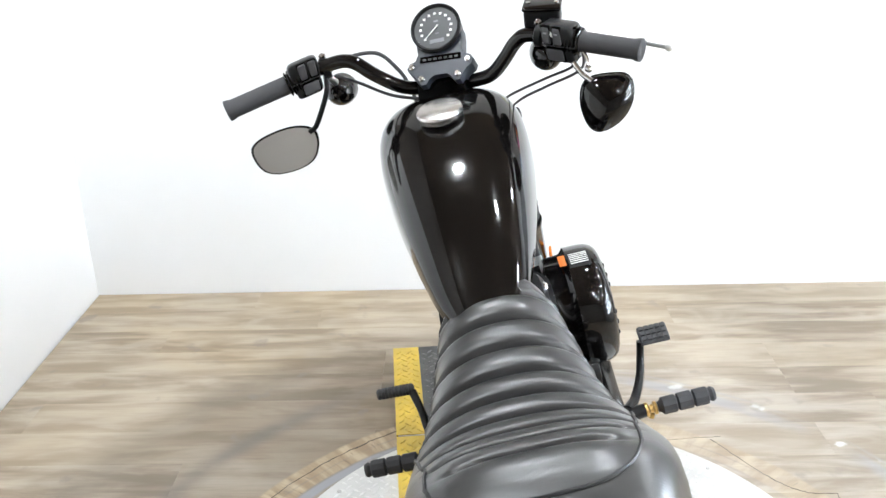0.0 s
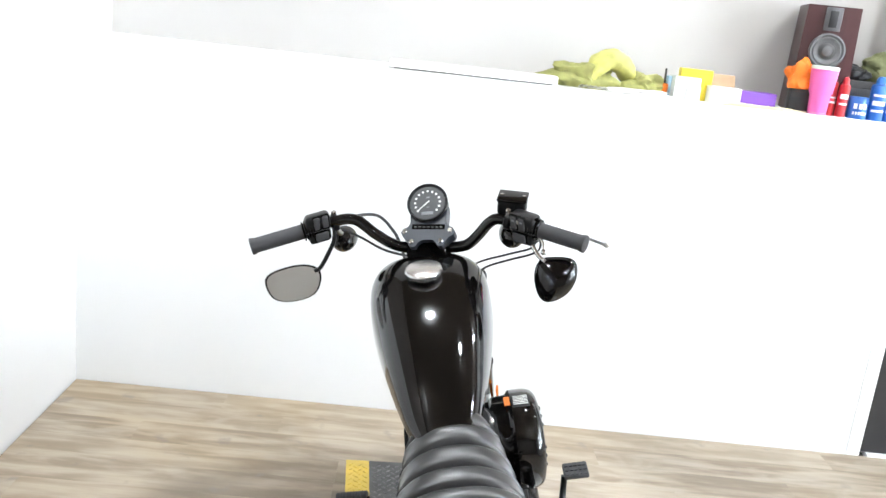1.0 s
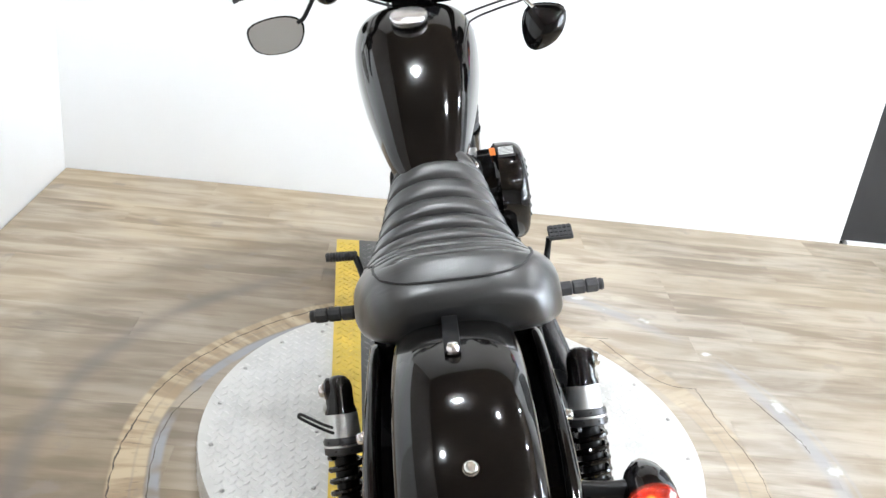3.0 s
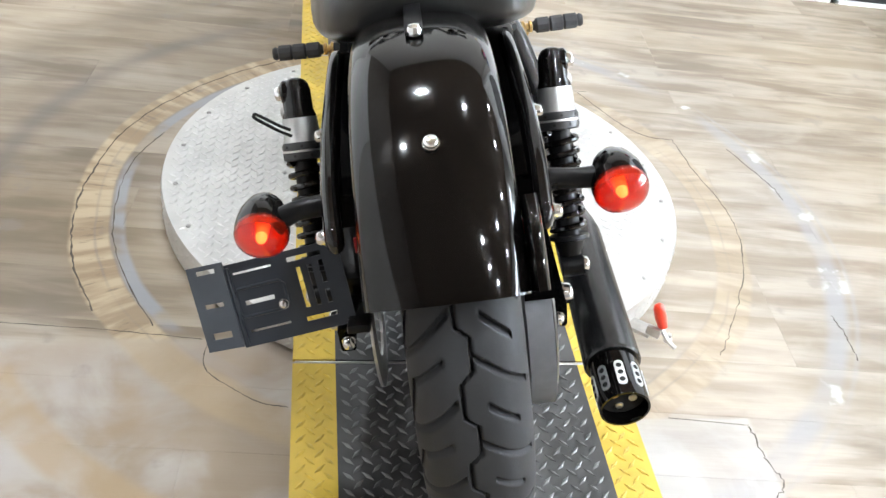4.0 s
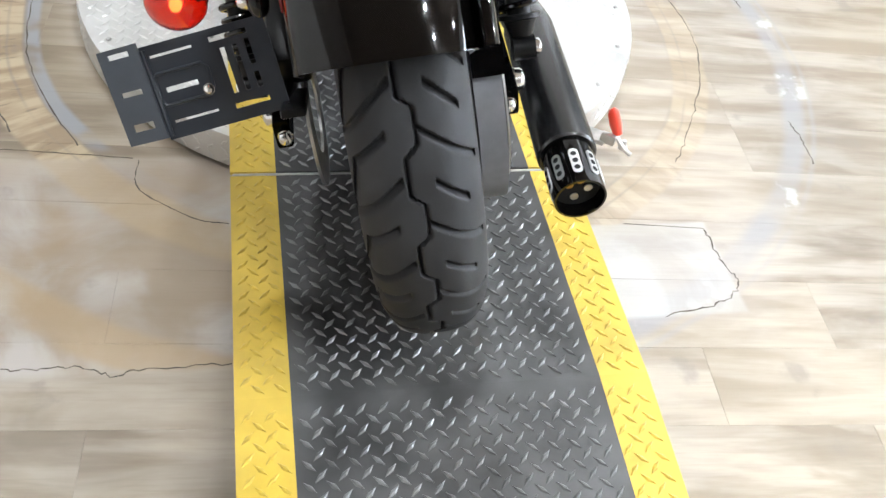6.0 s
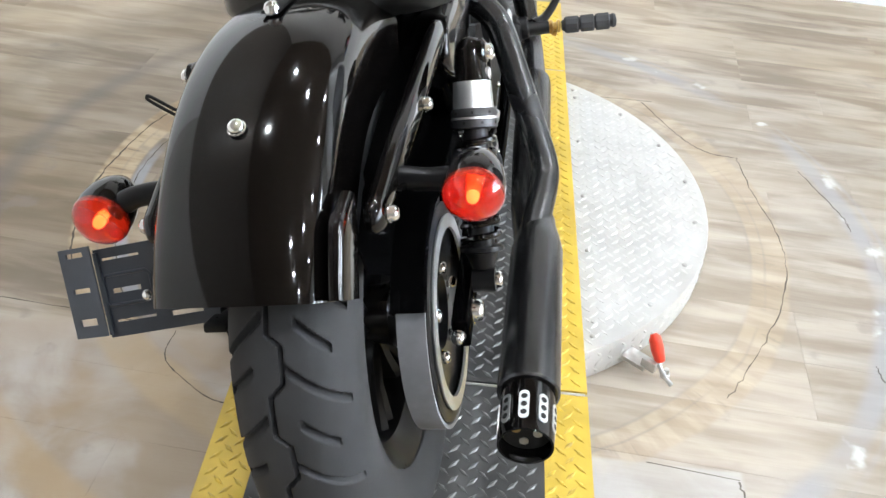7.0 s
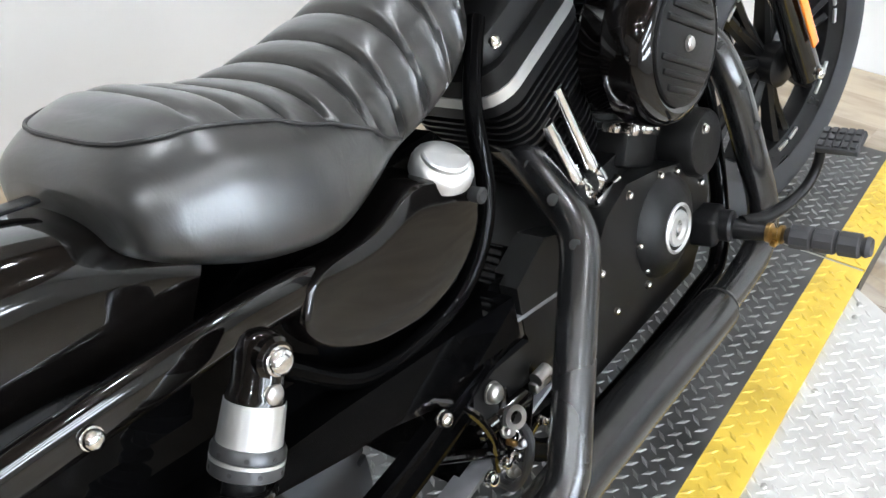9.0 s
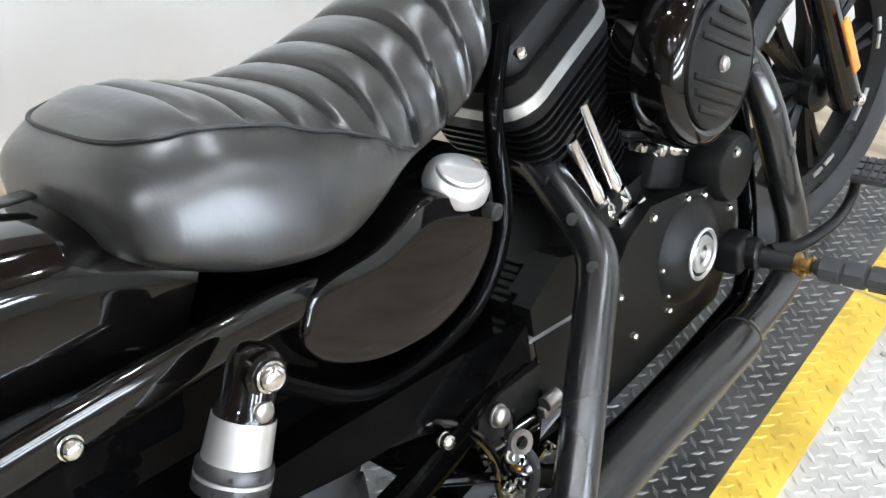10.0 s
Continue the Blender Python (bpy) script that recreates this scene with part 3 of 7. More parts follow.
seat = p("seat", bm, M_LEATHER, label="black leather solo seat with stitched cross rolls", angle=1.3)
bm = bmesh.new()
rows = [r for r in SEAT[::2] if 0.275 < r[0] < 0.43]
side = [seat_point(*r, seam_angle(r[0]), 0.001, False) for r in rows]
left = [seat_point(*r, math.pi - seam_angle(r[0]), 0.001, False) for r in rows]
reach, mid = (side[0].x - left[0].x) / 2, (side[0].x + left[0].x) / 2


def on_top(x, y):
    """The point of the seat's upper skin over x, y."""
    row = interp(SEAT, y)
    return min((seat_point(y, *row, radians(a), 0.001, False) for a in np.linspace(5, 175, 171)), key=lambda q: abs(q.x - x))


back = [on_top(mid + reach * math.copysign(abs(math.cos(a)) ** 0.6, math.cos(a)), rows[0][0] - 0.118 * math.sin(a) ** 0.6) for a in np.linspace(0, math.pi, 41)[1:-1]]
tube(bm, list(reversed(side)) + back + left, 0.0022, 6, 3)
p("piping", bm, M_PIPING, seat, "black leather piping")

# ---- rear fender ----
FC, FR = V((0, 0.0, 0.362)), 0.386


def fender_ring(th):
    """Section of the fender: a softly crowned top that rolls into straight skirts, with a folded inner skin."""
    half, drop, n = 0.0895, 0.050, 2.7
    prof = [(-half, -0.118), (-half, -0.09)]
    for k in range(41):
        a = math.pi - math.pi * k / 40
        c, q = math.cos(a), math.sin(a)
        prof.append((half * math.copysign(abs(c) ** (2 / n), c), -drop + drop * abs(q) ** (2 / n)))
    prof += [(half, -0.09), (half, -0.118)]
    out = [V((x, FC.y + math.cos(th) * (FR + dr), FC.z + math.sin(th) * (FR + dr))) for x, dr in prof]
    out += [V((x * (half - 0.003) / half, FC.y + math.cos(th) * (FR + dr - 0.003), FC.z + math.sin(th) * (FR + dr - 0.003))) for x, dr in reversed(prof)]
    return out


bm = bmesh.new()
rings(bm, [fender_ring(radians(a)) for a in np.linspace(56, 141.3, 72)])
fender = p("rear_fender", bm, M_PAINT, label="gloss black chopped rear fender", angle=0.9)
bm = bmesh.new()
loops = []
for a in np.linspace(radians(124), radians(141), 14):
    e = min(1.0, (a - radians(124)) / radians(6))
    sec = []
    for k in range(20):
        t = 2 * math.pi * k / 20
        sec.append((0.0995 + 0.0095 * math.copysign(abs(math.cos(t)) ** 0.6, math.cos(t)), FR - 0.044 + (0.010 + 0.022 * e) * math.copysign(abs(math.sin(t)) ** 0.6, math.sin(t))))
    loops.append([V((x, FC.y + math.cos(a) * r, FC.z + math.sin(a) * r)) for x, r in sec])
rings(bm, loops)
p("side_guard", bm, M_PAINT, fender, "gloss black guard beside the fender")
bm = bmesh.new()
bolt(bm, (0.002, -0.167, 0.7115), (0, -0.43, 0.9), 0.0085, 0.008)
p("fender_bolt", bm, M_CHROME, fender)

bm = bmesh.new()
box(bm, (-0.004, 0.07, 0.745), (0.022, 0.12, 0.004), rot(-8, 0, 0), 0.0015)
p("seat_tab", bm, M_SATIN, fender, "black steel seat tab")
bm = bmesh.new()
lathe(bm, (-0.003, 0.017, 0.751), (0, -0.05, 1), [(0, 0.0095), (0.006, 0.009), (0.010, 0.007), (0.012, 0.002)], 20)
p("seat_knob", bm, M_CHROME, fender, "chrome seat knob")

# ---- shocks, struts, lamps, number-plate bracket ----
for sgn in (-1, 1):
    bm = bmesh.new()
    path = smooth_path([(sgn * 0.126, 0.285, 0.600), (sgn * 0.127, 0.20, 0.611), (sgn * 0.1275, 0.10, 0.615), (sgn * 0.127, 0.0, 0.617), (sgn * 0.124, -0.09, 0.615), (sgn * 0.120, -0.155, 0.608), (sgn * 0.117, -0.190, 0.603)], 8)
    size = [0.5, 0.75, 0.9] + [1] * (len(path) - 7) + [0.93, 0.82, 0.62, 0.3]
    loops = []
    for q, k in zip(path, size):
        taper = 0.80 + 0.20 * min(1, max(0, (q.y + 0.19) / 0.2))
        loops.append([q + V((math.copysign(abs(math.cos(t)) ** 0.8, math.cos(t)) * 0.0115 * k, 0, math.copysign(abs(math.sin(t)) ** 0.8, math.sin(t)) * 0.0205 * k * taper)) for t in np.linspace(0, 2 * math.pi, 41)[:-1]])
    rings(bm, loops)
    strut = p("fender_strut", bm, M_PAINT, label="gloss black fender strut", angle=1.2)
    for by, bz in ((0.041, 0.612), (-0.164, 0.602)):
        bm = bmesh.new()
        bolt(bm, (sgn * (0.139 if by > 0 else 0.130), by, bz), (sgn, 0, 0), 0.0085, 0.010)
        p("bolt", bm, M_CHROME, strut)
    # shock
    top, low = V((sgn * 0.182, 0.168, 0.612)), V((sgn * 0.182, 0.018, 0.361))
    ax = (low - top).normalized()
    L = (low - top).length
    bm = bmesh.new()
    lathe(bm, top - ax * 0.020, ax, [(0, 0.006), (0.003, 0.013), (0.009, 0.018), (0.018, 0.0205), (0.045, 0.021), (0.052, 0.0235), (0.056, 0.024)], 24)
    lathe(bm, top - V((sgn * 0.012, 0, 0)), (sgn, 0, 0), [(0, 0.015), (0.003, 0.018), (0.029, 0.018), (0.032, 0.015)], 24)
    shock = p("shock_absorber", bm, M_PAINT, label="black rear shock absorber with coil spring")
    bm = bmesh.new()
    lathe(bm, top + ax * 0.036, ax, [(0, 0.0245), (0.034, 0.0265)], 24)
    p("collar", bm, M_ALU, shock, "silver aluminium collar")
    bm = bmesh.new()
    lathe(bm, top + ax * 0.07, ax, [(0, 0.028), (0.004, 0.030), (0.010, 0.030), (0.0115, 0.028), (0.013, 0.030), (0.024, 0.030), (0.026, 0.027)], 28)
    ring = p("preload_ring", bm, M_RINGS, shock, "dark grey preload ring with spanner holes")
    bm = bmesh.new()
    lathe(bm, top + ax * 0.081, ax, [(0, 0.0302), (0.003, 0.0302), (0.003, 0.026), (0, 0.026)], 28, close=True)
    p("bright_edge", bm, M_ALU, ring)
    e1 = ax.orthogonal().normalized()
    e2 = ax.cross(e1)
    for k in range(8):
        for h, da in ((0.076, 0), (0.089, 22)):
            d = e1 * math.cos(radians(45 * k + da)) + e2 * math.sin(radians(45 * k + da))
            bm = bmesh.new()
            lathe(bm, top + ax * h + d * 0.0285, d, [(0, 0.002), (0.0018, 0.002)], 8)
            p("spanner_hole", bm, M_DARK, ring)
    bm = bmesh.new()
    lathe(bm, top + ax * 0.09, ax, [(0, 0.017), (L - 0.13, 0.017)], 16)
    p("damper_body", bm, M_SATIN, shock)
    bm = bmesh.new()
    u = ax.orthogonal().normalized()
    w = ax.cross(u)
    turns, coil = 8.5, []
    for k in range(int(turns * 16) + 1):
        a = 2 * math.pi * k / 16
        h = 0.098 + (L - 0.145) * k / (turns * 16)
        coil.append(top + ax * h + (u * math.cos(a) + w * math.sin(a)) * 0.0235)
    tube(bm, coil, 0.0046, 8, 1, smooth=False)
    p("spring", bm, M_PAINT, shock)
    bm = bmesh.new()
    lathe(bm, top + ax * (L - 0.045), ax, [(0, 0.029), (0.006, 0.029), (0.008, 0.022), (0.03, 0.014)], 20)
    p("lower_seat", bm, M_SATIN, shock)
    bm = bmesh.new()
    lathe(bm, low - V((sgn * 0.014, 0, 0)), (sgn, 0, 0), [(0, 0.016), (0.03, 0.016)], 18)
    p("lower_eye", bm, M_SATIN, shock)
    for q in (top, low):
        bm = bmesh.new()
        bolt(bm, q + V((sgn * 0.0205 if q is top else sgn * 0.016, 0, 0)), (sgn, 0, 0), 0.011, 0.009)
        p("mount_bolt", bm, M_CHROME, shock)
    bm = bmesh.new()
    bolt(bm, top + ax * 0.027 + V((sgn * 0.019, 0, 0)), (sgn, 0, 0), 0.0085, 0.006)
    p("mount_bolt", bm, M_STEEL, shock)
    # turn signal
    c = V((0.213, -0.127, 0.602)) if sgn > 0 else V((-0.209, -0.117, 0.589))
    bm = bmesh.new()
    lathe(bm, c, (0, 1, 0.05), [(0.003, 0.001), (0.003, 0.020), (-0.004, 0.0290), (-0.011, 0.0300), (-0.012, 0.0315), (0.0, 0.033), (0.02, 0.031), (0.04, 0.024), (0.055, 0.014), (0.062, 0.004)], 28)
    sig = p("turn_signal", bm, M_PAINT, label="bullet turn signal with a red lens")
    bm = bmesh.new()
    lathe(bm, c, (0, -1, -0.05), [(0.008, 0.0325), (0.012, 0.0325), (0.018, 0.030), (0.026, 0.022), (0.031, 0.011), (0.032, 0.001)], 28)
    lens = p("lens", bm, M_RED, sig, "red plastic lens")
    lens.visible_shadow = False
    bm = bmesh.new()
    lathe(bm, c, (0, -1, -0.05), [(0.002, 0.0055), (0.011, 0.0055), (0.016, 0.0045), (0.0185, 0.002)], 14)
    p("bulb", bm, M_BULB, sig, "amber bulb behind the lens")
    bm = bmesh.new()
    lathe(bm, c, (0, -1, -0.05), [(0.0, 0.008), (0.002, 0.02), (0.0065, 0.0295), (0.0072, 0.0295), (0.004, 0.018)], 24)
    p("lamp_bowl", bm, M_REFLECTOR, sig)
    bm = bmesh.new()
    box(bm, (sgn * 0.0915, -0.203, 0.617), (0.005, 0.007, 0.018), rot(-20, 0, 0), 0.0015)
    p("side_reflector", bm, M_REDDARK, sig, "small red side reflector")
    bm2 = bmesh.new()
    tube(bm2, [(sgn * 0.125, -0.105, 0.606), (sgn * 0.165, -0.11, 0.605), (sgn * 0.195, -0.115, c.z + 0.005)], [0.014, 0.0125, 0.014], 16)
    p("stalk", bm2, M_SATIN, sig)


bm = bmesh.new()
tube(bm, [(-0.190, 0.103, 0.590), (-0.205, 0.100, 0.602), (-0.228, 0.098, 0.622), (-0.233, 0.098, 0.622), (-0.231, 0.098, 0.616), (-0.207, 0.100, 0.594), (-0.190, 0.103, 0.580)], 0.0022, 8)
p("wire_hook", bm, M_DARK, label="bent black wire hook")

# rear wheel drive side: belt, pulley, swingarm
bm = bmesh.new()
lathe(bm, (0.098, 0, 0.324), (1, 0, 0), [(0, 0.142), (0.002, 0.146), (0.034, 0.146), (0.036, 0.142), (0.036, 0.128), (0.03, 0.125), (0.028, 0.09), (0.024, 0.05), (0.012, 0.045), (0.008, 0.12)], 72, close=True)
pulley = p("drive_pulley", bm, M_SATIN, label="black rear belt pulley")
bm = bmesh.new()
lathe(bm, (0.134, 0, 0.324), (1, 0, 0), [(0, 0.128), (0.002, 0.130), (0.004, 0.130), (0.004, 0.112), (0.0, 0.112)], 72, close=True)
p("flange", bm, M_ALU, pulley, "silver pulley flange ring")
for i in range(5):
    bm = bmesh.new()
    a = 2 * math.pi * i / 5
    bolt(bm, (0.122, math.cos(a) * 0.062, 0.324 + math.sin(a) * 0.062), (1, 0, 0), 0.009, 0.012)
    p("pulley_bolt", bm, M_CHROME, pulley)
bm = bmesh.new()
R1, R2, D = 0.149, 0.052, 0.60
phi = math.asin((R1 - R2) / D)
loop = [(math.cos(a) * R1, 0.324 + math.sin(a) * R1) for a in np.linspace(math.pi / 2 - phi, 3 * math.pi / 2 + phi, 48)] + [(D + math.cos(a) * R2, 0.324 + math.sin(a) * R2) for a in np.linspace(-math.pi / 2 + phi, math.pi / 2 - phi, 20)]
loops = []
for i, (y, z) in enumerate(loop):
    y0, z0 = loop[i - 1]
    y1, z1 = loop[(i + 1) % len(loop)]
    t = V((0, y1 - y0, z1 - z0)).normalized()
    n = V((0, t.z, -t.y))
    q = V((0.114, y, z))
    loops.append([q + V((-0.0175, 0, 0)), q + V((0.0175, 0, 0)), q + V((0.0175, 0, 0)) + n * 0.005, q + V((-0.0175, 0, 0)) + n * 0.005])
rings(bm, loops, closed=True)
belt = p("drive_belt", bm, M_BELT, label="toothed black rubber drive belt")
bm = bmesh.new()
arc = [(math.cos(a) * 0.178, 0.324 + math.sin(a) * 0.178) for a in np.linspace(radians(139), radians(70), 16)] + [(0.25, 0.47), (0.42, 0.445), (0.52, 0.43)]
arc2 = [(0.52, 0.375), (0.42, 0.389), (0.25, 0.418)] + [(math.cos(a) * 0.160, 0.324 + math.sin(a) * 0.160) for a in np.linspace(radians(70), radians(139), 16)]
prism(bm, arc + arc2, "x", 0.0965, 0.136, 0.004)
p("belt_guard", bm, M_DEEP, label="black upper belt guard")
# added black plate, in place of the shade on the tyre's right sidewall
bm = bmesh.new()
prism(bm, [(-0.17, 0.53), (-0.10, 0.47), (0.02, 0.44), (0.16, 0.43), (0.27, 0.45), (0.28, 0.60), (0.02, 0.61), (-0.12, 0.60), (-0.18, 0.57)], "x", 0.0935, 0.0962, 0.0008)
p("debris_guard", bm, M_DEEP, label="black plate added beside the tyre to darken its sidewall")
for sgn in (-1, 1):
    bm = bmesh.new()
    rings(bm, [[V((sgn * x + dx * 0.011, y, z + dz * 0.022)) for dx, dz in ((-1, -0.8), (-0.8, -1), (0.8, -1), (1, -0.8), (1, 0.8), (0.8, 1), (-0.8, 1), (-1, 0.8))] for x, y, z in ((0.153, -0.045, 0.324), (0.152, 0.1, 0.33), (0.14, 0.3, 0.345), (0.12, 0.5, 0.36))])
    arm = p("swingarm", bm, M_DEEP, label="black rear swingarm leg")
    bm = bmesh.new()
    bolt(bm, (sgn * 0.163, 0, 0.324), (sgn, 0, 0), 0.016, 0.016)
    p("axle_nut", bm, M_CHROME, arm)
    bm = bmesh.new()
    bolt(bm, (sgn * 0.150, -0.046, 0.324), (0, -1, 0), 0.009, 0.014)
    p("adjuster_bolt", bm, M_CHROME, arm)
bm = bmesh.new()
lathe(bm, (-0.112, 0, 0.324), (1, 0, 0), [(0, 0.105), (0.004, 0.105), (0.004, 0.06), (0, 0.06)], 56, close=True)
p("brake_disc", bm, M_STEEL, label="steel rear brake disc")
bm = bmesh.new()
box(bm, (-0.118, -0.02, 0.452), (0.05, 0.10, 0.06), rot(20, 0, 0), 0.012)
p("brake_caliper", bm, M_SATIN, label="black rear brake caliper")

# frame and dark mass under the seat
bm = bmesh.new()
prism(bm, [(0.20, 0.47), (0.52, 0.42), (0.55, 0.58), (0.50, 0.64), (0.26, 0.64), (0.17, 0.60)], "x", -0.085, 0.085, 0.012)
p("centre_frame", bm, M_DEEP, label="black frame and battery tray under the seat")
for sgn in (-1, 1):
    bm = bmesh.new()
    prism(bm, [(-0.10, 0.565), (0.0, 0.57), (0.22, 0.545), (0.30, 0.58), (0.27, 0.612), (0.10, 0.618), (-0.02, 0.612), (-0.09, 0.605)], "x", min(sgn * 0.0895, sgn * 0.119), max(sgn * 0.0895, sgn * 0.119), 0.003)
    p("fender_support", bm, M_DEEP, label="black fender support rail")
    bm = bmesh.new()
    tube(bm, [(sgn * 0.07, 0.62, 0.72), (sgn * 0.10, 0.555, 0.65), (sgn * 0.118, 0.530, 0.56), (sgn * 0.120, 0.49, 0.495), (sgn * 0.118, 0.42, 0.46), (sgn * 0.12, 0.30, 0.47), (sgn * 0.13, 0.20, 0.56)], 0.011, 12)
    p("frame_tube", bm, M_DEEP, label="black frame tube")
    bm = bmesh.new()
    tube(bm, [(sgn * 0.05, 1.12, 0.62), (sgn * 0.10, 1.10, 0.40), (sgn * 0.13, 1.05, 0.20), (sgn * 0.13, 0.95, 0.155), (sgn * 0.13, 0.6, 0.155), (sgn * 0.125, 0.48, 0.25), (sgn * 0.12, 0.46, 0.42)], 0.015, 12)
    p("lower_frame_tube", bm, M_DEEP, label="black cradle frame tube")
bm = bmesh.new()
tube(bm, [(0, 0.55, 0.74), (0, 0.8, 0.80), (0, 1.08, 0.88)], 0.025, 12)
p("backbone", bm, M_PAINT, label="black frame backbone tube")

bm = bmesh.new()
prism(bm, [(0.40, 0.22), (0.62, 0.18), (0.68, 0.28), (0.66, 0.42), (0.52, 0.44), (0.40, 0.36)], "x", -0.10, 0.105, 0.012)
gear = p("gearbox", bm, M_DEEP, label="black gearbox housing")
for q, r, mt in (((0.150, 0.444, 0.350), 0.012, M_STEEL), ((0.147, 0.365, 0.374), 0.009, M_CHROME), ((0.150, 0.438, 0.249), 0.0075, M_CHROME), ((0.150, 0.516, 0.252), 0.0055, M_CHROME), ((0.150, 0.410, 0.247), 0.009, M_CHROME), ((0.150, 0.455, 0.268), 0.005, M_GOLD)):
    bm = bmesh.new()
    bolt(bm, V(q) - V((0.006, 0, 0)), (1, 0, 0), r, 0.012)
    p("fitting", bm, mt, gear)
bm = bmesh.new()
lathe(bm, (0.128, 0.455, 0.235), (0, 0.12, 1), [(0, 0.013), (0.006, 0.017), (0.05, 0.017), (0.055, 0.021), (0.075, 0.021), (0.080, 0.016), (0.10, 0.015), (0.104, 0.010)], 20)
lathe(bm, (0.126, 0.420, 0.30), (0.3, 1, 0.1), [(0, 0.012), (0.004, 0.015), (0.03, 0.015), (0.034, 0.011), (0.08, 0.011)], 18)
p("brake_pump", bm, M_PAINT, gear, "gloss black rear brake pump")
bm = bmesh.new()
prism(bm, [(0.41, 0.325), (0.45, 0.312), (0.53, 0.312), (0.548, 0.335), (0.53, 0.362), (0.46, 0.368), (0.42, 0.36)], "x", 0.128, 0.140, 0.004)
p("pump_bracket", bm, M_SATIN, gear, "black rear brake pump bracket")
for pts in ([(0.12, 0.34, 0.41), (0.135, 0.40, 0.36), (0.140, 0.43, 0.30), (0.132, 0.44, 0.23)], [(0.10, 0.55, 0.40), (0.130, 0.53, 0.35), (0.136, 0.51, 0.28), (0.125, 0.49, 0.20)], [(0.105, 0.36, 0.30), (0.13, 0.42, 0.27), (0.14, 0.47, 0.24), (0.12, 0.53, 0.22)]):
    bm = bmesh.new()
    tube(bm, pts, 0.0065, 10)
    p("hose", bm, M_PAINT, gear, "gloss black rubber hose")
for k, (y, z) in enumerate(((0.452, 0.286), (0.462, 0.270), (0.470, 0.254), (0.456, 0.242), (0.448, 0.226))):
    bm = bmesh.new()
    lathe(bm, (0.146, y, z), (0.9, -0.2, 0.4), [(0, 0.0085), (0.004, 0.0085), (0.004, 0.006), (0.012, 0.0055), (0.013, 0.003)], 6 if k % 2 else 12)
    p("pipe_union", bm, M_CHROME if k % 2 else M_STEEL, gear, "bright pipe union")
bm = bmesh.new()
box(bm, V((0.154, 0.523, 0.321)) + V((-0.004, 0, -0.012)), (0.012, 0.032, 0.014), rot(0, 0, 0), 0.002)
lathe(bm, V((0.154, 0.523, 0.321)) - V((0, 0.012, 0)), (0, 1, 0), [(0, 0.009), (0.024, 0.009), (0.026, 0.006)], 14)
p("hose_clamp", bm, M_STEEL, gear, "steel hose clamp with a bolt")
bm = bmesh.new()
lathe(bm, V((0.151, 0.465, 0.299)) - V((0.006, 0, 0)), (1, -0.2, 0.3), [(0, 0.015), (0.012, 0.015), (0.012, 0.008), (0, 0.008)], 24, close=True)
p("hose_ring", bm, M_STEEL, gear, "steel hose fitting")
bm = bmesh.new()
box(bm, V((0.115, 0.400, 0.123)), (0.014, 0.022, 0.03), rot(20, 0, 10), 0.004)
lathe(bm, V((0.115, 0.400, 0.123)) + V((0, 0.005, 0.014)), (0.3, 0.2, 1), [(0, 0.008), (0.012, 0.008), (0.015, 0.004)], 12)
p("banjo_fitting", bm, M_CHROME, gear, "chrome banjo fitting")
bm = bmesh.new()
tube(bm, [(0.148, 0.474, 0.285), (0.158, 0.476, 0.26), (0.156, 0.466, 0.225), (0.138, 0.455, 0.19), (0.11, 0.46, 0.18)], 0.006, 10)
p("brake_line", bm, M_GRIP, gear)
bm = bmesh.new()
prism(bm, [(0.17, 0.455), (0.192, 0.468), (0.303, 0.449), (0.405, 0.410), (0.475, 0.393), (0.520, 0.392), (0.56, 0.38), (0.56, 0.345), (0.47, 0.352), (0.40, 0.366), (0.30, 0.405), (0.19, 0.430)], "x", 0.106, 0.130, 0.005)
p("lower_cover", bm, M_PAINT, gear, "black lower side cover")
bm = bmesh.new()
prism(bm, [(0.535, 0.275), (0.665, 0.25), (0.685, 0.36), (0.66, 0.44), (0.60, 0.462), (0.535, 0.43)], "x", 0.09, 0.131, 0.006)
p("sprocket_cover", bm, M_WRINKLE, gear, "black sprocket cover")

# oil tank with its cover and cap
bm = bmesh.new()
OIL = smooth_path([(0.258, 0.606, 0), (0.285, 0.613, 0), (0.345, 0.613, 0), (0.405, 0.628, 0), (0.452, 0.612, 0), (0.484, 0.588, 0), (0.488, 0.560, 0), (0.470, 0.533, 0), (0.436, 0.510, 0), (0.395, 0.499, 0), (0.350, 0.502, 0), (0.298, 0.517, 0), (0.256, 0.545, 0), (0.244, 0.575, 0), (0.258, 0.606, 0)], 5)[:-1]
cy, cz = sum(q.x for q in OIL) / len(OIL), sum(q.y for q in OIL) / len(OIL)
rings(bm, [[V((x, cy + (q.x - cy) * k, cz + (q.y - cz) * k)) for q in OIL] for x, k in ((0.08, 1.05), (0.124, 1.05), (0.134, 1.035), (0.1385, 1.015), (0.141, 0.985), (0.1415, 0.95), (0.142, 0.5))])
oil = p("oil_tank", bm, M_PAINT, label="gloss black oil tank side cover")
bm = bmesh.new()
lathe(bm, (0.120, 0.462, 0.612), (0.50, 0.07, 0.86), [(0, 0.031), (0.003, 0.0335), (0.012, 0.0335), (0.018, 0.0315), (0.023, 0.026), (0.0265, 0.016), (0.0275, 0.001)], 40)
cap = p("oil_cap", bm, M_ALU, oil, "matt aluminium oil filler cap")
bm = bmesh.new()
ca = V((0.50, 0.07, 0.86)).normalized()
cu = (V((0, 1, 0)) - ca * ca.y).normalized()
cv = ca.cross(cu)
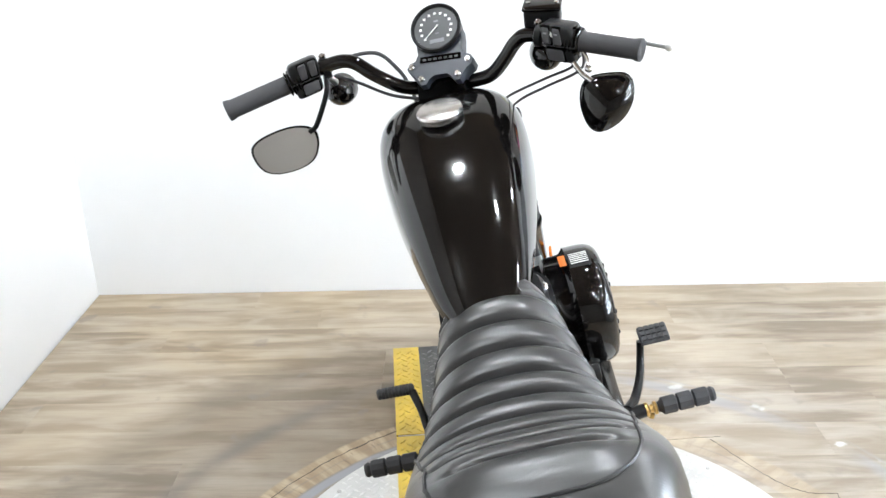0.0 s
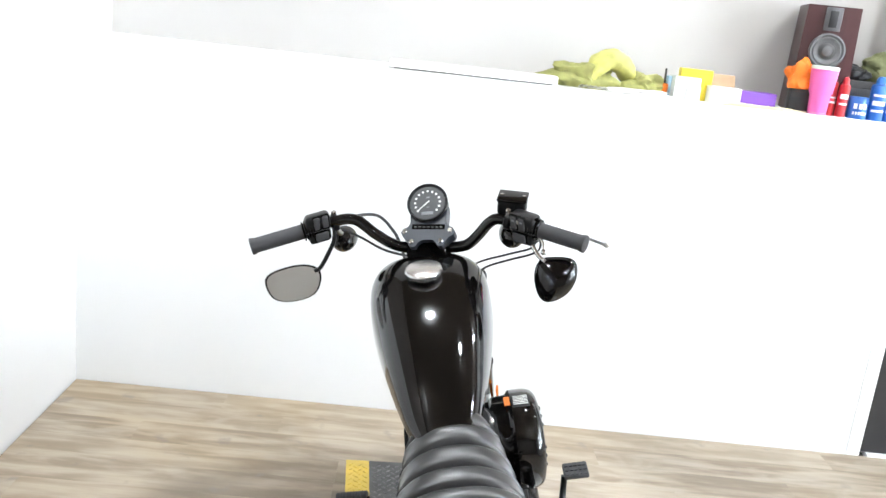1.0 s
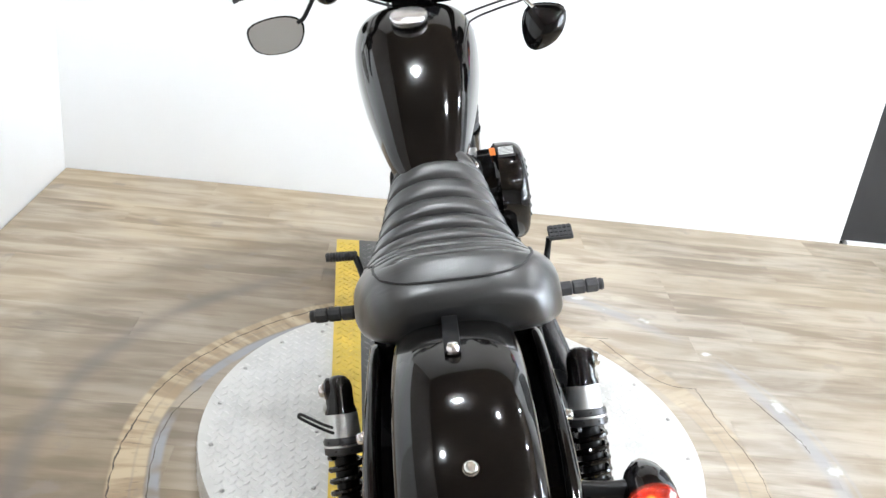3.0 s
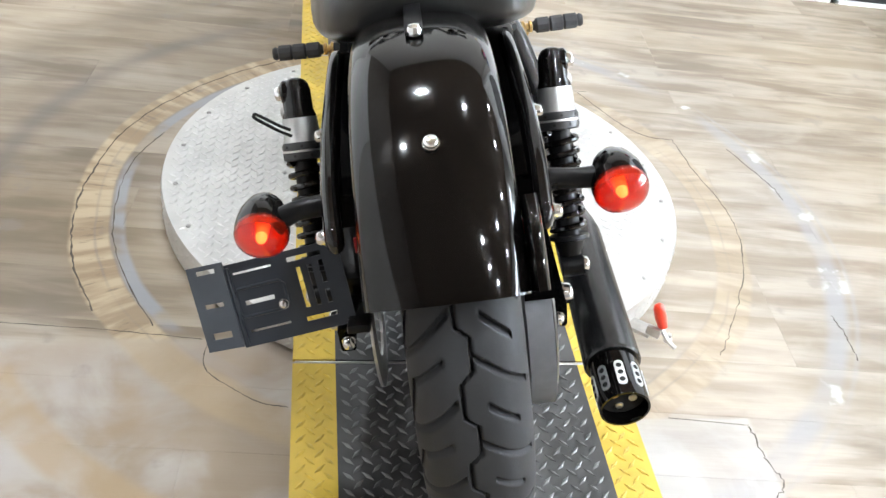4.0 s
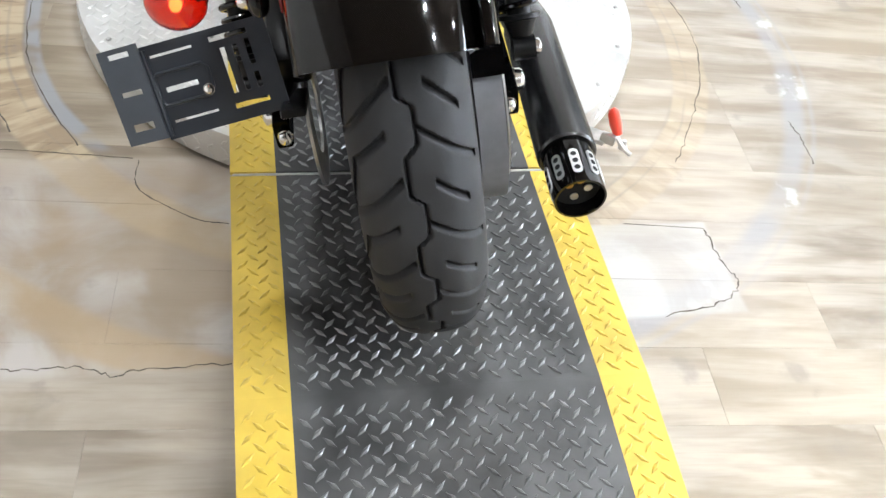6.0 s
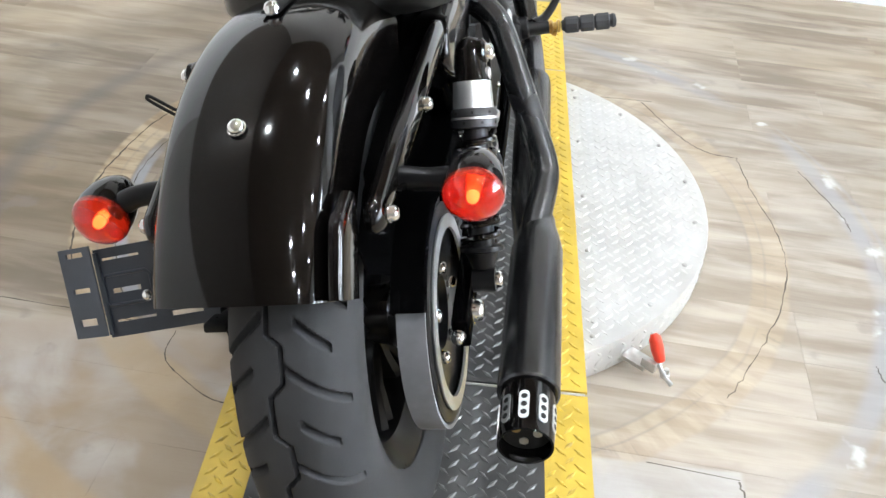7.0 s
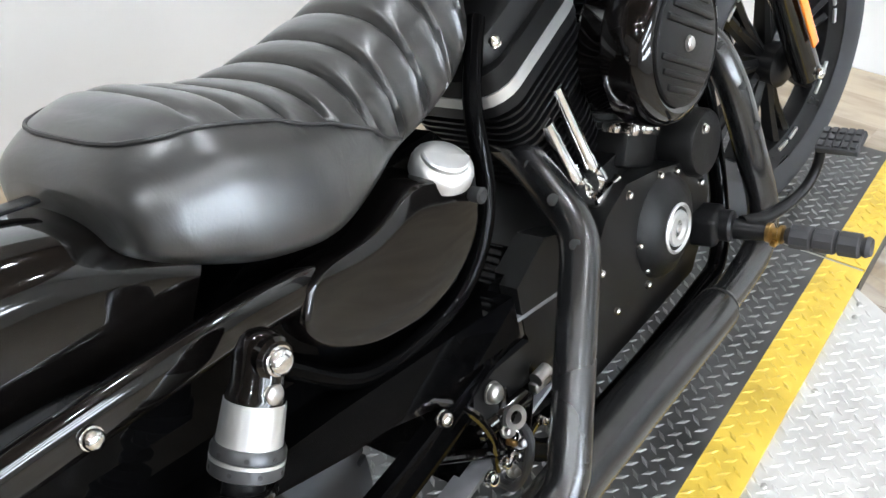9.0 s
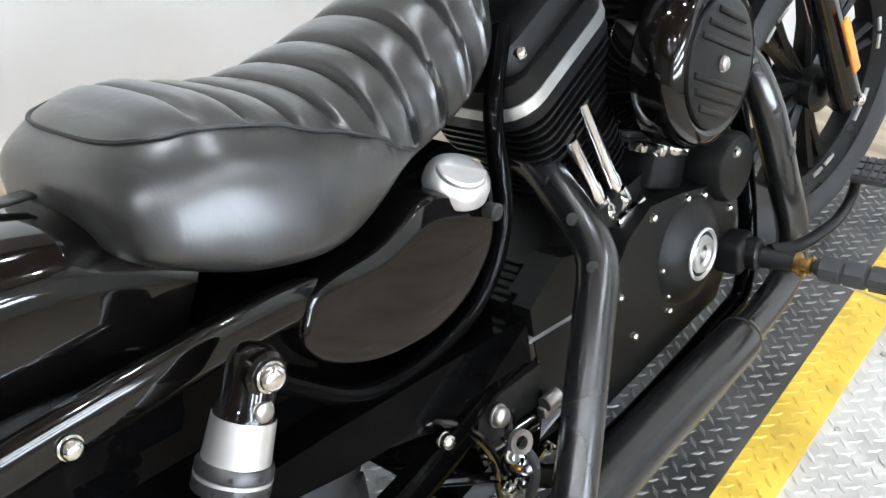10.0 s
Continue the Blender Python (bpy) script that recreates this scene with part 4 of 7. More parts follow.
half_moon = [(0.0255 * math.cos(t), 0.0255 * math.sin(t)) for t in np.linspace(radians(140), radians(320), 25)]
rings(bm, [[V((0.120, 0.462, 0.612)) + ca * h + cu * x * k + cv * y * k for x, y in half_moon] for h, k in ((0.018, 1.0), (0.0275, 1.0), (0.0295, 0.92))])
p("finger_ridge", bm, M_ALU, cap)
bm = bmesh.new()
lathe(bm, (0.142, 0.48, 0.585), (1, 0, 0), [(0, 0.008), (0.014, 0.009), (0.016, 0.006)], 12)
p("rubber_plug", bm, M_DARK, oil, "black rubber plug")

# ---- engine ----
CR = V((0, 0.84, 0.33))
bm = bmesh.new()
prism(bm, [(0.58, 0.22), (0.66, 0.17), (1.0, 0.17), (1.06, 0.24), (1.05, 0.36), (0.95, 0.44), (0.84, 0.47), (0.70, 0.46), (0.60, 0.42), (0.55, 0.32)], "x", -0.105, 0.105, 0.012)
engine = p("crankcase", bm, M_WRINKLE, label="black wrinkle-coated engine crankcase")
bm = bmesh.new()
CAM = [(0.640, 0.300), (0.665, 0.365), (0.72, 0.425), (0.776, 0.446), (0.85, 0.430), (0.93, 0.405), (0.985, 0.372), (1.0, 0.32), (0.98, 0.265), (0.93, 0.245), (0.82, 0.262), (0.72, 0.270), (0.66, 0.268)]
prism(bm, CAM, "x", 0.10, 0.140, 0.006)
camc = p("cam_cover", bm, M_WRINKLE, engine, "black cam cover with bright screws")
bm = bmesh.new()
lathe(bm, (0.138, 0.860, 0.338), (1, 0, 0), [(0, 0.078), (0.012, 0.070), (0.02, 0.052), (0.024, 0.046)], 40)
p("cover_dome", bm, M_WRINKLE, engine)
bm = bmesh.new()
lathe(bm, (0.160, 0.860, 0.338), (1, 0, 0), [(0, 0.037), (0.004, 0.037), (0.006, 0.034), (0.001, 0.031), (0.001, 0.027), (0.006, 0.025), (0.007, 0.016), (0.002, 0.013), (0.002, 0.006), (0.005, 0.005), (0.005, 0.001)], 36)
p("timer_cover", bm, M_ALU, engine, "round silver timer cover")
for y, z in ((0.69, 0.36), (0.776, 0.43), (0.86, 0.418), (0.905, 0.403), (0.975, 0.35), (0.965, 0.27), (0.80, 0.30), (0.80, 0.275), (0.715, 0.285), (0.79, 0.345)):
    bm = bmesh.new()
    bolt(bm, (0.140, y, z), (1, 0, 0), 0.0055, 0.007)
    p("cover_screw", bm, M_CHROME, engine)
bm = bmesh.new()
lathe(bm, (0.10, 0.970, 0.418), (1, 0, 0), [(0, 0.052), (0.052, 0.050), (0.058, 0.046), (0.060, 0.03), (0.060, 0.002)], 32)
p("pump_cover", bm, M_WRINKLE, engine, "round black side cover")
bm = bmesh.new()
bolt(bm, (0.16, 0.960, 0.446), (1, 0, 0), 0.007, 0.007)
p("cover_screw", bm, M_CHROME, engine)
bm = bmesh.new()
box(bm, (0.095, 0.855, 0.456), (0.05, 0.085, 0.05), rot(-26, 0, 0), 0.006)
p("lifter_block", bm, M_WRINKLE, engine)
bm = bmesh.new()
box(bm, (0.112, 0.880, 0.474), (0.026, 0.050, 0.012), rot(-26, 0, 0), 0.004)
box(bm, (0.112, 0.838, 0.494), (0.030, 0.020, 0.018), rot(-26, 0, 0), 0.005)
box(bm, (0.110, 0.802, 0.512), (0.022, 0.016, 0.014), rot(-26, 0, 0), 0.004)
lathe(bm, (0.116, 0.846, 0.496), (0.1, 0.3, 1), [(0, 0.009), (0.012, 0.009), (0.014, 0.005)], 12)
for ly, lz in ((0.862, 0.486), (0.896, 0.469)):
    lathe(bm, (0.120, ly, lz), (0.1, 0.3, 1), [(0, 0.006), (0.008, 0.006), (0.010, 0.003)], 10)
p("lifter_cover", bm, M_CHROME, engine, "chrome lifter cover")
bm = bmesh.new()
box(bm, (0.098, 0.766, 0.434), (0.05, 0.066, 0.026), rot(6, 0, 0), 0.007)
lathe(bm, (0.092, 0.746, 0.44), (0, -0.4, 0.9), [(0, 0.016), (0.02, 0.014), (0.03, 0.012)], 16)
lathe(bm, (0.096, 0.781, 0.44), (0, -0.4, 0.9), [(0, 0.014), (0.02, 0.013), (0.03, 0.011)], 16)
p("tappet_block", bm, M_CHROME, engine, "chrome tappet block")
for a, b in (((0.090, 0.742, 0.445), (0.088, 0.692, 0.565)), ((0.092, 0.778, 0.445), (0.088, 0.722, 0.60))):
    bm = bmesh.new()
    a, b = V(a), V(b)
    lathe(bm, a, b - a, [(0, 0.0115), (0.045, 0.0115), (0.048, 0.0095), ((b - a).length, 0.0095)], 16)
    p("pushrod_tube", bm, M_CHROME, engine, "chrome pushrod tube")


def cylinder(sgn, name):
    """Cylinder, head and rocker box, leaning fore (1) or aft (-1)."""
    lean = Matrix.Translation(CR) @ rot(-22.5 * sgn, 0, 0).to_4x4()
    def fin_stack(z0, z1, wx, wy, step, r):
        fins = []
        z = z0
        while z < z1:
            bm = bmesh.new()
            grow = 1 - 0.05 * (z1 - z) / (z1 - z0)
            pts = []
            for cx, cy, a0 in ((1, 1, 0), (-1, 1, 90), (-1, -1, 180), (1, -1, 270)):
                for k in range(5):
                    a = radians(a0 + 22.5 * k)
                    pts.append((cx * (wx * grow - r) + r * math.cos(a), cy * (wy * grow - r) + r * math.sin(a)))
            rings(bm, [[V((x, y, z)) for x, y in pts], [V((x, y, z + 0.0035)) for x, y in pts]])
            z += step
            bm.transform(lean)
            fins.append(bm)
        return fins
    bm = bmesh.new()
    lathe(bm, (0, 0, 0.13), (0, 0, 1), [(0, 0.055), (0.205, 0.06)], 24)
    bm.transform(lean)
    barrel = p("cylinder", bm, M_SATIN, label="black finned " + name + " cylinder")
    for bm in fin_stack(0.13, 0.255, 0.078, 0.078, 0.0115, 0.04) + fin_stack(0.262, 0.335, 0.092, 0.098, 0.012, 0.035):
        p("fin", bm, M_SATIN, barrel)

    def slab_part(name, z0, z1, wx, wy, r, material, label="", bev=0.0):
        bm = bmesh.new()
        pts = []
        for cx, cy, a0 in ((1, 1, 0), (-1, 1, 90), (-1, -1, 180), (1, -1, 270)):
            for k in range(6):
                a = radians(a0 + 18 * k)
                pts.append((cx * (wx - r) + r * math.cos(a), cy * (wy - r) + r * math.sin(a)))
        lo = [[V((x, y, z0)) for x, y in pts], [V((x, y, z1 - bev)) for x, y in pts]]
        if bev:
            lo.append([V((x * (1 - bev * 0.35 / wx), y * (1 - bev * 0.35 / wy), z1 - bev * 0.3)) for x, y in pts])
            lo.append([V((x * (1 - bev / wx), y * (1 - bev / wy), z1)) for x, y in pts])
        rings(bm, lo)
        bm.transform(lean)
        return p(name, bm, material, barrel, label)
    slab_part("rocker_base", 0.335, 0.352, 0.094, 0.105, 0.045, M_SATIN)
    slab_part("rocker_band", 0.352, 0.368, 0.0955, 0.107, 0.045, M_ALU, "bright machined rocker band")
    slab_part("rocker_lower", 0.368, 0.395, 0.094, 0.105, 0.045, M_WRINKLE)
    slab_part("rocker_cover", 0.395, 0.43, 0.085, 0.09, 0.04, M_WRINKLE, "black rocker cover", 0.02)
    for x, y in ((0.078, -0.055), (0.078, 0.045), (-0.07, -0.055), (-0.07, 0.045)):
        bm = bmesh.new()
        bolt(bm, lean @ V((x, y, 0.408)), lean.to_3x3() @ V((0.35, 0, 1)), 0.0085, 0.010)
        p("rocker_bolt", bm, M_CHROME, barrel)


cylinder(-1, "rear")
cylinder(1, "front")
# primary cover on the other side
bm = bmesh.new()
prism(bm, [(0.50, 0.25), (0.55, 0.21), (0.95, 0.20), (1.04, 0.25), (1.06, 0.34), (1.0, 0.42), (0.85, 0.43), (0.60, 0.41), (0.50, 0.34)], "x", -0.165, -0.10, 0.02)
p("primary_cover", bm, M_DEEP, label="black primary cover")

# air cleaner
AC = V((0, 0.868, 0.606))
bm = bmesh.new()
lathe(bm, (0.082, *AC[1:]), (1, 0, 0), [(0, 0.07), (0.004, 0.090), (0.010, 0.095), (0.036, 0.097), (0.042, 0.098), (0.046, 0.102), (0.050, 0.1075), (0.075, 0.1075), (0.088, 0.106), (0.098, 0.102), (0.105, 0.095), (0.108, 0.087), (0.107, 0.083), (0.105, 0.08)], 72)
air = p("air_cleaner", bm, M_PAINT, label="round black air cleaner")
bm = bmesh.new()
lathe(bm, (0.186, *AC[1:]), (1, 0, 0), [(0, 0.078), (0.002, 0.080), (0.005, 0.079), (0.007, 0.074), (0.0065, 0.002)], 48)
face = p("cover_plate", bm, M_WRINKLE, air, "ribbed black cover plate")
for k in range(-3, 4):
    if k == 0:
        continue
    off = k * 0.0175 + (0.006 if k > 0 else -0.006)
    half = math.sqrt(max(0.070 ** 2 - off ** 2, 1e-4))
    bm = bmesh.new()
    r = rot(-28, 0, 0)
    box(bm, V((0.1925, AC.y, AC.z)) + r @ V((0, 0, off)), (0.007, 2 * half, 0.009), r, 0.0028)
    p("rib", bm, M_WRINKLE, air)
bm = bmesh.new()
bolt(bm, (0.193, AC.y, AC.z), (1, 0, 0), 0.009, 0.006)
p("centre_bolt", bm, M_STEEL, air)
bm = bmesh.new()
for a0, a1 in ((96, 116),):
    loops = []
    for a in np.linspace(radians(a0), radians(a1), 8):
        loops.append([V((x, AC.y + math.cos(a) * 0.1080, AC.z + math.sin(a) * 0.1080)) for x in (0.134, 0.172)])
    vs = [[bm.verts.new(q) for q in lp] for lp in loops]
    for a, b in zip(vs, vs[1:]):
        bm.faces.new((a[0], a[1], b[1], b[0]))
p("warning_label", bm, M_DARK, air, "black sticker with unreadable print")
for k in range(6):
    bm = bmesh.new()
    a0 = radians(97.5 + 2.6 * k)
    for a, b in ((a0, a0 + radians(1.2)),):
        q = [V((x, AC.y + math.cos(t) * 0.1088, AC.z + math.sin(t) * 0.1088)) for x, t in ((0.137, a), (0.168, a), (0.168, b), (0.137, b))]
        bm.faces.new([bm.verts.new(v) for v in q])
    p("print_bar", bm, M_WHITE, air)
bm = bmesh.new()
q = [V((x, AC.y + math.cos(t) * 0.1088, AC.z + math.sin(t) * 0.1088)) for x, t in ((0.118, radians(97)), (0.130, radians(97)), (0.130, radians(112)), (0.118, radians(112)))]
bm.faces.new([bm.verts.new(v) for v in q])
p("orange_label", bm, M_ORANGE_PRINT, air, "orange sticker")
# ---- exhaust ----
bm = bmesh.new()
tube(bm, [(0.000, 0.69, 0.545), (0.050, 0.675, 0.532), (0.093, 0.658, 0.510), (0.138, 0.638, 0.483), (0.161, 0.624, 0.463), (0.174, 0.606, 0.444), (0.188, 0.572, 0.411), (0.235, 0.451, 0.290), (0.241, 0.430, 0.271), (0.242, 0.408, 0.259), (0.238, 0.37, 0.252), (0.230, 0.32, 0.242), (0.223, 0.27, 0.232)], 0.0245, 20)
hdr = p("rear_header", bm, M_EXHAUST, label="satin black rear exhaust header with shield")
for y, z, x in ((0.648, 0.529, 0.090), (0.623, 0.502, 0.135), (0.596, 0.464, 0.177)):
    bm = bmesh.new()
    lathe(bm, (x, y, z), (0.45, -0.62, 0.64), [(-0.008, 0.0075), (0.002, 0.0075), (0.003, 0.005)], 14)
    p("shield_hole", bm, M_DARK, hdr)
bm = bmesh.new()
tube(bm, [(0.06, 1.03, 0.58), (0.12, 1.055, 0.545), (0.155, 1.06, 0.48), (0.170, 1.085, 0.36), (0.180, 1.105, 0.25), (0.188, 1.06, 0.195), (0.196, 0.96, 0.19), (0.202, 0.86, 0.198)], 0.0245, 20)
fh = p("front_header", bm, M_EXHAUST, label="satin black front exhaust header")
bm = bmesh.new()
tube(bm, [(0.200, 0.90, 0.195), (0.202, 0.88, 0.196), (0.2025, 0.86, 0.197), (0.208, 0.6, 0.21), (0.218, 0.38, 0.222), (0.224, 0.27, 0.225)], [0.0275, 0.031, 0.034, 0.036, 0.036, 0.030], 24)
p("heat_shield", bm, M_EXHAUST, fh, "satin black heat shield")
bm = bmesh.new()
lathe(bm, (0.2012, 0.893, 0.1955), (0.02, -1, 0.05), [(0, 0.0305), (0.006, 0.0325), (0.012, 0.0325), (0.014, 0.0305)], 28)
p("clamp_ring", bm, M_DARK, fh)
for x, y, z in ((0.150, 1.045, 0.535), (0.176, 1.052, 0.475), (0.188, 1.070, 0.405)):
    bm = bmesh.new()
    lathe(bm, (x, y, z), (0.85, -0.5, 0.15), [(-0.006, 0.0075), (0.002, 0.0075), (0.003, 0.005)], 14)
    p("shield_hole", bm, M_DARK, fh)
# muffler with the drilled tip
MA, MB = V((0.232, 0.326, 0.228)), V((0.230, -0.137, 0.213))
ax = (MB - MA).normalized()
bm = bmesh.new()
lathe(bm, MA, ax, [(0, 0.027), (0.02, 0.029), (0.05, 0.036), (0.08, 0.041), (0.36, 0.043), (0.375, 0.043), (0.378, 0.040), (0.378, 0.036)], 40)
muf = p("muffler", bm, M_EXHAUST, label="satin black muffler with a drilled tip")
bm = bmesh.new()
lathe(bm, MA, ax, [(0.37, 0.036), (0.40, 0.037), (0.455, 0.037), (0.463, 0.0365), (0.463, 0.0335), (0.40, 0.033), (0.372, 0.030)], 40, close=True)
tip = p("tip", bm, M_PAINT, muf, "gloss black muffler tip")
u0 = V((1, 0, 0)) - ax * ax.x
u0.normalize()
w0 = ax.cross(u0)
for k in range(9):
    a = radians(-10 + k * 40)
    d = u0 * math.cos(a) - w0 * math.sin(a)
    d2 = ax.cross(d)
    bm = bmesh.new()
    cpt = MA + ax * 0.425 + d * 0.0372
    pts = []
    for cx, a0 in ((1, -90), (-1, 90)):
        for j in range(7):
            t = radians(a0 + 30 * j)
            pts.append((cx * 0.016 + 0.0068 * math.cos(t), 0.0068 * math.sin(t)))
    rings(bm, [[cpt + ax * x + d2 * y - d * 0.003 for x, y in pts], [cpt + ax * x + d2 * y + d * 0.0008 for x, y in pts]])
    slot = p("slot_insert", bm, M_ALU, muf, "bright slot with drilled holes")
    for h in (-0.013, 0, 0.013):
        bm = bmesh.new()
        lathe(bm, cpt + ax * h - d * 0.002, d, [(0, 0.0042), (0.0034, 0.0042), (0.0036, 0.001)], 12)
        p("drilled_hole", bm, M_DARK, muf)
bm = bmesh.new()
lathe(bm, MA, ax, [(0.440, 0.0325), (0.442, 0.0325), (0.442, 0.001)], 32)
p("end_plate", bm, M_DARK, muf)
for k, (x, y) in enumerate(((0.015, 0.0), (-0.012, 0.010), (-0.004, -0.014), (0.004, 0.016))):
    bm = bmesh.new()
    lathe(bm, MA + ax * 0.4425 + u0 * x + w0 * y, ax, [(0, 0.006), (0.002, 0.006), (0.0022, 0.004)], 14)
    p("end_rivet", bm, M_GOLD if k % 2 else M_ALU, muf)

# ---- pegs, pedal, shift lever ----
def foot_peg(sgn, y, z, inset=0.0):
    bm = bmesh.new()
    tube(bm, [(sgn * 0.11, y - 0.03, z + 0.01), (sgn * 0.17, y - 0.02, z + 0.005), (sgn * (0.235 - inset), y - 0.006, z)], [0.02, 0.017, 0.014], 14)
    peg = p("foot_peg", bm, M_SATIN, label="black rubber-sleeved foot peg")
    bm = bmesh.new()
    lathe(bm, (sgn * (0.232 - inset), y - 0.006, z), (sgn, 0.05, 0), [(0, 0.009), (0.004, 0.015), (0.010, 0.015), (0.013, 0.009), (0.020, 0.009), (0.022, 0.014), (0.027, 0.014), (0.029, 0.009)], 16)
    box(bm, (sgn * (0.246 - inset), y - 0.006, z - 0.014), (0.012, 0.014, 0.012), rot(0, 20, 0), 0.003)
    p("hinge_clip", bm, M_GOLD, peg, "gold zinc hinge and spring clip")
    bm = bmesh.new()
    prof = [(0, 0.010), (0.006, 0.013), (0.008, 0.0165)]
    for k in range(3):
        b = 0.008 + k * 0.033
        prof += [(b + 0.002, 0.0185), (b + 0.028, 0.0185), (b + 0.030, 0.0165), (b + 0.031, 0.0135), (b + 0.0325, 0.0135)]
    prof += [(0.112, 0.016), (0.118, 0.013), (0.120, 0.002)]
    lathe(bm, (sgn * (0.262 - inset), y - 0.004, z), (sgn, 0.04, 0), prof, 10)
    p("rubber_sleeve", bm, M_GRIP, peg, "ribbed black rubber sleeve")


bm = bmesh.new()
box(bm, (0.150, 0.965, 0.285), (0.05, 0.06, 0.05), rot(0, 0, 8), 0.010, 3)
lathe(bm, (0.17, 0.972, 0.284), (1, 0.12, 0), [(0, 0.024), (0.018, 0.024), (0.022, 0.020)], 20)
p("peg_mount", bm, M_SATIN, label="black foot peg mount")
foot_peg(1, 0.995, 0.274)
foot_peg(-1, 0.972, 0.290, 0.03)
bm = bmesh.new()
tube(bm, [(0.20, 0.985, 0.285), (0.225, 1.03, 0.28), (0.250, 1.085, 0.295), (0.262, 1.112, 0.325), (0.268, 1.115, 0.36)], [0.012, 0.010, 0.0085, 0.008, 0.008], 12)
ped = p("brake_pedal", bm, M_SATIN, label="black brake pedal")
bm = bmesh.new()
box(bm, (0.297, 1.112, 0.372), (0.062, 0.045, 0.012), rot(20, 0, 0), 0.003)
p("pedal_pad", bm, M_GRIP, ped, "studded rubber pedal pad")
for i in range(5):
    for j in range(3):
        bm = bmesh.new()
        box(bm, V((0.274 + i * 0.0115, 1.112, 0.372)) + rot(20, 0, 0) @ V((0, -0.014 + j * 0.014, 0.0075)), (0.008, 0.010, 0.005), rot(20, 0, 0))
        p("stud", bm, M_GRIP, ped)
bm = bmesh.new()
tube(bm, [(-0.17, 0.93, 0.30), (-0.20, 0.985, 0.325), (-0.215, 1.05, 0.352), (-0.228, 1.09, 0.378)], [0.011, 0.009, 0.008, 0.009], 12)
sh = p("shift_lever", bm, M_SATIN, label="black shift lever")
bm = bmesh.new()
prof = [(0, 0.009)]
for k in range(9):
    prof += [(0.004 + k * 0.0075, 0.0125), (0.0085 + k * 0.0075, 0.0125), (0.0095 + k * 0.0075, 0.0105)]
prof += [(0.076, 0.0125), (0.080, 0.010)]
lathe(bm, (-0.224, 1.094, 0.383), (-1, 0.05, 0.02), prof, 14)
p("shift_rubber", bm, M_GRIP, sh, "ribbed rubber toe peg")
bm = bmesh.new()
tube(bm, [(-0.14, 0.80, 0.17), (-0.20, 0.70, 0.10), (-0.265, 0.58, 0.012)], 0.009, 10)
tube(bm, [(-0.255, 0.60, 0.03), (-0.285, 0.575, 0.02), (-0.29, 0.545, 0.015), (-0.262, 0.56, 0.01)], 0.006, 8)
p("side_stand", bm, M_SATIN, label="black side stand on the deck")

# ---- number-plate bracket ----
def perforated(w, h, slots, cell=0.003, t=0.0025):
    bm = bmesh.new()
    nx, ny = int(w / cell), int(h / cell)
    grid = {}
    def hole(x, y):
        return any(abs((x - sx) * math.cos(a) + (y - sy) * math.sin(a)) < L / 2 and abs(-(x - sx) * math.sin(a) + (y - sy) * math.cos(a)) < W / 2 for sx, sy, L, W, a in slots)
    for i in range(nx + 1):
        for j in range(ny + 1):
            grid[i, j] = bm.verts.new((w * i / nx, h * j / ny, 0))
    for i in range(nx):
        for j in range(ny):
            if not hole(w * (i + 0.5) / nx, h * (j + 0.5) / ny):
                bm.faces.new((grid[i, j], grid[i + 1, j], grid[i + 1, j + 1], grid[i, j + 1]))
    bmesh.ops.delete(bm, geom=[v for v in bm.verts if not v.link_faces], context="VERTS")
    bmesh.ops.solidify(bm, geom=list(bm.faces), thickness=t)
    return bm


M_BRACKET_SIDE = mat("blue_grey_plate_side", (0.052, 0.062, 0.080), 0.42, var=0.15, scale=20)
M_BRACKET = mat("grey_black_plate_bracket", (0.023, 0.028, 0.038), 0.38, var=0.15, scale=20)
bm = perforated(0.15, 0.112, [(0.035, 0.098, 0.05, 0.0045, 0), (0.035, 0.058, 0.04, 0.0045, 0), (0.04, 0.02, 0.055, 0.0045, 0), (0.092, 0.06, 0.006, 0.055, 0), (0.108, 0.06, 0.006, 0.055, 0), (0.124, 0.075, 0.006, 0.03, 0), (0.124, 0.042, 0.006, 0.018, 0), (0.105, 0.100, 0.045, 0.0045, 0), (0.108, 0.018, 0.04, 0.0045, 0)])
bm.transform(Matrix.Translation((-0.271, -0.122, 0.405)) @ rot(60, 0, 0).to_4x4() @ rot(0, 0, 7).to_4x4())
plate = p("plate_bracket", bm, M_BRACKET, label="dark slotted number-plate bracket", smooth=False)
bm = bmesh.new()
bead = [(0.010, 0.040), (0.064, 0.040), (0.070, 0.046), (0.070, 0.072), (0.064, 0.078), (0.010, 0.078), (0.006, 0.072), (0.006, 0.046), (0.010, 0.040)]
tube(bm, [V((x, y, 0.0012)) for x, y in bead], 0.0022, 8, smooth=False)
bead = [(0.003, 0.004), (0.003, 0.108)]
tube(bm, [V((x, y, 0.0018)) for x, y in bead], 0.0032, 10, smooth=False)
bm.transform(Matrix.Translation((-0.271, -0.122, 0.405)) @ rot(60, 0, 0).to_4x4() @ rot(0, 0, 7).to_4x4())
p("stiffening_bead", bm, M_BRACKET, plate)
bm = perforated(0.052, 0.114, [(0.026, 0.105, 0.026, 0.007, 0), (0.026, 0.06, 0.026, 0.007, 0), (0.026, 0.02, 0.026, 0.007, 0)])
bm.transform(Matrix.Translation((-0.3205, -0.1205, 0.4022)) @ rot(60, 0, 0).to_4x4() @ rot(0, -14, 7).to_4x4())
p("side_plate", bm, M_BRACKET_SIDE, plate, "folded grey side plate", smooth=False)
bm = bmesh.new()
bolt(bm, (-0.212, -0.102, 0.456), (0, -0.88, 0.5), 0.006, 0.006)
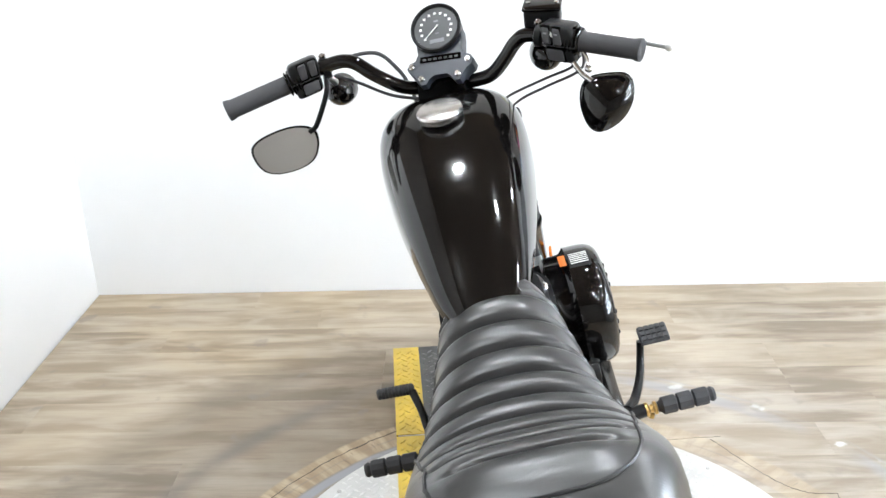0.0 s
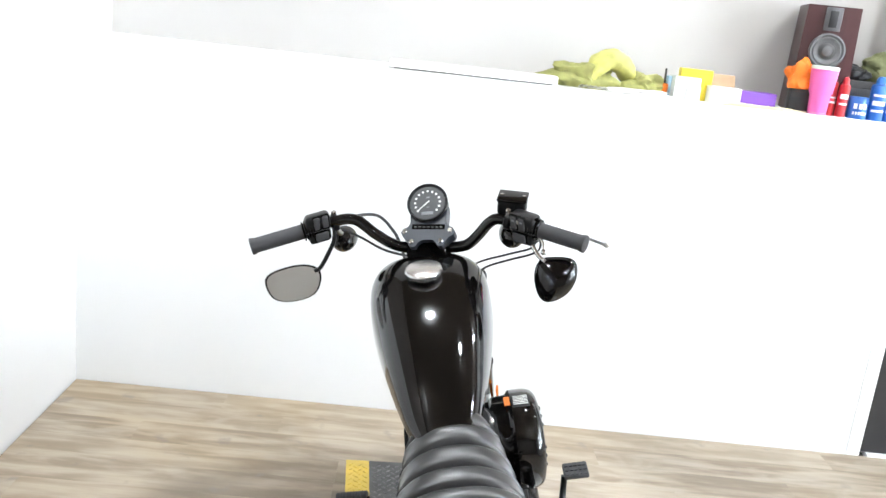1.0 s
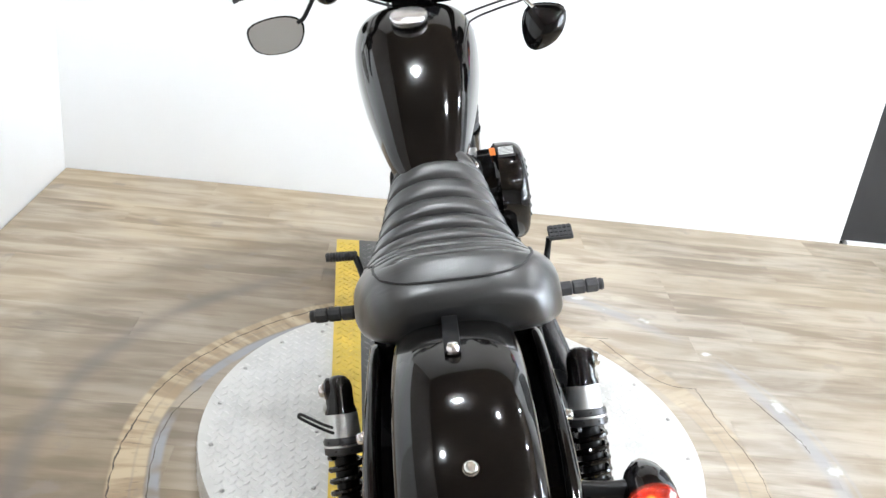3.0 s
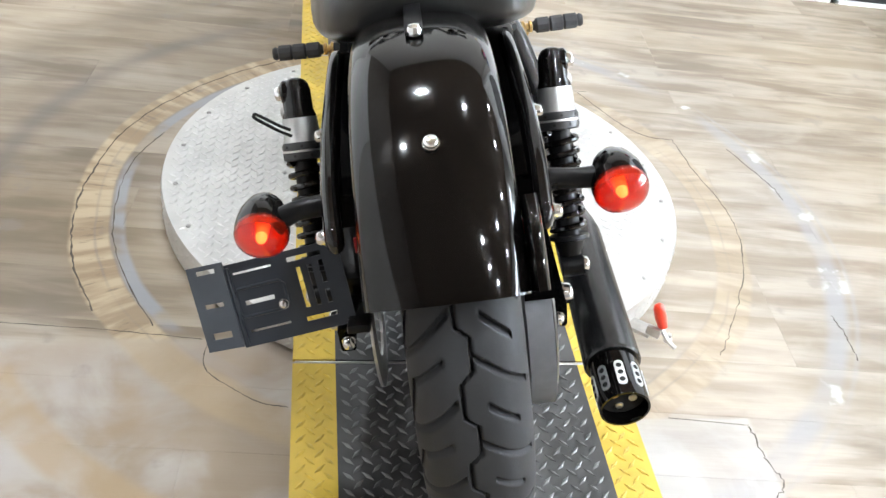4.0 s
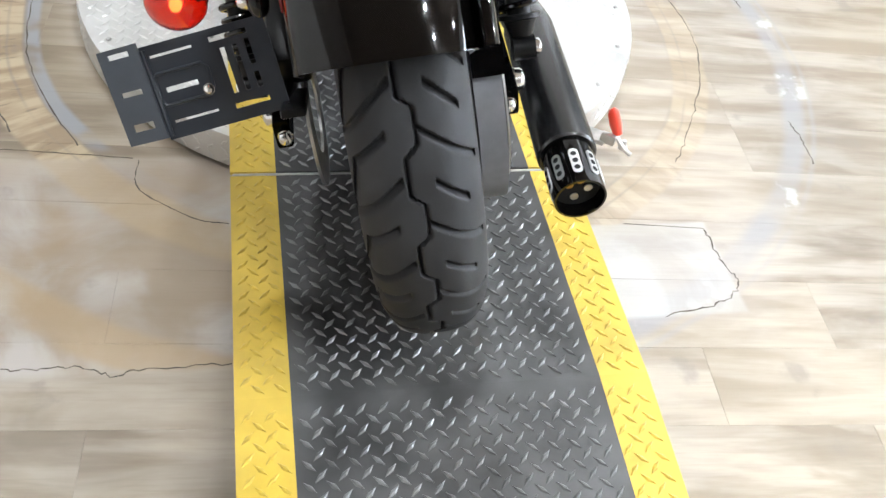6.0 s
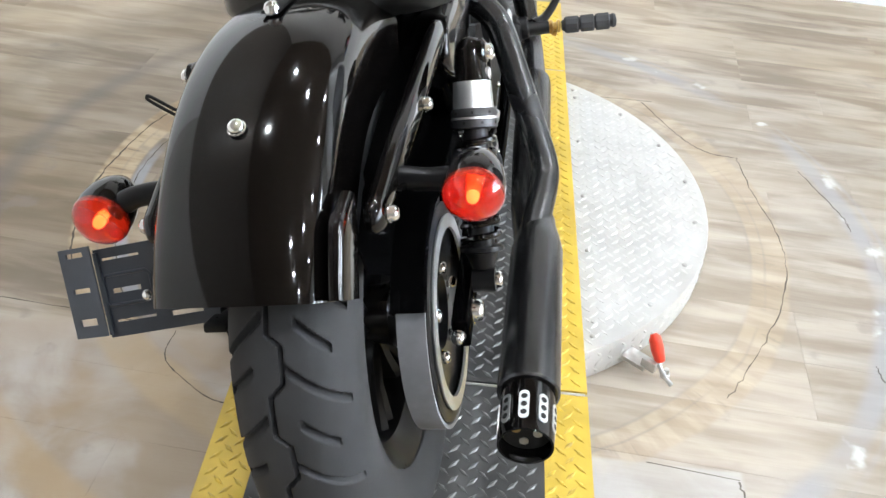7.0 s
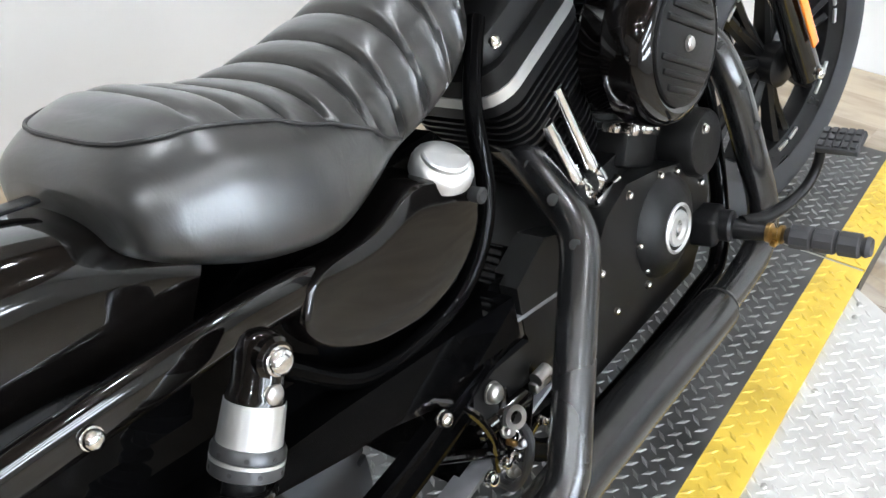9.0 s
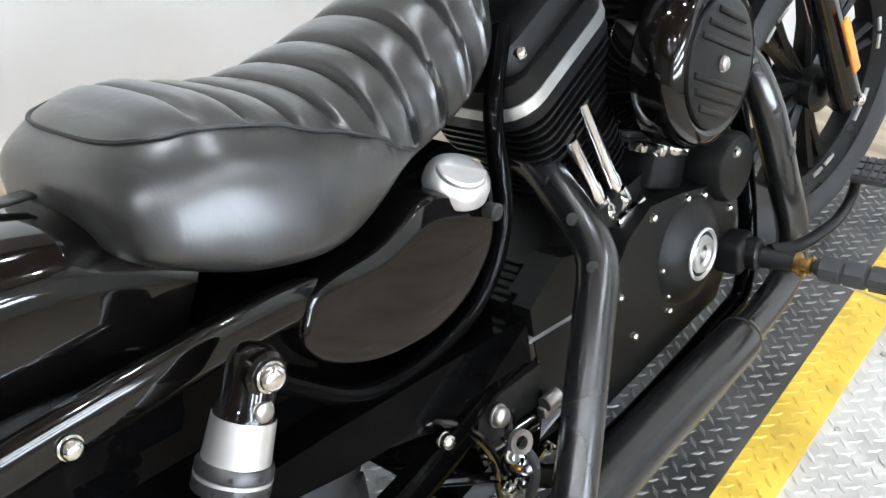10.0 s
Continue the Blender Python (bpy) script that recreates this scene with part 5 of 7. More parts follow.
p("bolt", bm, M_CHROME, plate)
bm = bmesh.new()
box(bm, (-0.118, -0.105, 0.42), (0.03, 0.08, 0.012), rot(-20, 0, 0), 0.003)
tube(bm, [(-0.13, -0.11, 0.42), (-0.125, -0.03, 0.40), (-0.14, 0.0, 0.34)], 0.009, 8)
p("bracket_arm", bm, M_SATIN, plate)

# ---- front end ----
SP, SAX = V((0, 1.632, 0)), V((0, -0.5, 0.866))
STEER = Matrix.Translation(SP) @ Matrix.Rotation(radians(-11.5), 4, SAX) @ Matrix.Translation(-SP)
before = set(bpy.data.objects)


def groove_front(x, th):
    ph = (th * 22 / (2 * math.pi)) % 1.0
    d = abs((ph - (0.2 + abs(x) * 0.7) + 0.5) % 1.0 - 0.5)
    return 1 if (abs(x) < 0.035 or (0.15 < abs(x) < 0.7 and d < 0.05)) else 0


fw = wheel(FW, 0.331, 0.052, 0.24, 9, "front", 264, groove_front, 28)
for o in [o for o in bpy.data.objects if o not in before]:
    o.data.transform(STEER)


def pf(name, bm, material, parent=None, label=""):
    bm.transform(STEER)
    return p(name, bm, material, parent, label)


for sgn in (-1, 1):
    bm = bmesh.new()
    bot = V((sgn * 0.091, 1.515, 0.331))
    top = bot + SAX * 0.72 + V((0, 0, 0))
    lathe(bm, bot - SAX * 0.02, SAX, [(0, 0.02), (0.01, 0.027), (0.33, 0.027), (0.335, 0.030), (0.345, 0.030)], 20)
    leg = pf("fork_leg", bm, M_PAINT, label="black fork slider")
    bm = bmesh.new()
    lathe(bm, bot + SAX * 0.3, SAX, [(0, 0.02), (0.34, 0.02)], 18)
    pf("fork_tube", bm, M_SATIN, leg, "black fork tube")
    bm = bmesh.new()
    lathe(bm, bot + SAX * 0.33, SAX, [(k * 0.011, 0.027 if k % 2 else 0.023) for k in range(13)], 18)
    pf("gaiter", bm, M_GRIP, leg, "ribbed rubber fork gaiter")
    bm = bmesh.new()
    bolt(bm, bot + V((sgn * 0.022, 0, 0)), (sgn, 0, 0), 0.012, 0.014)
    pf("axle_nut", bm, M_CHROME, leg)
    bm = bmesh.new()
    box(bm, bot + SAX * 0.145 + V((sgn * 0.036, 0, 0)), (0.006, 0.018, 0.125), rot(30, 0, 0), 0.002)
    pf("reflector", bm, M_ORANGE, leg, "amber fork reflector")
for dz, nm in ((0.46, "lower_triple_clamp"), (0.66, "upper_triple_clamp")):
    bm = bmesh.new()
    box(bm, V((0, 1.515, 0.331)) + SAX * dz + V((0, -0.02, -0.01)), (0.235, 0.07, 0.035), rot(30, 0, 0), 0.012)
    pf(nm, bm, M_SATIN, label="black triple clamp")
bm = bmesh.new()
prof = [(-0.062, -0.03), (-0.058, -0.008), (-0.03, 0), (0.03, 0), (0.058, -0.008), (0.062, -0.03), (0.059, -0.03), (0.055, -0.011), (0.03, -0.003), (-0.03, -0.003), (-0.055, -0.011), (-0.059, -0.03)]
rings(bm, [[V((x, 1.515 + math.cos(a) * (0.362 + d), 0.331 + math.sin(a) * (0.362 + d))) for x, d in prof] for a in np.linspace(radians(35), radians(165), 30)])
pf("front_fender", bm, M_PAINT, label="gloss black front fender")
bm = bmesh.new()
lathe(bm, (0, 1.30, 0.80), (0, -1, 0.0), [(-0.02, 0.075), (0.0, 0.082), (0.05, 0.078), (0.09, 0.06), (0.11, 0.03), (0.115, 0.002)], 32)
pf("headlight", bm, M_PAINT, label="black headlight bucket")

# handlebar, in its turned place
bm = bmesh.new()
tube(bm, [(-0.39, 1.024, 1.072), (-0.33, 1.038, 1.078), (-0.255, 1.047, 1.090), (-0.20, 1.050, 1.102), (-0.155, 1.043, 1.100), (-0.115, 1.033, 1.065), (-0.07, 1.036, 1.032), (-0.007, 1.034, 1.020), (0.055, 1.013, 1.020), (0.085, 1.004, 1.026), (0.111, 0.995, 1.048), (0.135, 0.985, 1.073), (0.160, 0.971, 1.081), (0.225, 0.929, 1.063), (0.27, 0.899, 1.047), (0.318, 0.868, 1.033)], 0.0125, 16)
bar = p("handlebar", bm, M_PAINT, label="black handlebar")
for nm, a, b in (("left", V((-0.27, 1.0465, 1.088)), V((-0.392, 1.024, 1.0715))), ("right", V((0.231, 0.925, 1.0605)), V((0.320, 0.867, 1.0325)))):
    bm = bmesh.new()
    L = (b - a).length
    lathe(bm, a, b - a, [(0, 0.016), (0.002, 0.0185), (0.006, 0.0185), (0.008, 0.0168), (L - 0.012, 0.0168), (L - 0.009, 0.0185), (L - 0.001, 0.019), (L, 0.017), (L, 0.002)], 24)
    p("grip", bm, M_GRIP, bar, "black rubber grip")
    d = (b - a).normalized()
    q = a - d * 0.028
    m3 = Matrix((d, d.cross(V((0, 0, 1))).normalized(), V((0, 0, 1)))).transposed()
    back = m3 @ V((0, 1 if (m3 @ V((0, 1, 0))).y < 0 else -1, 0))
    up, low = (0.013, -0.018) if nm == "left" else (0.010, -0.022)
    bm = bmesh.new()
    box(bm, q + V((0, 0, up)), (0.058, 0.050, 0.036), m3, 0.010, 3)
    sw = p("switch_housing", bm, M_SATIN, bar, "black switch housing")
    bm = bmesh.new()
    box(bm, q - d * 0.002 + V((0, 0, low)), (0.050, 0.044, 0.028), m3, 0.008, 3)
    p("lower_housing", bm, M_SATIN, sw)
    bm = bmesh.new()
    box(bm, q + V((0, 0, (up + low) / 2 - 0.001)), (0.057, 0.0485, 0.0022), m3, 0.0008)
    p("housing_joint", bm, M_RINGS, sw)
    for k in range(4):
        bm = bmesh.new()
        lathe(bm, q + d * (0.0135 + k * 0.0058), d, [(0, 0.021), (0.0010, 0.0262 - k * 0.0012), (0.0028, 0.0262 - k * 0.0012), (0.0038, 0.021)], 24)
        p("collar_rib", bm, M_PAINT, sw)
    for dx in (-0.0165, 0.0025):
        bm = bmesh.new()
        box(bm, q + d * dx + back * 0.0225 + V((0, 0, up)), (0.0172, 0.006, 0.0325), m3, 0.002)
        p("button_well", bm, M_DEEP, sw)
        bm = bmesh.new()
        box(bm, q + d * dx + back * 0.0245 + V((0, 0, up)), (0.0140, 0.008, 0.028), m3 @ rot(10, 0, 0), 0.003, 3)
        p("switch_button", bm, M_GRIP, sw)
        bm = bmesh.new()
        box(bm, q + d * dx + back * 0.0287 + V((0, 0, up + 0.004)), (0.006, 0.001, 0.0028), m3 @ rot(10, 0, 0))
        p("button_mark", bm, M_BELT, sw)
    bm = bmesh.new()
    box(bm, q - d * 0.006 + back * 0.020 + V((0, 0, low)), (0.034, 0.010, 0.0235), m3, 0.003)
    p("button_well", bm, M_DEEP, sw)
    bm = bmesh.new()
    box(bm, q - d * 0.006 + back * 0.0225 + V((0, 0, low)), (0.030, 0.010, 0.019), m3, 0.003, 3)
    p("switch_button", bm, M_GRIP, sw)
    bm = bmesh.new()
    lathe(bm, q - d * 0.047, d, [(0, 0.016), (0.002, 0.0195), (0.013, 0.0195), (0.015, 0.016)], 24)
    clamp = p("lever_clamp", bm, M_SATIN, bar, "black lever clamp")
    bm = bmesh.new()
    lathe(bm, q - d * 0.040 + V((0, 0, 0.017)), (0, -0.3, 1), [(0, 0.0065), (0.008, 0.0065), (0.0095, 0.004), (0.0085, 0.003), (0.0085, 0.0002)], 12)
    p("clamp_screw", bm, M_CHROME, clamp)
# lever, reservoir, small bullets
bm = bmesh.new()
tube(bm, [(0.20, 0.985, 1.075), (0.24, 0.965, 1.066), (0.31, 0.915, 1.045), (0.362, 0.872, 1.028)], [0.007, 0.006, 0.0055, 0.0055], 10)
lev = p("brake_lever", bm, M_ALU, bar, "polished brake lever")
bm = bmesh.new()
bmesh.ops.create_uvsphere(bm, u_segments=12, v_segments=8, radius=0.008, matrix=Matrix.Translation((0.364, 0.870, 1.027)))
p("lever_tip", bm, M_ALU, bar)
bm = bmesh.new()
tube(bm, [(-0.215, 1.085, 1.092), (-0.26, 1.10, 1.078), (-0.33, 1.085, 1.062), (-0.395, 1.06, 1.055)], [0.007, 0.006, 0.0055, 0.0055], 10)
p("clutch_lever", bm, M_SATIN, bar, "black clutch lever")
bm = bmesh.new()
box(bm, (0.190, 1.0, 1.103), (0.062, 0.046, 0.034), rot(14, 10, -14), 0.007, 3)
res = p("brake_reservoir", bm, M_SATIN, bar, "black brake fluid reservoir")
bm = bmesh.new()
box(bm, V((0.190, 1.0, 1.103)) + rot(14, 10, -14) @ V((0, 0, 0.0195)), (0.066, 0.050, 0.007), rot(14, 10, -14), 0.003, 3)
p("reservoir_lid", bm, M_PAINT, res, "gloss black lid")
for lx in (-0.024, 0.024):
    bm = bmesh.new()
    lathe(bm, V((0.190, 1.0, 1.103)) + rot(14, 10, -14) @ V((lx, 0, 0.0228)), rot(14, 10, -14) @ V((0, 0, 1)), [(0, 0.004), (0.0015, 0.004), (0.002, 0.0005)], 12)
    p("lid_screw", bm, M_CHROME, res)
for c, d in (((-0.198, 1.11, 1.032), (0, -1, 0)), ((0.180, 0.966, 1.034), (0, -1, 0))):
    bm = bmesh.new()
    lathe(bm, V(c), (0.1, 1, 0), [(-0.028, 0.004), (-0.022, 0.014), (-0.008, 0.024), (0.012, 0.029), (0.03, 0.030), (0.036, 0.026), (0.038, 0.002)], 24)
    sig = p("front_turn_signal", bm, M_PAINT, label="black bullet front turn signal")
    bm = bmesh.new()
    tube(bm, [V(c) + V((0, -0.016, 0.022)), V(c) + V((-0.006 if c[0] < 0 else 0.010, -0.028, 0.034)), V(c) + V((-0.010 if c[0] < 0 else 0.014, -0.044, 0.042))], [0.0065, 0.006, 0.007], 12)
    p("signal_stalk", bm, M_STEEL, sig, "bright signal stalk")
for o in [bar] + [o for o in bpy.data.objects if o.parent == bar or (o.parent and o.parent.parent == bar)]:
    o.data.transform(Matrix.Translation((0, 0, -0.007)))


# mirrors
def mirror(center, outline, normal, up, stem, label, glass):
    n, uz = V(normal).normalized(), V(up)
    uz = (uz - n * uz.dot(n)).normalized()
    ux = uz.cross(n)
    pts = []
    for i in range(len(outline)):
        a, b, c = V((*outline[i - 1], 0)), V((*outline[i], 0)), V((*outline[(i + 1) % len(outline)], 0))
        for t in (0.0, 0.25, 0.5, 0.75):
            p0, p2 = b + (a - b) * 0.5, b + (c - b) * 0.5
            pts.append((p0 * (1 - t) ** 2 + b * 2 * t * (1 - t) + p2 * t * t))
    c = V(center)
    w = lambda q, k, h: c + ux * q.x * k + uz * q.y * k + n * h
    bm = bmesh.new()
    rings(bm, [[w(q, k, h) for q in pts] for k, h in ((1.0, 0.004), (1.04, 0.002), (1.05, -0.002), (1.0, -0.010), (0.8, -0.018), (0.4, -0.022))])
    body = p("mirror", bm, M_PAINT, label=label)
    if not glass:
        bm = bmesh.new()
        rings(bm, [[w(q, k, h) for q in pts] for k, h in ((0.99, 0.004), (0.93, 0.010), (0.80, 0.016), (0.60, 0.021), (0.35, 0.0245), (0.12, 0.0258))])
        p("mirror_shell", bm, M_PAINT, body, "domed gloss black shell")
    if glass:
        bm = bmesh.new()
        rings(bm, [[w(q, 0.97, h) for q in pts] for h in (0.0042, 0.0052)])
        p("mirror_glass", bm, M_MIRROR, body, "mirror glass")
    bm = bmesh.new()
    tube(bm, stem, 0.0048, 12)
    p("stem", bm, M_SATIN if glass else M_CHROME, body, "" if glass else "chrome mirror stem")
    if not glass:
        bm = bmesh.new()
        tube(bm, [(0.234, 0.912, 1.036), (0.237, 0.905, 1.024), (0.236, 0.90, 1.011)], 0.0036, 10)
        bmesh.ops.create_uvsphere(bm, u_segments=16, v_segments=10, radius=0.0068, matrix=Matrix.Translation((0.236, 0.899, 1.010)))
        p("ball_joint", bm, M_CHROME, body, "chrome ball joint")


mirror((-0.311, 1.035, 0.961), [(-0.066, 0.013), (-0.054, 0.036), (0.014, 0.047), (0.058, 0.034), (0.060, 0.002), (0.036, -0.034), (-0.048, -0.034)], (0.12, -1, 0.12), (0, 0, 1),
       [(-0.205, 1.04, 1.075), (-0.212, 1.03, 1.05), (-0.245, 1.035, 1.0), (-0.262, 1.04, 0.988)], "black bar mirror with its glass showing", True)
mirror((0.258, 0.885, 0.948), [(-0.037, 0.049), (0.000, 0.050), (0.043, 0.043), (0.040, -0.002), (0.012, -0.035), (-0.035, -0.046), (-0.050, 0.006)], (-0.2, -1, 0.35), (0, 0, 1),
       [(0.209, 0.928, 1.036), (0.216, 0.918, 1.022), (0.225, 0.905, 1.003), (0.237, 0.892, 0.990)], "gloss black bar mirror shell", False)
# riser cover and gauge
bm = bmesh.new()
FR3 = rot(-38, 0, -11.5)
base = V((-0.002, 1.002, 1.047))
prof = [(-0.040, 0.075), (-0.040, 0.056), (-0.039, 0.036), (-0.045, 0.025), (-0.057, 0.021), (-0.061, 0.013), (-0.056, 0.003), (-0.047, -0.007), (-0.043, -0.016), (-0.037, -0.024), (-0.028, -0.024),
        (-0.022, -0.015), (-0.012, -0.009), (0.012, -0.010), (0.019, -0.017), (0.025, -0.026), (0.034, -0.026), (0.039, -0.017), (0.048, -0.006), (0.058, 0.000), (0.061, 0.009), (0.056, 0.018), (0.045, 0.023),
        (0.042, 0.036), (0.044, 0.056), (0.044, 0.075)]
rings(bm, [[base + FR3 @ V((x * k, h, y * k + (1 - k) * 0.012)) for x, y in prof] for k, h in ((1, 0.03), (1, 0.0), (0.975, -0.003))])
riser = p("gauge_bracket", bm, M_BRACKET, label="black riser and gauge bracket")
for x, z in ((-0.051, 0.0145), (0.050, 0.010), (-0.0355, -0.0105), (0.030, -0.0135)):
    bm = bmesh.new()
    lathe(bm, base + FR3 @ V((x, -0.002, z)), FR3 @ V((0, -1, 0)), [(0, 0.0058), (0.003, 0.0056), (0.0048, 0.0040), (0.0048, 0.0022), (0.0030, 0.0020), (0.0030, 0.0002)], 16)
    p("bolt", bm, M_CHROME, riser)
strip = FR3 @ rot(0, 4, 0)
bm = bmesh.new()
box(bm, base + FR3 @ V((0.002, -0.003, 0.0215)), (0.074, 0.003, 0.0115), strip, 0.001)
p("name_strip", bm, M_DEEP, riser, "ribbed black strip")
for k in range(7):
    bm = bmesh.new()
    box(bm, base + FR3 @ V((0.002, -0.0046, 0.0205)) + strip @ V(((k - 3) * 0.0096, 0, 0)), (0.0062, 0.0012, 0.0042), strip, 0.0004)
    p("rib", bm, M_RINGS, riser)
bm = bmesh.new()
box(bm, V((-0.004, 1.022, 1.008)), (0.092, 0.05, 0.05), rot(-30, 0, -11.5), 0.01)
p("riser", bm, M_DEEP, riser)
GC = V((0.007, 1.045, 1.111))
gn = FR3 @ V((0, -1, 0))
gu = FR3 @ V((0, 0, 1))
gx = FR3 @ V((1, 0, 0))
bm = bmesh.new()
lathe(bm, GC, gn, [(-0.05, 0.03), (-0.045, 0.038), (-0.02, 0.0435), (0.0, 0.0455), (0.006, 0.046), (0.008, 0.0435), (0.006, 0.040), (0.003, 0.0395)], 48)
gauge = p("speedometer", bm, M_SATIN, label="round black speedometer with white dial marks")
bm = bmesh.new()
lathe(bm, GC, gn, [(0.0025, 0.0395), (0.0035, 0.0395), (0.0036, 0.001)], 40)
p("dial", bm, M_GAUGE, gauge)
for k in range(13):
    a = radians(222 - k * 22)
    bm = bmesh.new()
    box(bm, GC + gn * 0.004 + (gx * math.cos(a) + gu * math.sin(a)) * 0.028, (0.0045, 0.0008, 0.004), FR3)
    p("dial_mark", bm, M_WHITE, gauge)
bm = bmesh.new()
a = radians(222)
d = gx * math.cos(a) + gu * math.sin(a)
tube(bm, [GC + gn * 0.0055 - d * 0.006, GC + gn * 0.0055 + d * 0.028], [0.0016, 0.0008], 6)
p("needle", bm, M_WHITE, gauge, "white needle")
bm = bmesh.new()
box(bm, GC + gn * 0.004 - gu * 0.025, (0.026, 0.0008, 0.007), FR3)
p("display", bm, M_BELT, gauge)
for up, w, h in ((0.013, 0.008, 0.003), (-0.0105, 0.006, 0.0018)):
    bm = bmesh.new()
    box(bm, GC + gn * 0.0038 + gu * up + gx * 0.001, (w, 0.0006, h), FR3)
    p("dial_print", bm, M_BELT, gauge)
# cables
for pts, r in (([(-0.23, 1.06, 1.088), (-0.17, 1.06, 1.098), (-0.11, 1.07, 1.092), (-0.078, 1.062, 1.055), (-0.065, 1.06, 1.02), (-0.06, 1.07, 0.98)], 0.0035),
               ([(-0.19, 1.05, 1.075), (-0.15, 1.05, 1.05), (-0.10, 1.03, 1.02), (-0.05, 1.03, 1.0)], 0.003),
               ([(0.225, 0.925, 1.045), (0.218, 0.93, 1.015), (0.17, 0.97, 0.995), (0.11, 1.04, 0.965), (0.07, 1.10, 0.93)], 0.0024),
               ([(0.235, 0.918, 1.040), (0.226, 0.925, 1.006), (0.17, 0.975, 0.98), (0.12, 1.04, 0.95), (0.07, 1.10, 0.90)], 0.0024)):
    bm = bmesh.new()
    tube(bm, pts, r, 8)
    p("cable", bm, M_GRIP, label="black control cable")


# ---- things on the ledge ----
def on_ledge(s, v, turn=0.0):
    return ROOM @ pose(s, v, LOW_H + 0.004, 0, 0, turn)


M_WOODSPK = mat("dark_cherry_veneer", (0.042, 0.013, 0.014), 0.42, var=0.5, scale=14, stretch=(1, 1, 0.12), coat=0.08)
M_CONE = mat("grey_speaker_cone", (0.13, 0.13, 0.135), 0.35, metal=0.4, var=0.1)
M_PINK = mat("pink_powder_coat", (0.90, 0.17, 0.50), 0.4)
M_GLOVE = mat("pale_yellow_leather", (0.55, 0.53, 0.16), 0.7, var=0.2, scale=25, bump=0.3, bump_scale=120)
M_GLOVE2 = mat("olive_leather", (0.30, 0.30, 0.10), 0.75, var=0.25, scale=25, bump=0.3, bump_scale=120)
M_OLIVE = mat("olive_cloth", (0.16, 0.17, 0.08), 0.9, var=0.2, scale=40)
M_CARD = mat("white_card", (0.78, 0.78, 0.76), 0.6, var=0.03, scale=20)
M_BROWN = mat("brown_cardboard", (0.38, 0.25, 0.15), 0.8, var=0.1, scale=30)
M_PURPLE = mat("purple_card", (0.16, 0.05, 0.36), 0.5, var=0.1, scale=15)
M_YELLOWP = mat("yellow_plastic", (0.75, 0.58, 0.04), 0.45)
M_PAPER = mat("cream_paper", (0.72, 0.66, 0.42), 0.7, var=0.05, scale=15)
M_ORANGEC = mat("orange_cloth", (0.85, 0.20, 0.02), 0.75, var=0.15, scale=30)
M_REDCAN = mat("red_can_paint", (0.42, 0.02, 0.025), 0.3, var=0.1, scale=30)
M_BLUECAN = mat("blue_can_paint", (0.02, 0.12, 0.42), 0.3, var=0.1, scale=30)
M_CLEAR = mat("pale_clear_plastic", (0.75, 0.80, 0.74), 0.2, var=0.05, scale=30)
M_LTBLUE = mat("pale_blue_print", (0.35, 0.55, 0.68), 0.5)
M_BLACKP = mat("black_plastic", (0.02, 0.02, 0.022), 0.4, var=0.2, scale=30)


def single(name, bm, material, m, label, category):
    """A thing of one mesh, standing at m."""
    ob = new(name, finish(name, bm, material))
    ob.matrix_world = m
    return tagged(ob, label=label, category=category)


def crumple(w, d, h, seed, bumps=7):
    """A soft folded heap: a flattened ball pushed about by noise."""
    bm = bmesh.new()
    bmesh.ops.create_icosphere(bm, subdivisions=4, radius=1)
    for v in bm.verts:
        n = noise.noise(v.co * 1.6 + V((seed, 0, 0))) * 0.45 + noise.noise(v.co * 4.0 + V((0, seed, 0))) * 0.18
        q = v.co * (1 + n)
        v.co = V((q.x * w / 2, q.y * d / 2, max(q.z, -0.55) * h / 1.7 + h * 0.325))
    return bm


# loudspeaker
spk = thing("loudspeaker", on_ledge(2.80, 0.16, -14), "dark cherry wood loudspeaker with a grey cone on the ledge", "loudspeaker")
bm = bmesh.new()
prism(bm, [(-0.105, 0), (0.105, 0), (0.095, 0.40), (-0.095, 0.40)], "y", -0.08, 0.16, 0.004)
part("cabinet", bm, M_WOODSPK, spk)
bm = bmesh.new()
lathe(bm, (0.0, -0.081, 0.235), (0, -1, 0), [(0, 0.066), (0.006, 0.066), (0.008, 0.060), (0.002, 0.053), (0.004, 0.048), (-0.002, 0.030), (0.006, 0.028), (0.018, 0.018), (0.022, 0.002)], 40)
part("cone", bm, M_CONE, spk, "grey woofer cone")
bm = bmesh.new()
box(bm, (0.0, -0.083, 0.352), (0.06, 0.008, 0.085), None, 0.003)
part("tweeter_frame", bm, M_CONE, spk)
bm = bmesh.new()
box(bm, (0.0, -0.088, 0.352), (0.03, 0.004, 0.062), None, 0.0015)
part("tweeter", bm, M_BLACKP, spk)
# tumbler
tum = thing("tumbler", on_ledge(2.775, 0.045), "pink steel tumbler with a clear lid standing on the ledge", "tumbler")
bm = bmesh.new()
lathe(bm, (0, 0, 0), (0, 0, 1), [(0, 0.032), (0.004, 0.034), (0.075, 0.038), (0.082, 0.043), (0.165, 0.050), (0.168, 0.048)], 36)
part("cup", bm, M_PINK, tum)
bm = bmesh.new()
lathe(bm, (0, 0, 0.168), (0, 0, 1), [(0, 0.051), (0.010, 0.051), (0.013, 0.046), (0.014, 0.002)], 36)
part("lid", bm, M_CLEAR, tum, "clear plastic lid")
bm = bmesh.new()
lathe(bm, (0, 0, 0), (0, 0, 1), [(0, 0.0325), (0.008, 0.0345)], 36)
part("base_band", bm, M_STEEL, tum, "steel base band")
bm = bmesh.new()
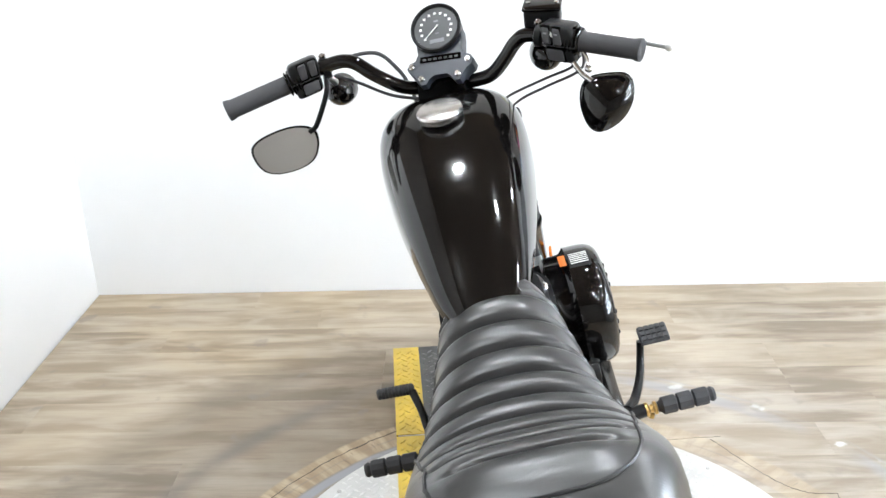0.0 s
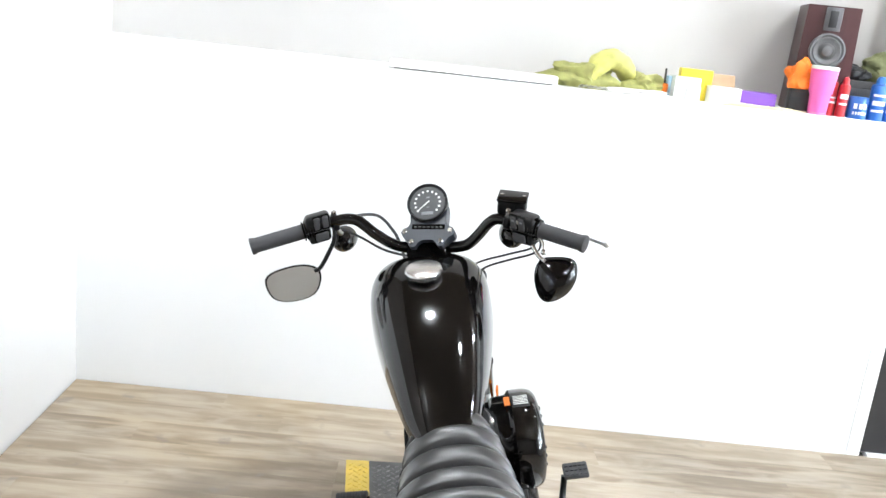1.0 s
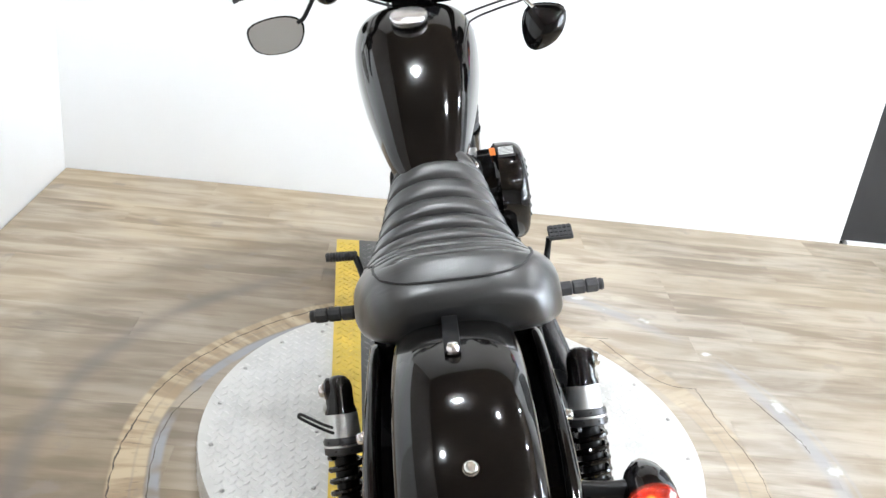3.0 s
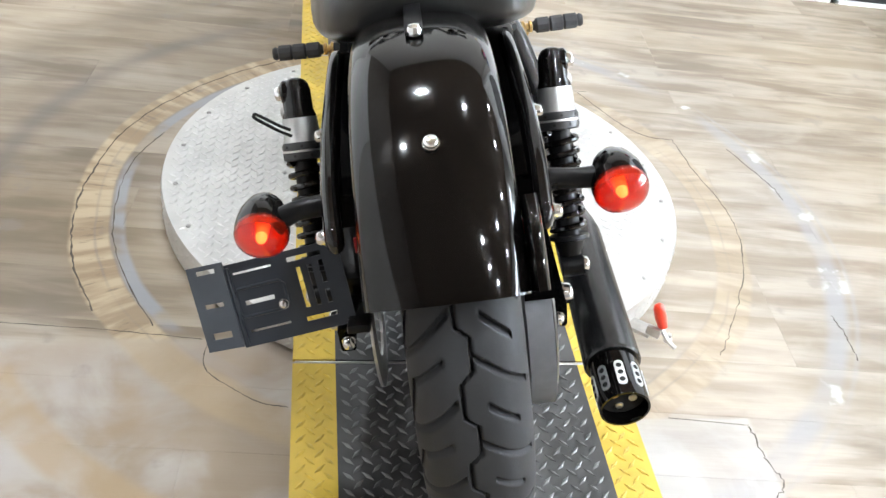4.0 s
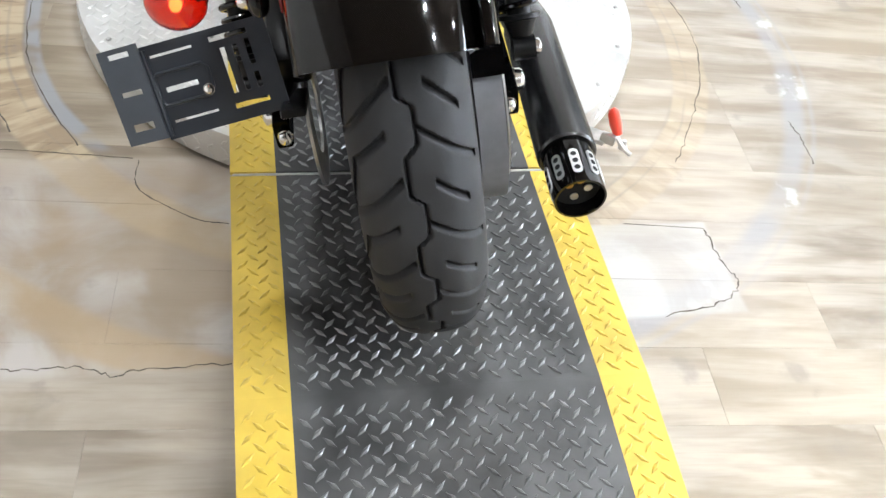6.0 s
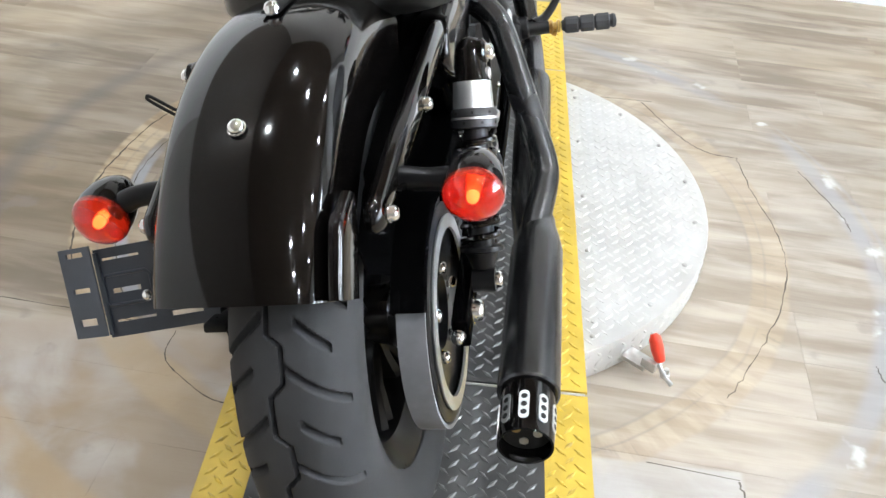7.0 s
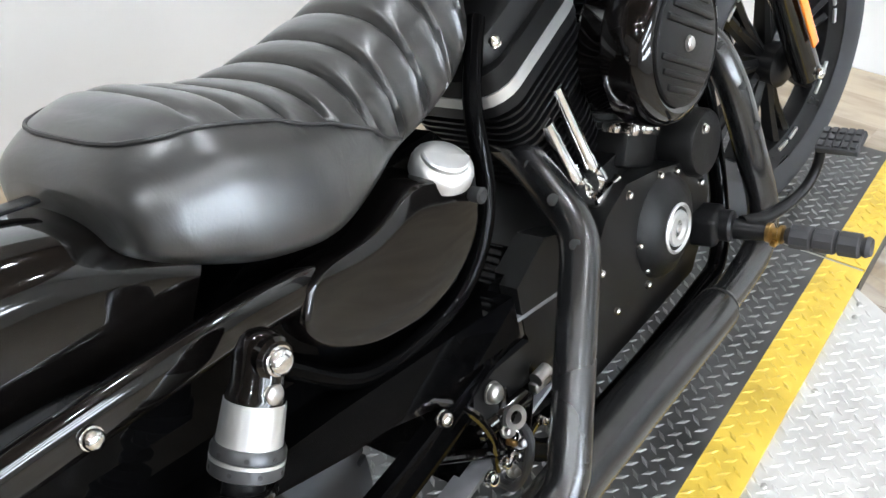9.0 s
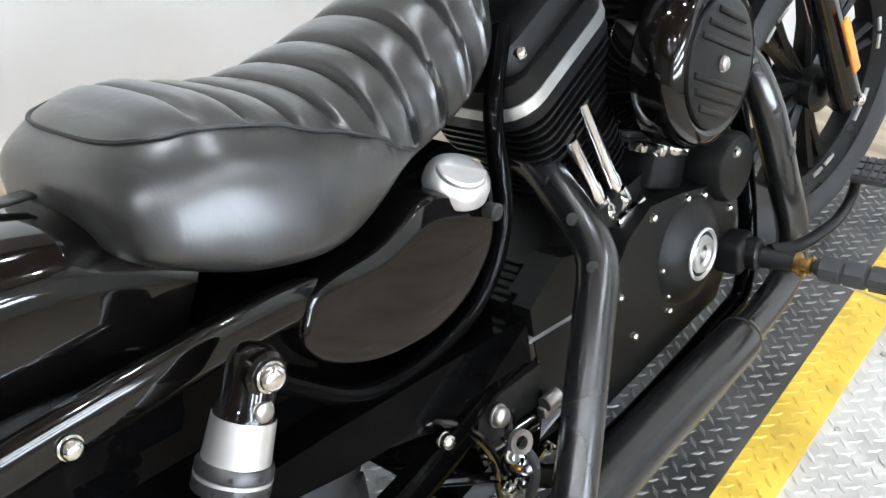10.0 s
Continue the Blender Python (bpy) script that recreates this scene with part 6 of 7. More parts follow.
box(bm, (0, 0, 0.045), (0.075, 0.06, 0.09), None, 0.004)
single("small_case", bm, M_BLACKP, on_ledge(2.715, 0.10, -10), "small black plastic case beside the loudspeaker", "case")
single("orange_cloth", crumple(0.115, 0.075, 0.115, 3.1), M_ORANGEC, on_ledge(2.708, 0.095) @ Matrix.Translation((0, 0, 0.086)), "crumpled orange cloth lying on a black case", "cloth")


def can(s, v, r, h, body, cap_mat, label, bars):
    c = thing("spray_can", on_ledge(s, v), label, "spray can", "spray cans")
    bm = bmesh.new()
    lathe(bm, (0, 0, 0), (0, 0, 1), [(0, r * 0.96), (0.004, r), (h * 0.76, r), (h * 0.80, r * 0.92), (h * 0.83, r * 0.6)], 28)
    part("can_body", bm, body, c)
    bm = bmesh.new()
    lathe(bm, (0, 0, h * 0.82), (0, 0, 1), [(0, r * 0.62), (h * 0.10, r * 0.60), (h * 0.17, r * 0.35), (h * 0.18, 0.002)], 20)
    part("can_cap", bm, cap_mat, c)
    for z, hh in bars:
        bm = bmesh.new()
        loops = [[V((math.cos(a) * (r + 0.0006), math.sin(a) * (r + 0.0006), h * zz)) for zz in (z, z + hh)] for a in np.linspace(radians(215), radians(310), 10)]
        vs = [[bm.verts.new(q) for q in lp] for lp in loops]
        for a, b in zip(vs, vs[1:]):
            bm.faces.new((a[0], b[0], b[1], a[1]))
        part("print_bar", bm, M_WHITE, c)


can(2.832, 0.075, 0.018, 0.155, M_REDCAN, M_BLACKP, "slim dark red spray can on the ledge", ((0.3, 0.05), (0.42, 0.04)))
can(2.868, 0.055, 0.020, 0.150, M_REDCAN, M_REDCAN, "red spray can with white print on the ledge", ((0.45, 0.12), (0.3, 0.05)))
can(2.998, 0.05, 0.030, 0.165, M_BLUECAN, M_BLUECAN, "tall blue spray can on the ledge", ((0.35, 0.1), (0.2, 0.05), (0.55, 0.05)))
can(3.06, 0.06, 0.028, 0.15, M_BLUECAN, M_CLEAR, "blue spray can with a pale cap on the ledge", ((0.35, 0.12), (0.22, 0.06)))
tub = thing("round_tub", on_ledge(2.928, 0.05), "blue round tub with a white printed band on the ledge", "tub")
bm = bmesh.new()
lathe(bm, (0, 0, 0), (0, 0, 1), [(0, 0.035), (0.003, 0.0365), (0.078, 0.0365), (0.082, 0.034), (0.083, 0.002)], 32)
part("tub_body", bm, M_BLUECAN, tub)
for z0, z1, a0, a1 in ((0.038, 0.058, 222, 312), (0.016, 0.028, 222, 312)):
    for k in range(3 if z0 > 0.03 else 6):
        n = 3 if z0 > 0.03 else 6
        b0, b1 = a0 + (a1 - a0) * k / n + 2, a0 + (a1 - a0) * (k + 0.75) / n
        bm = bmesh.new()
        loops = [[V((math.cos(a) * 0.0371, math.sin(a) * 0.0371, zz)) for zz in (z0, z1)] for a in np.linspace(radians(b0), radians(b1), 5)]
        vs = [[bm.verts.new(q) for q in lp] for lp in loops]
        for a, b in zip(vs, vs[1:]):
            bm.faces.new((a[0], b[0], b[1], a[1]))
        part("print_bar", bm, M_WHITE, tub)
# dark equipment behind the cans
rad = thing("stereo_unit", on_ledge(3.0, 0.22), "black stereo unit with a grey front behind the cans", "stereo")
bm = bmesh.new()
box(bm, (0, 0, 0.07), (0.26, 0.16, 0.14), None, 0.006)
part("case", bm, M_BLACKP, rad)
bm = bmesh.new()
box(bm, (0, -0.082, 0.085), (0.22, 0.006, 0.05), None, 0.003)
part("front_panel", bm, M_CONE, rad)
single("headset", crumple(0.12, 0.09, 0.06, 8.4), M_BLACKP, on_ledge(2.95, 0.20) @ Matrix.Translation((0, 0, 0.14)), "black headset lying on the stereo unit", "headset")
single("olive_bag", crumple(0.20, 0.12, 0.12, 5.7), M_OLIVE, on_ledge(3.08, 0.22) @ Matrix.Translation((0, 0, 0.14)), "olive cloth bag lying on the stereo unit", "bag")
# gloves and cloths
def folded_glove(seed):
    """A glove bent over into an arch, with creases."""
    bm = bmesh.new()
    tube(bm, [(-0.085, 0, 0.022), (-0.070, 0.005, 0.070), (-0.025, 0.0, 0.112), (0.030, -0.005, 0.100), (0.065, 0.0, 0.060), (0.092, 0.006, 0.024)], [0.020, 0.034, 0.040, 0.038, 0.030, 0.020], 24, 10)
    for v in bm.verts:
        k = noise.noise(v.co * 30 + V((seed, 0, 0))) * 0.010 + noise.noise(v.co * 75 + V((0, seed, 0))) * 0.004
        v.co += V((k, v.co.y * 0.7, abs(k)))
        v.co.z = max(v.co.z, 0.001)
    return bm


single("work_glove", folded_glove(1.3), M_GLOVE, on_ledge(1.995, 0.13, 14), "pale yellow leather work glove lying folded", "glove")
bm = bmesh.new()
for k in range(9):
    a = k * 0.7
    tube(bm, [(-0.07 + k * 0.017, -0.01, 0.006 + 0.004 * (k % 2)), (-0.055 + k * 0.017, 0.008 * math.cos(a), 0.012), (-0.046 + k * 0.017, 0.012, 0.006)], 0.0042, 8, 4)
single("chain", bm, M_STEEL, on_ledge(1.93, 0.045, 3), "short steel chain lying on the ledge edge", "chain")
single("work_glove", crumple(0.27, 0.12, 0.105, 2.2), M_GLOVE2, on_ledge(1.87, 0.13, -8), "olive leather work glove lying flat", "glove")
single("work_glove", crumple(0.17, 0.12, 0.085, 4.9), M_GLOVE2, on_ledge(2.125, 0.12, 12), "crumpled olive glove beside the yellow one", "glove")
single("rag", crumple(0.26, 0.10, 0.022, 6.6), M_CARD, on_ledge(2.10, 0.045), "thin white paper rag on the ledge edge", "rag")
pen = thing("marker_pen", on_ledge(2.195, 0.08), "marker pen with an orange cap standing up", "pen")
bm = bmesh.new()
lathe(bm, (0, 0, 0), (0.02, 0, 1), [(0, 0.009), (0.035, 0.011), (0.05, 0.010), (0.052, 0.005)], 14)
part("cap", bm, M_ORANGEC, pen)
bm = bmesh.new()
lathe(bm, (-0.004, 0, 0.05), (-0.03, 0, 1), [(0, 0.004), (0.055, 0.004), (0.058, 0.002)], 10)
part("barrel", bm, M_BLACKP, pen)
# boxes
def carton(name, s, v, turn, size, material, label, flap=None):
    b = thing(name, on_ledge(s, v, turn), label, "box", "boxes on the ledge")
    bm = bmesh.new()
    box(bm, (0, 0, size[2] / 2), size, None, 0.002)
    part("box_body", bm, material, b, smooth=False)
    if flap:
        bm = bmesh.new()
        box(bm, (0, size[1] * 0.45, size[2] + 0.022), (size[0] * 0.95, 0.003, 0.046), rot(-18, 0, 0), 0.0008)
        part("flap", bm, flap, b, "open brown flap", smooth=False)
    return b


carton("carton", 2.268, 0.075, 3, (0.10, 0.07, 0.085), M_CLEAR, "pale plastic box with white and yellow print")
carton("carton", 2.315, 0.12, -4, (0.12, 0.06, 0.115), M_YELLOWP, "yellow carton standing upright behind a pale box")
carton("note_block", 2.292, 0.034, 2, (0.055, 0.008, 0.052), M_CARD, "white card leaning on the pale box")
carton("carton", 2.222, 0.11, 0, (0.035, 0.05, 0.08), M_LTBLUE, "pale blue printed carton")
carton("carton", 2.415, 0.07, 4, (0.115, 0.08, 0.062), M_CARD, "white carton with an open brown flap", M_BROWN)
carton("carton", 2.545, 0.12, 3, (0.16, 0.09, 0.055), M_PURPLE, "flat purple carton on the ledge")
single("envelope", crumple(0.36, 0.10, 0.012, 9.3), M_PAPER, on_ledge(2.55, 0.045), "cream paper envelopes lying on the ledge edge", "paper")
board = thing("board", on_ledge(1.462, 0.06), "white painted board lying on the ledge", "board")
bm = bmesh.new()
box(bm, (0, 0, 0.0195), (0.63, 0.10, 0.028), None, 0.0015)
part("plank", bm, M_TRIM, board)
# black strip draws the shadow line of the gap below the plank
bm = bmesh.new()
box(bm, (0, 0.012, 0.003), (0.60, 0.06, 0.0052))
part("batten", bm, M_DARK, board, "dark strip standing in for the shaded gap under the board")

# ---- floor planks, cracks and wear ----
def floor_material():
    m = bpy.data.materials.new("vinyl_planks")
    m.use_nodes = True
    nt = m.node_tree
    N, L = nt.nodes.new, nt.links.new
    b = nt.nodes["Principled BSDF"]

    def math_n(op, a, c=None, d=None, clamp=False):
        n = N("ShaderNodeMath")
        n.operation, n.use_clamp = op, clamp
        for i, v in enumerate((a, c, d)):
            if v is None:
                continue
            if isinstance(v, (int, float)):
                n.inputs[i].default_value = v
            else:
                L(v, n.inputs[i])
        return n.outputs[0]

    def noise(vec, scale, detail=5, dist=0.0):
        n = N("ShaderNodeTexNoise")
        n.inputs["Scale"].default_value, n.inputs["Detail"].default_value, n.inputs["Distortion"].default_value = scale, detail, dist
        L(vec, n.inputs["Vector"])
        return n.outputs[0]

    def ramp(x, lo, hi):
        n = N("ShaderNodeMapRange")
        n.interpolation_type = "SMOOTHSTEP"
        n.inputs[1].default_value, n.inputs[2].default_value = lo, hi
        L(x, n.inputs[0])
        return n.outputs[0]

    def band(x, a, c, soft=0.008):
        return math_n("MULTIPLY", ramp(x, a - soft, a + soft), math_n("SUBTRACT", 1.0, ramp(x, c - soft, c + soft)))

    def mixc(fac, ca, cb, mode="MIX"):
        n = N("ShaderNodeMix")
        n.data_type, n.blend_type = "RGBA", mode
        for sock, v in ((n.inputs[0], fac), (n.inputs[6], ca), (n.inputs[7], cb)):
            if isinstance(v, tuple):
                sock.default_value = (*v, 1)
            elif isinstance(v, (int, float)):
                sock.default_value = v
            else:
                L(v, sock)
        return n.outputs[2]

    geo, info, tc = N("ShaderNodeNewGeometry"), N("ShaderNodeObjectInfo"), N("ShaderNodeTexCoord")
    pos = geo.outputs["Position"]
    rnd = info.outputs["Random"]
    off = N("ShaderNodeCombineXYZ")
    L(math_n("MULTIPLY", rnd, 37.0), off.inputs[0])
    L(math_n("MULTIPLY", rnd, 91.0), off.inputs[2])
    mp = N("ShaderNodeMapping")
    mp.inputs["Rotation"].default_value = (0, 0, radians(4.63))
    L(pos, mp.inputs[0])
    add = N("ShaderNodeVectorMath")
    L(mp.outputs[0], add.inputs[0])
    L(off.outputs[0], add.inputs[1])
    st = N("ShaderNodeVectorMath")
    st.operation = "MULTIPLY"
    st.inputs[1].default_value = (1.0, 6.2, 1)
    L(add.outputs[0], st.inputs[0])
    st2 = N("ShaderNodeVectorMath")
    st2.operation = "MULTIPLY"
    st2.inputs[1].default_value = (2.6, 60.0, 1)
    L(add.outputs[0], st2.inputs[0])
    streak = noise(st.outputs[0], 3.0, 7, 0.35)
    grain = noise(st2.outputs[0], 3.0, 6, 0.3)
    blotch = noise(pos, 2.2, 5)
    fine = noise(pos, 60.0, 3)
    wood = mixc(ramp(streak, 0.34, 0.66), (0.250, 0.203, 0.152), (0.450, 0.388, 0.312))
    wide = N("ShaderNodeVectorMath")
    wide.operation = "MULTIPLY"
    wide.inputs[1].default_value = (0.9, 2.6, 1)
    L(add.outputs[0], wide.inputs[0])
    cloud = noise(wide.outputs[0], 3.2, 4, 0.8)
    wood = mixc(math_n("MULTIPLY", ramp(cloud, 0.50, 0.68), 0.55), wood, (0.465, 0.412, 0.342))
    wood = mixc(math_n("MULTIPLY", math_n("SUBTRACT", 1.0, ramp(cloud, 0.32, 0.48)), 0.50), wood, (0.235, 0.190, 0.138))
    wood = mixc(math_n("MULTIPLY", ramp(grain, 0.45, 0.75), 0.22), wood, (0.20, 0.165, 0.125))
    wood = mixc(math_n("MULTIPLY", ramp(rnd, 0.0, 1.0), 0.34), wood, (0.46, 0.385, 0.287))
    wood = mixc(math_n("MULTIPLY", ramp(blotch, 0.54, 0.75), 0.35), wood, (0.47, 0.43, 0.375))
    # distance from the turntable's centre
    sep = N("ShaderNodeSeparateXYZ")
    L(pos, sep.inputs[0])
    px, py = sep.outputs[0], sep.outputs[1]
    rad = math_n("SQRT", math_n("ADD", math_n("POWER", math_n("SUBTRACT", px, FLOOR_C[0]), 2.0), math_n("POWER", math_n("SUBTRACT", py, FLOOR_C[1]), 2.0)))
    wob = math_n("MULTIPLY", math_n("SUBTRACT", noise(pos, 3.0, 3), 0.5), 0.03)
    rad = math_n("ADD", rad, wob)
    west = math_n("SUBTRACT", 1.0, ramp(px, -0.25, 0.1))
    east = math_n("SUBTRACT", 1.0, west)
    ang = math_n("ARCTAN2", math_n("SUBTRACT", py, FLOOR_C[1]), math_n("SUBTRACT", px, FLOOR_C[0]))
    # the less worn boards away from the turntable keep a stronger tan
    wood = mixc(math_n("MULTIPLY", ramp(rad, 0.95, 1.5), 0.75), wood, (1.0, 0.955, 0.86), "MULTIPLY")
    # grimy stretch round the west of the turntable
    grime = math_n("MULTIPLY", math_n("MULTIPLY", band(rad, 0.66, 1.32, 0.09), west), math_n("ADD", 0.45, math_n("MULTIPLY", ramp(noise(pos, 1.9, 5, 0.6), 0.36, 0.64), 0.55)))
    wood = mixc(math_n("MULTIPLY", grime, ramp(py, 0.1, 0.35)), wood, (0.60, 0.56, 0.50), "MULTIPLY")
    # eastern boards darkened in colour to hold down the light from that side
    east_dim = math_n("MULTIPLY", ramp(px, 0.55, 1.0), math_n("ADD", 0.55, math_n("MULTIPLY", ramp(noise(pos, 1.6, 4), 0.35, 0.65), 0.45)))
    wood = mixc(east_dim, wood, (0.76, 0.76, 0.77), "MULTIPLY")
    amber = math_n("MULTIPLY", math_n("MULTIPLY", ramp(noise(pos, 1.35, 4, 0.5), 0.48, 0.62), 0.5), west)
    wood = mixc(amber, wood, (0.97, 0.90, 0.76), "MULTIPLY")
    av = N("ShaderNodeCombineXYZ")
    L(math_n("MULTIPLY", ang, 14.0), av.inputs[0])
    L(math_n("MULTIPLY", rad, 3.0), av.inputs[1])
    cross = noise(av.outputs[0], 1.6, 5)
    saw = noise(av.outputs[0], 4.5, 3)
    ring_c = mixc(ramp(cross, 0.4, 0.62), (0.34, 0.245, 0.148), (0.53, 0.415, 0.265))
    ring_c = mixc(math_n("MULTIPLY", ramp(saw, 0.60, 0.68), 0.6), ring_c, (0.19, 0.145, 0.095))
    wood = mixc(math_n("MULTIPLY", band(rad, 0.730, 0.812, 0.006), math_n("ADD", math_n("MULTIPLY", west, 0.52), 0.36)), wood, ring_c)
    glue = math_n("MULTIPLY", band(rad, 0.698, 0.728, 0.006), math_n("MULTIPLY", ramp(noise(pos, 5.0, 3), 0.38, 0.52), west))
    wood = mixc(math_n("MULTIPLY", glue, 0.9), wood, (0.31, 0.315, 0.33))
    broken = ramp(noise(pos, 3.0, 4), 0.28, 0.55)
    outer_w = math_n("MULTIPLY", band(rad, 0.985, 1.040, 0.030), math_n("MULTIPLY", broken, math_n("MULTIPLY", west, ramp(py, 0.2, 0.5))))
    wood = mixc(math_n("MULTIPLY", outer_w, 0.66), wood, (0.150, 0.130, 0.112))
    outer_e = math_n("MULTIPLY", math_n("ADD", band(rad, 0.985, 1.030, 0.014), math_n("MULTIPLY", band(rad, 1.045, 1.056, 0.006), 0.5)), math_n("MULTIPLY", broken, east))
    wood = mixc(math_n("MULTIPLY", outer_e, 0.68), wood, (0.29, 0.288, 0.295))
    blob = math_n("MULTIPLY", band(rad, 0.985, 1.045, 0.01), math_n("MULTIPLY", ramp(noise(pos, 7.0, 4), 0.58, 0.64), ramp(px, 0.2, 0.6)))
    wood = mixc(math_n("MULTIPLY", blob, 0.8), wood, (0.56, 0.55, 0.53))
    drag = math_n("MULTIPLY", band(rad, 1.20, 1.30, 0.04), math_n("MULTIPLY", ramp(noise(pos, 2.5, 5), 0.35, 0.65), west))
    wood = mixc(math_n("MULTIPLY", drag, 0.50), wood, (0.17, 0.145, 0.115))
    inner = math_n("MULTIPLY", math_n("ADD", band(rad, 0.726, 0.732, 0.004), band(rad, 0.758, 0.763, 0.003)), math_n("MULTIPLY", ramp(noise(pos, 4.0, 3), 0.3, 0.6), 0.45))
    wood = mixc(inner, wood, (0.22, 0.195, 0.17))
    # bare, patched areas beside the ramp
    smear = noise(pos, 3.4, 6, 1.2)
    patch = mixc(ramp(smear, 0.36, 0.60), (0.335, 0.255, 0.175), (0.475, 0.435, 0.39))
    patch = mixc(math_n("MULTIPLY", ramp(blotch, 0.45, 0.6), 0.55), patch, (0.49, 0.46, 0.425))
    patch = mixc(math_n("MULTIPLY", ramp(noise(pos, 1.7, 4, 0.8), 0.52, 0.66), 0.6), patch, (0.37, 0.26, 0.155))
    bare_w = math_n("MULTIPLY", band(py, -0.335, 0.14, 0.012), math_n("MULTIPLY", math_n("SUBTRACT", 1.0, ramp(px, -0.28, -0.2)), math_n("SUBTRACT", 1.0, ramp(rad, 1.15, 1.35))))
    wood = mixc(math_n("MULTIPLY", bare_w, 0.85), wood, patch)
    tan_arc = math_n("MULTIPLY", band(rad, 1.0, 1.075, 0.012), math_n("MULTIPLY", bare_w, ramp(noise(pos, 4.0, 4), 0.34, 0.52)))
    wood = mixc(math_n("MULTIPLY", tan_arc, 0.7), wood, (0.42, 0.30, 0.17))
    ring_sw = math_n("MULTIPLY", math_n("MULTIPLY", band(rad, 0.735, 0.815, 0.012), bare_w), 0.65)
    wood = mixc(ring_sw, wood, (0.43, 0.32, 0.19))
    bare_e = math_n("MULTIPLY", band(py, -0.285, -0.062, 0.006), band(px, 0.2, 0.585, 0.006))
    wood = mixc(math_n("MULTIPLY", bare_e, 0.66), wood, mixc(ramp(smear, 0.40, 0.66), (0.50, 0.485, 0.455), (0.40, 0.37, 0.33)))
    scuff = math_n("MULTIPLY", ramp(noise(pos, 9.0, 8), 0.62, 0.72), 0.5)
    wood = mixc(scuff, wood, (0.22, 0.19, 0.16))
    wood = mixc(1.0, wood, (0.95, 0.955, 0.99), "MULTIPLY")
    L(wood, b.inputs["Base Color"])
    b.inputs["Specular IOR Level"].default_value = 0.36
    rough = math_n("ADD", 0.44, math_n("MULTIPLY", blotch, 0.22))
    L(rough, b.inputs["Roughness"])
    bp = N("ShaderNodeBump")
    bp.inputs["Strength"].default_value, bp.inputs["Distance"].default_value = 0.25, 0.001
    L(math_n("ADD", grain, math_n("MULTIPLY", fine, 0.4)), bp.inputs["Height"])
    L(bp.outputs[0], b.inputs["Normal"])
    return m


M_FLOOR = floor_material()
M_CRACK = mat("crack_dirt", (0.085, 0.07, 0.055), 0.9, var=0.3, scale=30)
PW, PL = 0.152, 1.219
plank_cache = {}


def plank_mesh(length):
    key = round(length, 3)
    if key not in plank_cache:
        bm = bmesh.new()
        h, g, bv = 0.006, 0.0001, 0.00035
        x0, x1, y0, y1 = g, length - g, g, PW - g
        rings(bm, [[V((x0, y0, -h)), V((x1, y0, -h)), V((x1, y1, -h)), V((x0, y1, -h))], [V((x0, y0, -bv)), V((x1, y0, -bv)), V((x1, y1, -bv)), V((x0, y1, -bv))],
                   [V((x0 + bv, y0 + bv, 0)), V((x1 - bv, y0 + bv, 0)), V((x1 - bv, y1 - bv, 0)), V((x0 + bv, y1 - bv, 0))]])
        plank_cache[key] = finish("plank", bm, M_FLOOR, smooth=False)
    return plank_cache[key]


rng = random.Random(7)
row = 0
while row * PW < 5.0:
    start = -rng.choice((0.1, 0.35, 0.6, 0.85, 1.1))
    x = start
    while x < ROOM_W:
        a, e = max(x, 0.005), min(x + PL, ROOM_W)
        if e - a > 0.02:
            ob = new("plank", plank_mesh(e - a))
            ob.parent = floor
            ob.matrix_world = ROOM @ Matrix.Translation((a, -(row + 1) * PW - 0.005, 0))
        x += PL
    row += 1
slab("floor_rear", (0, -ROOM_D, -0.006), (ROOM_W, -row * PW - 0.006, 0), M_FLOOR, "worn wood-look vinyl floor", parent=None)


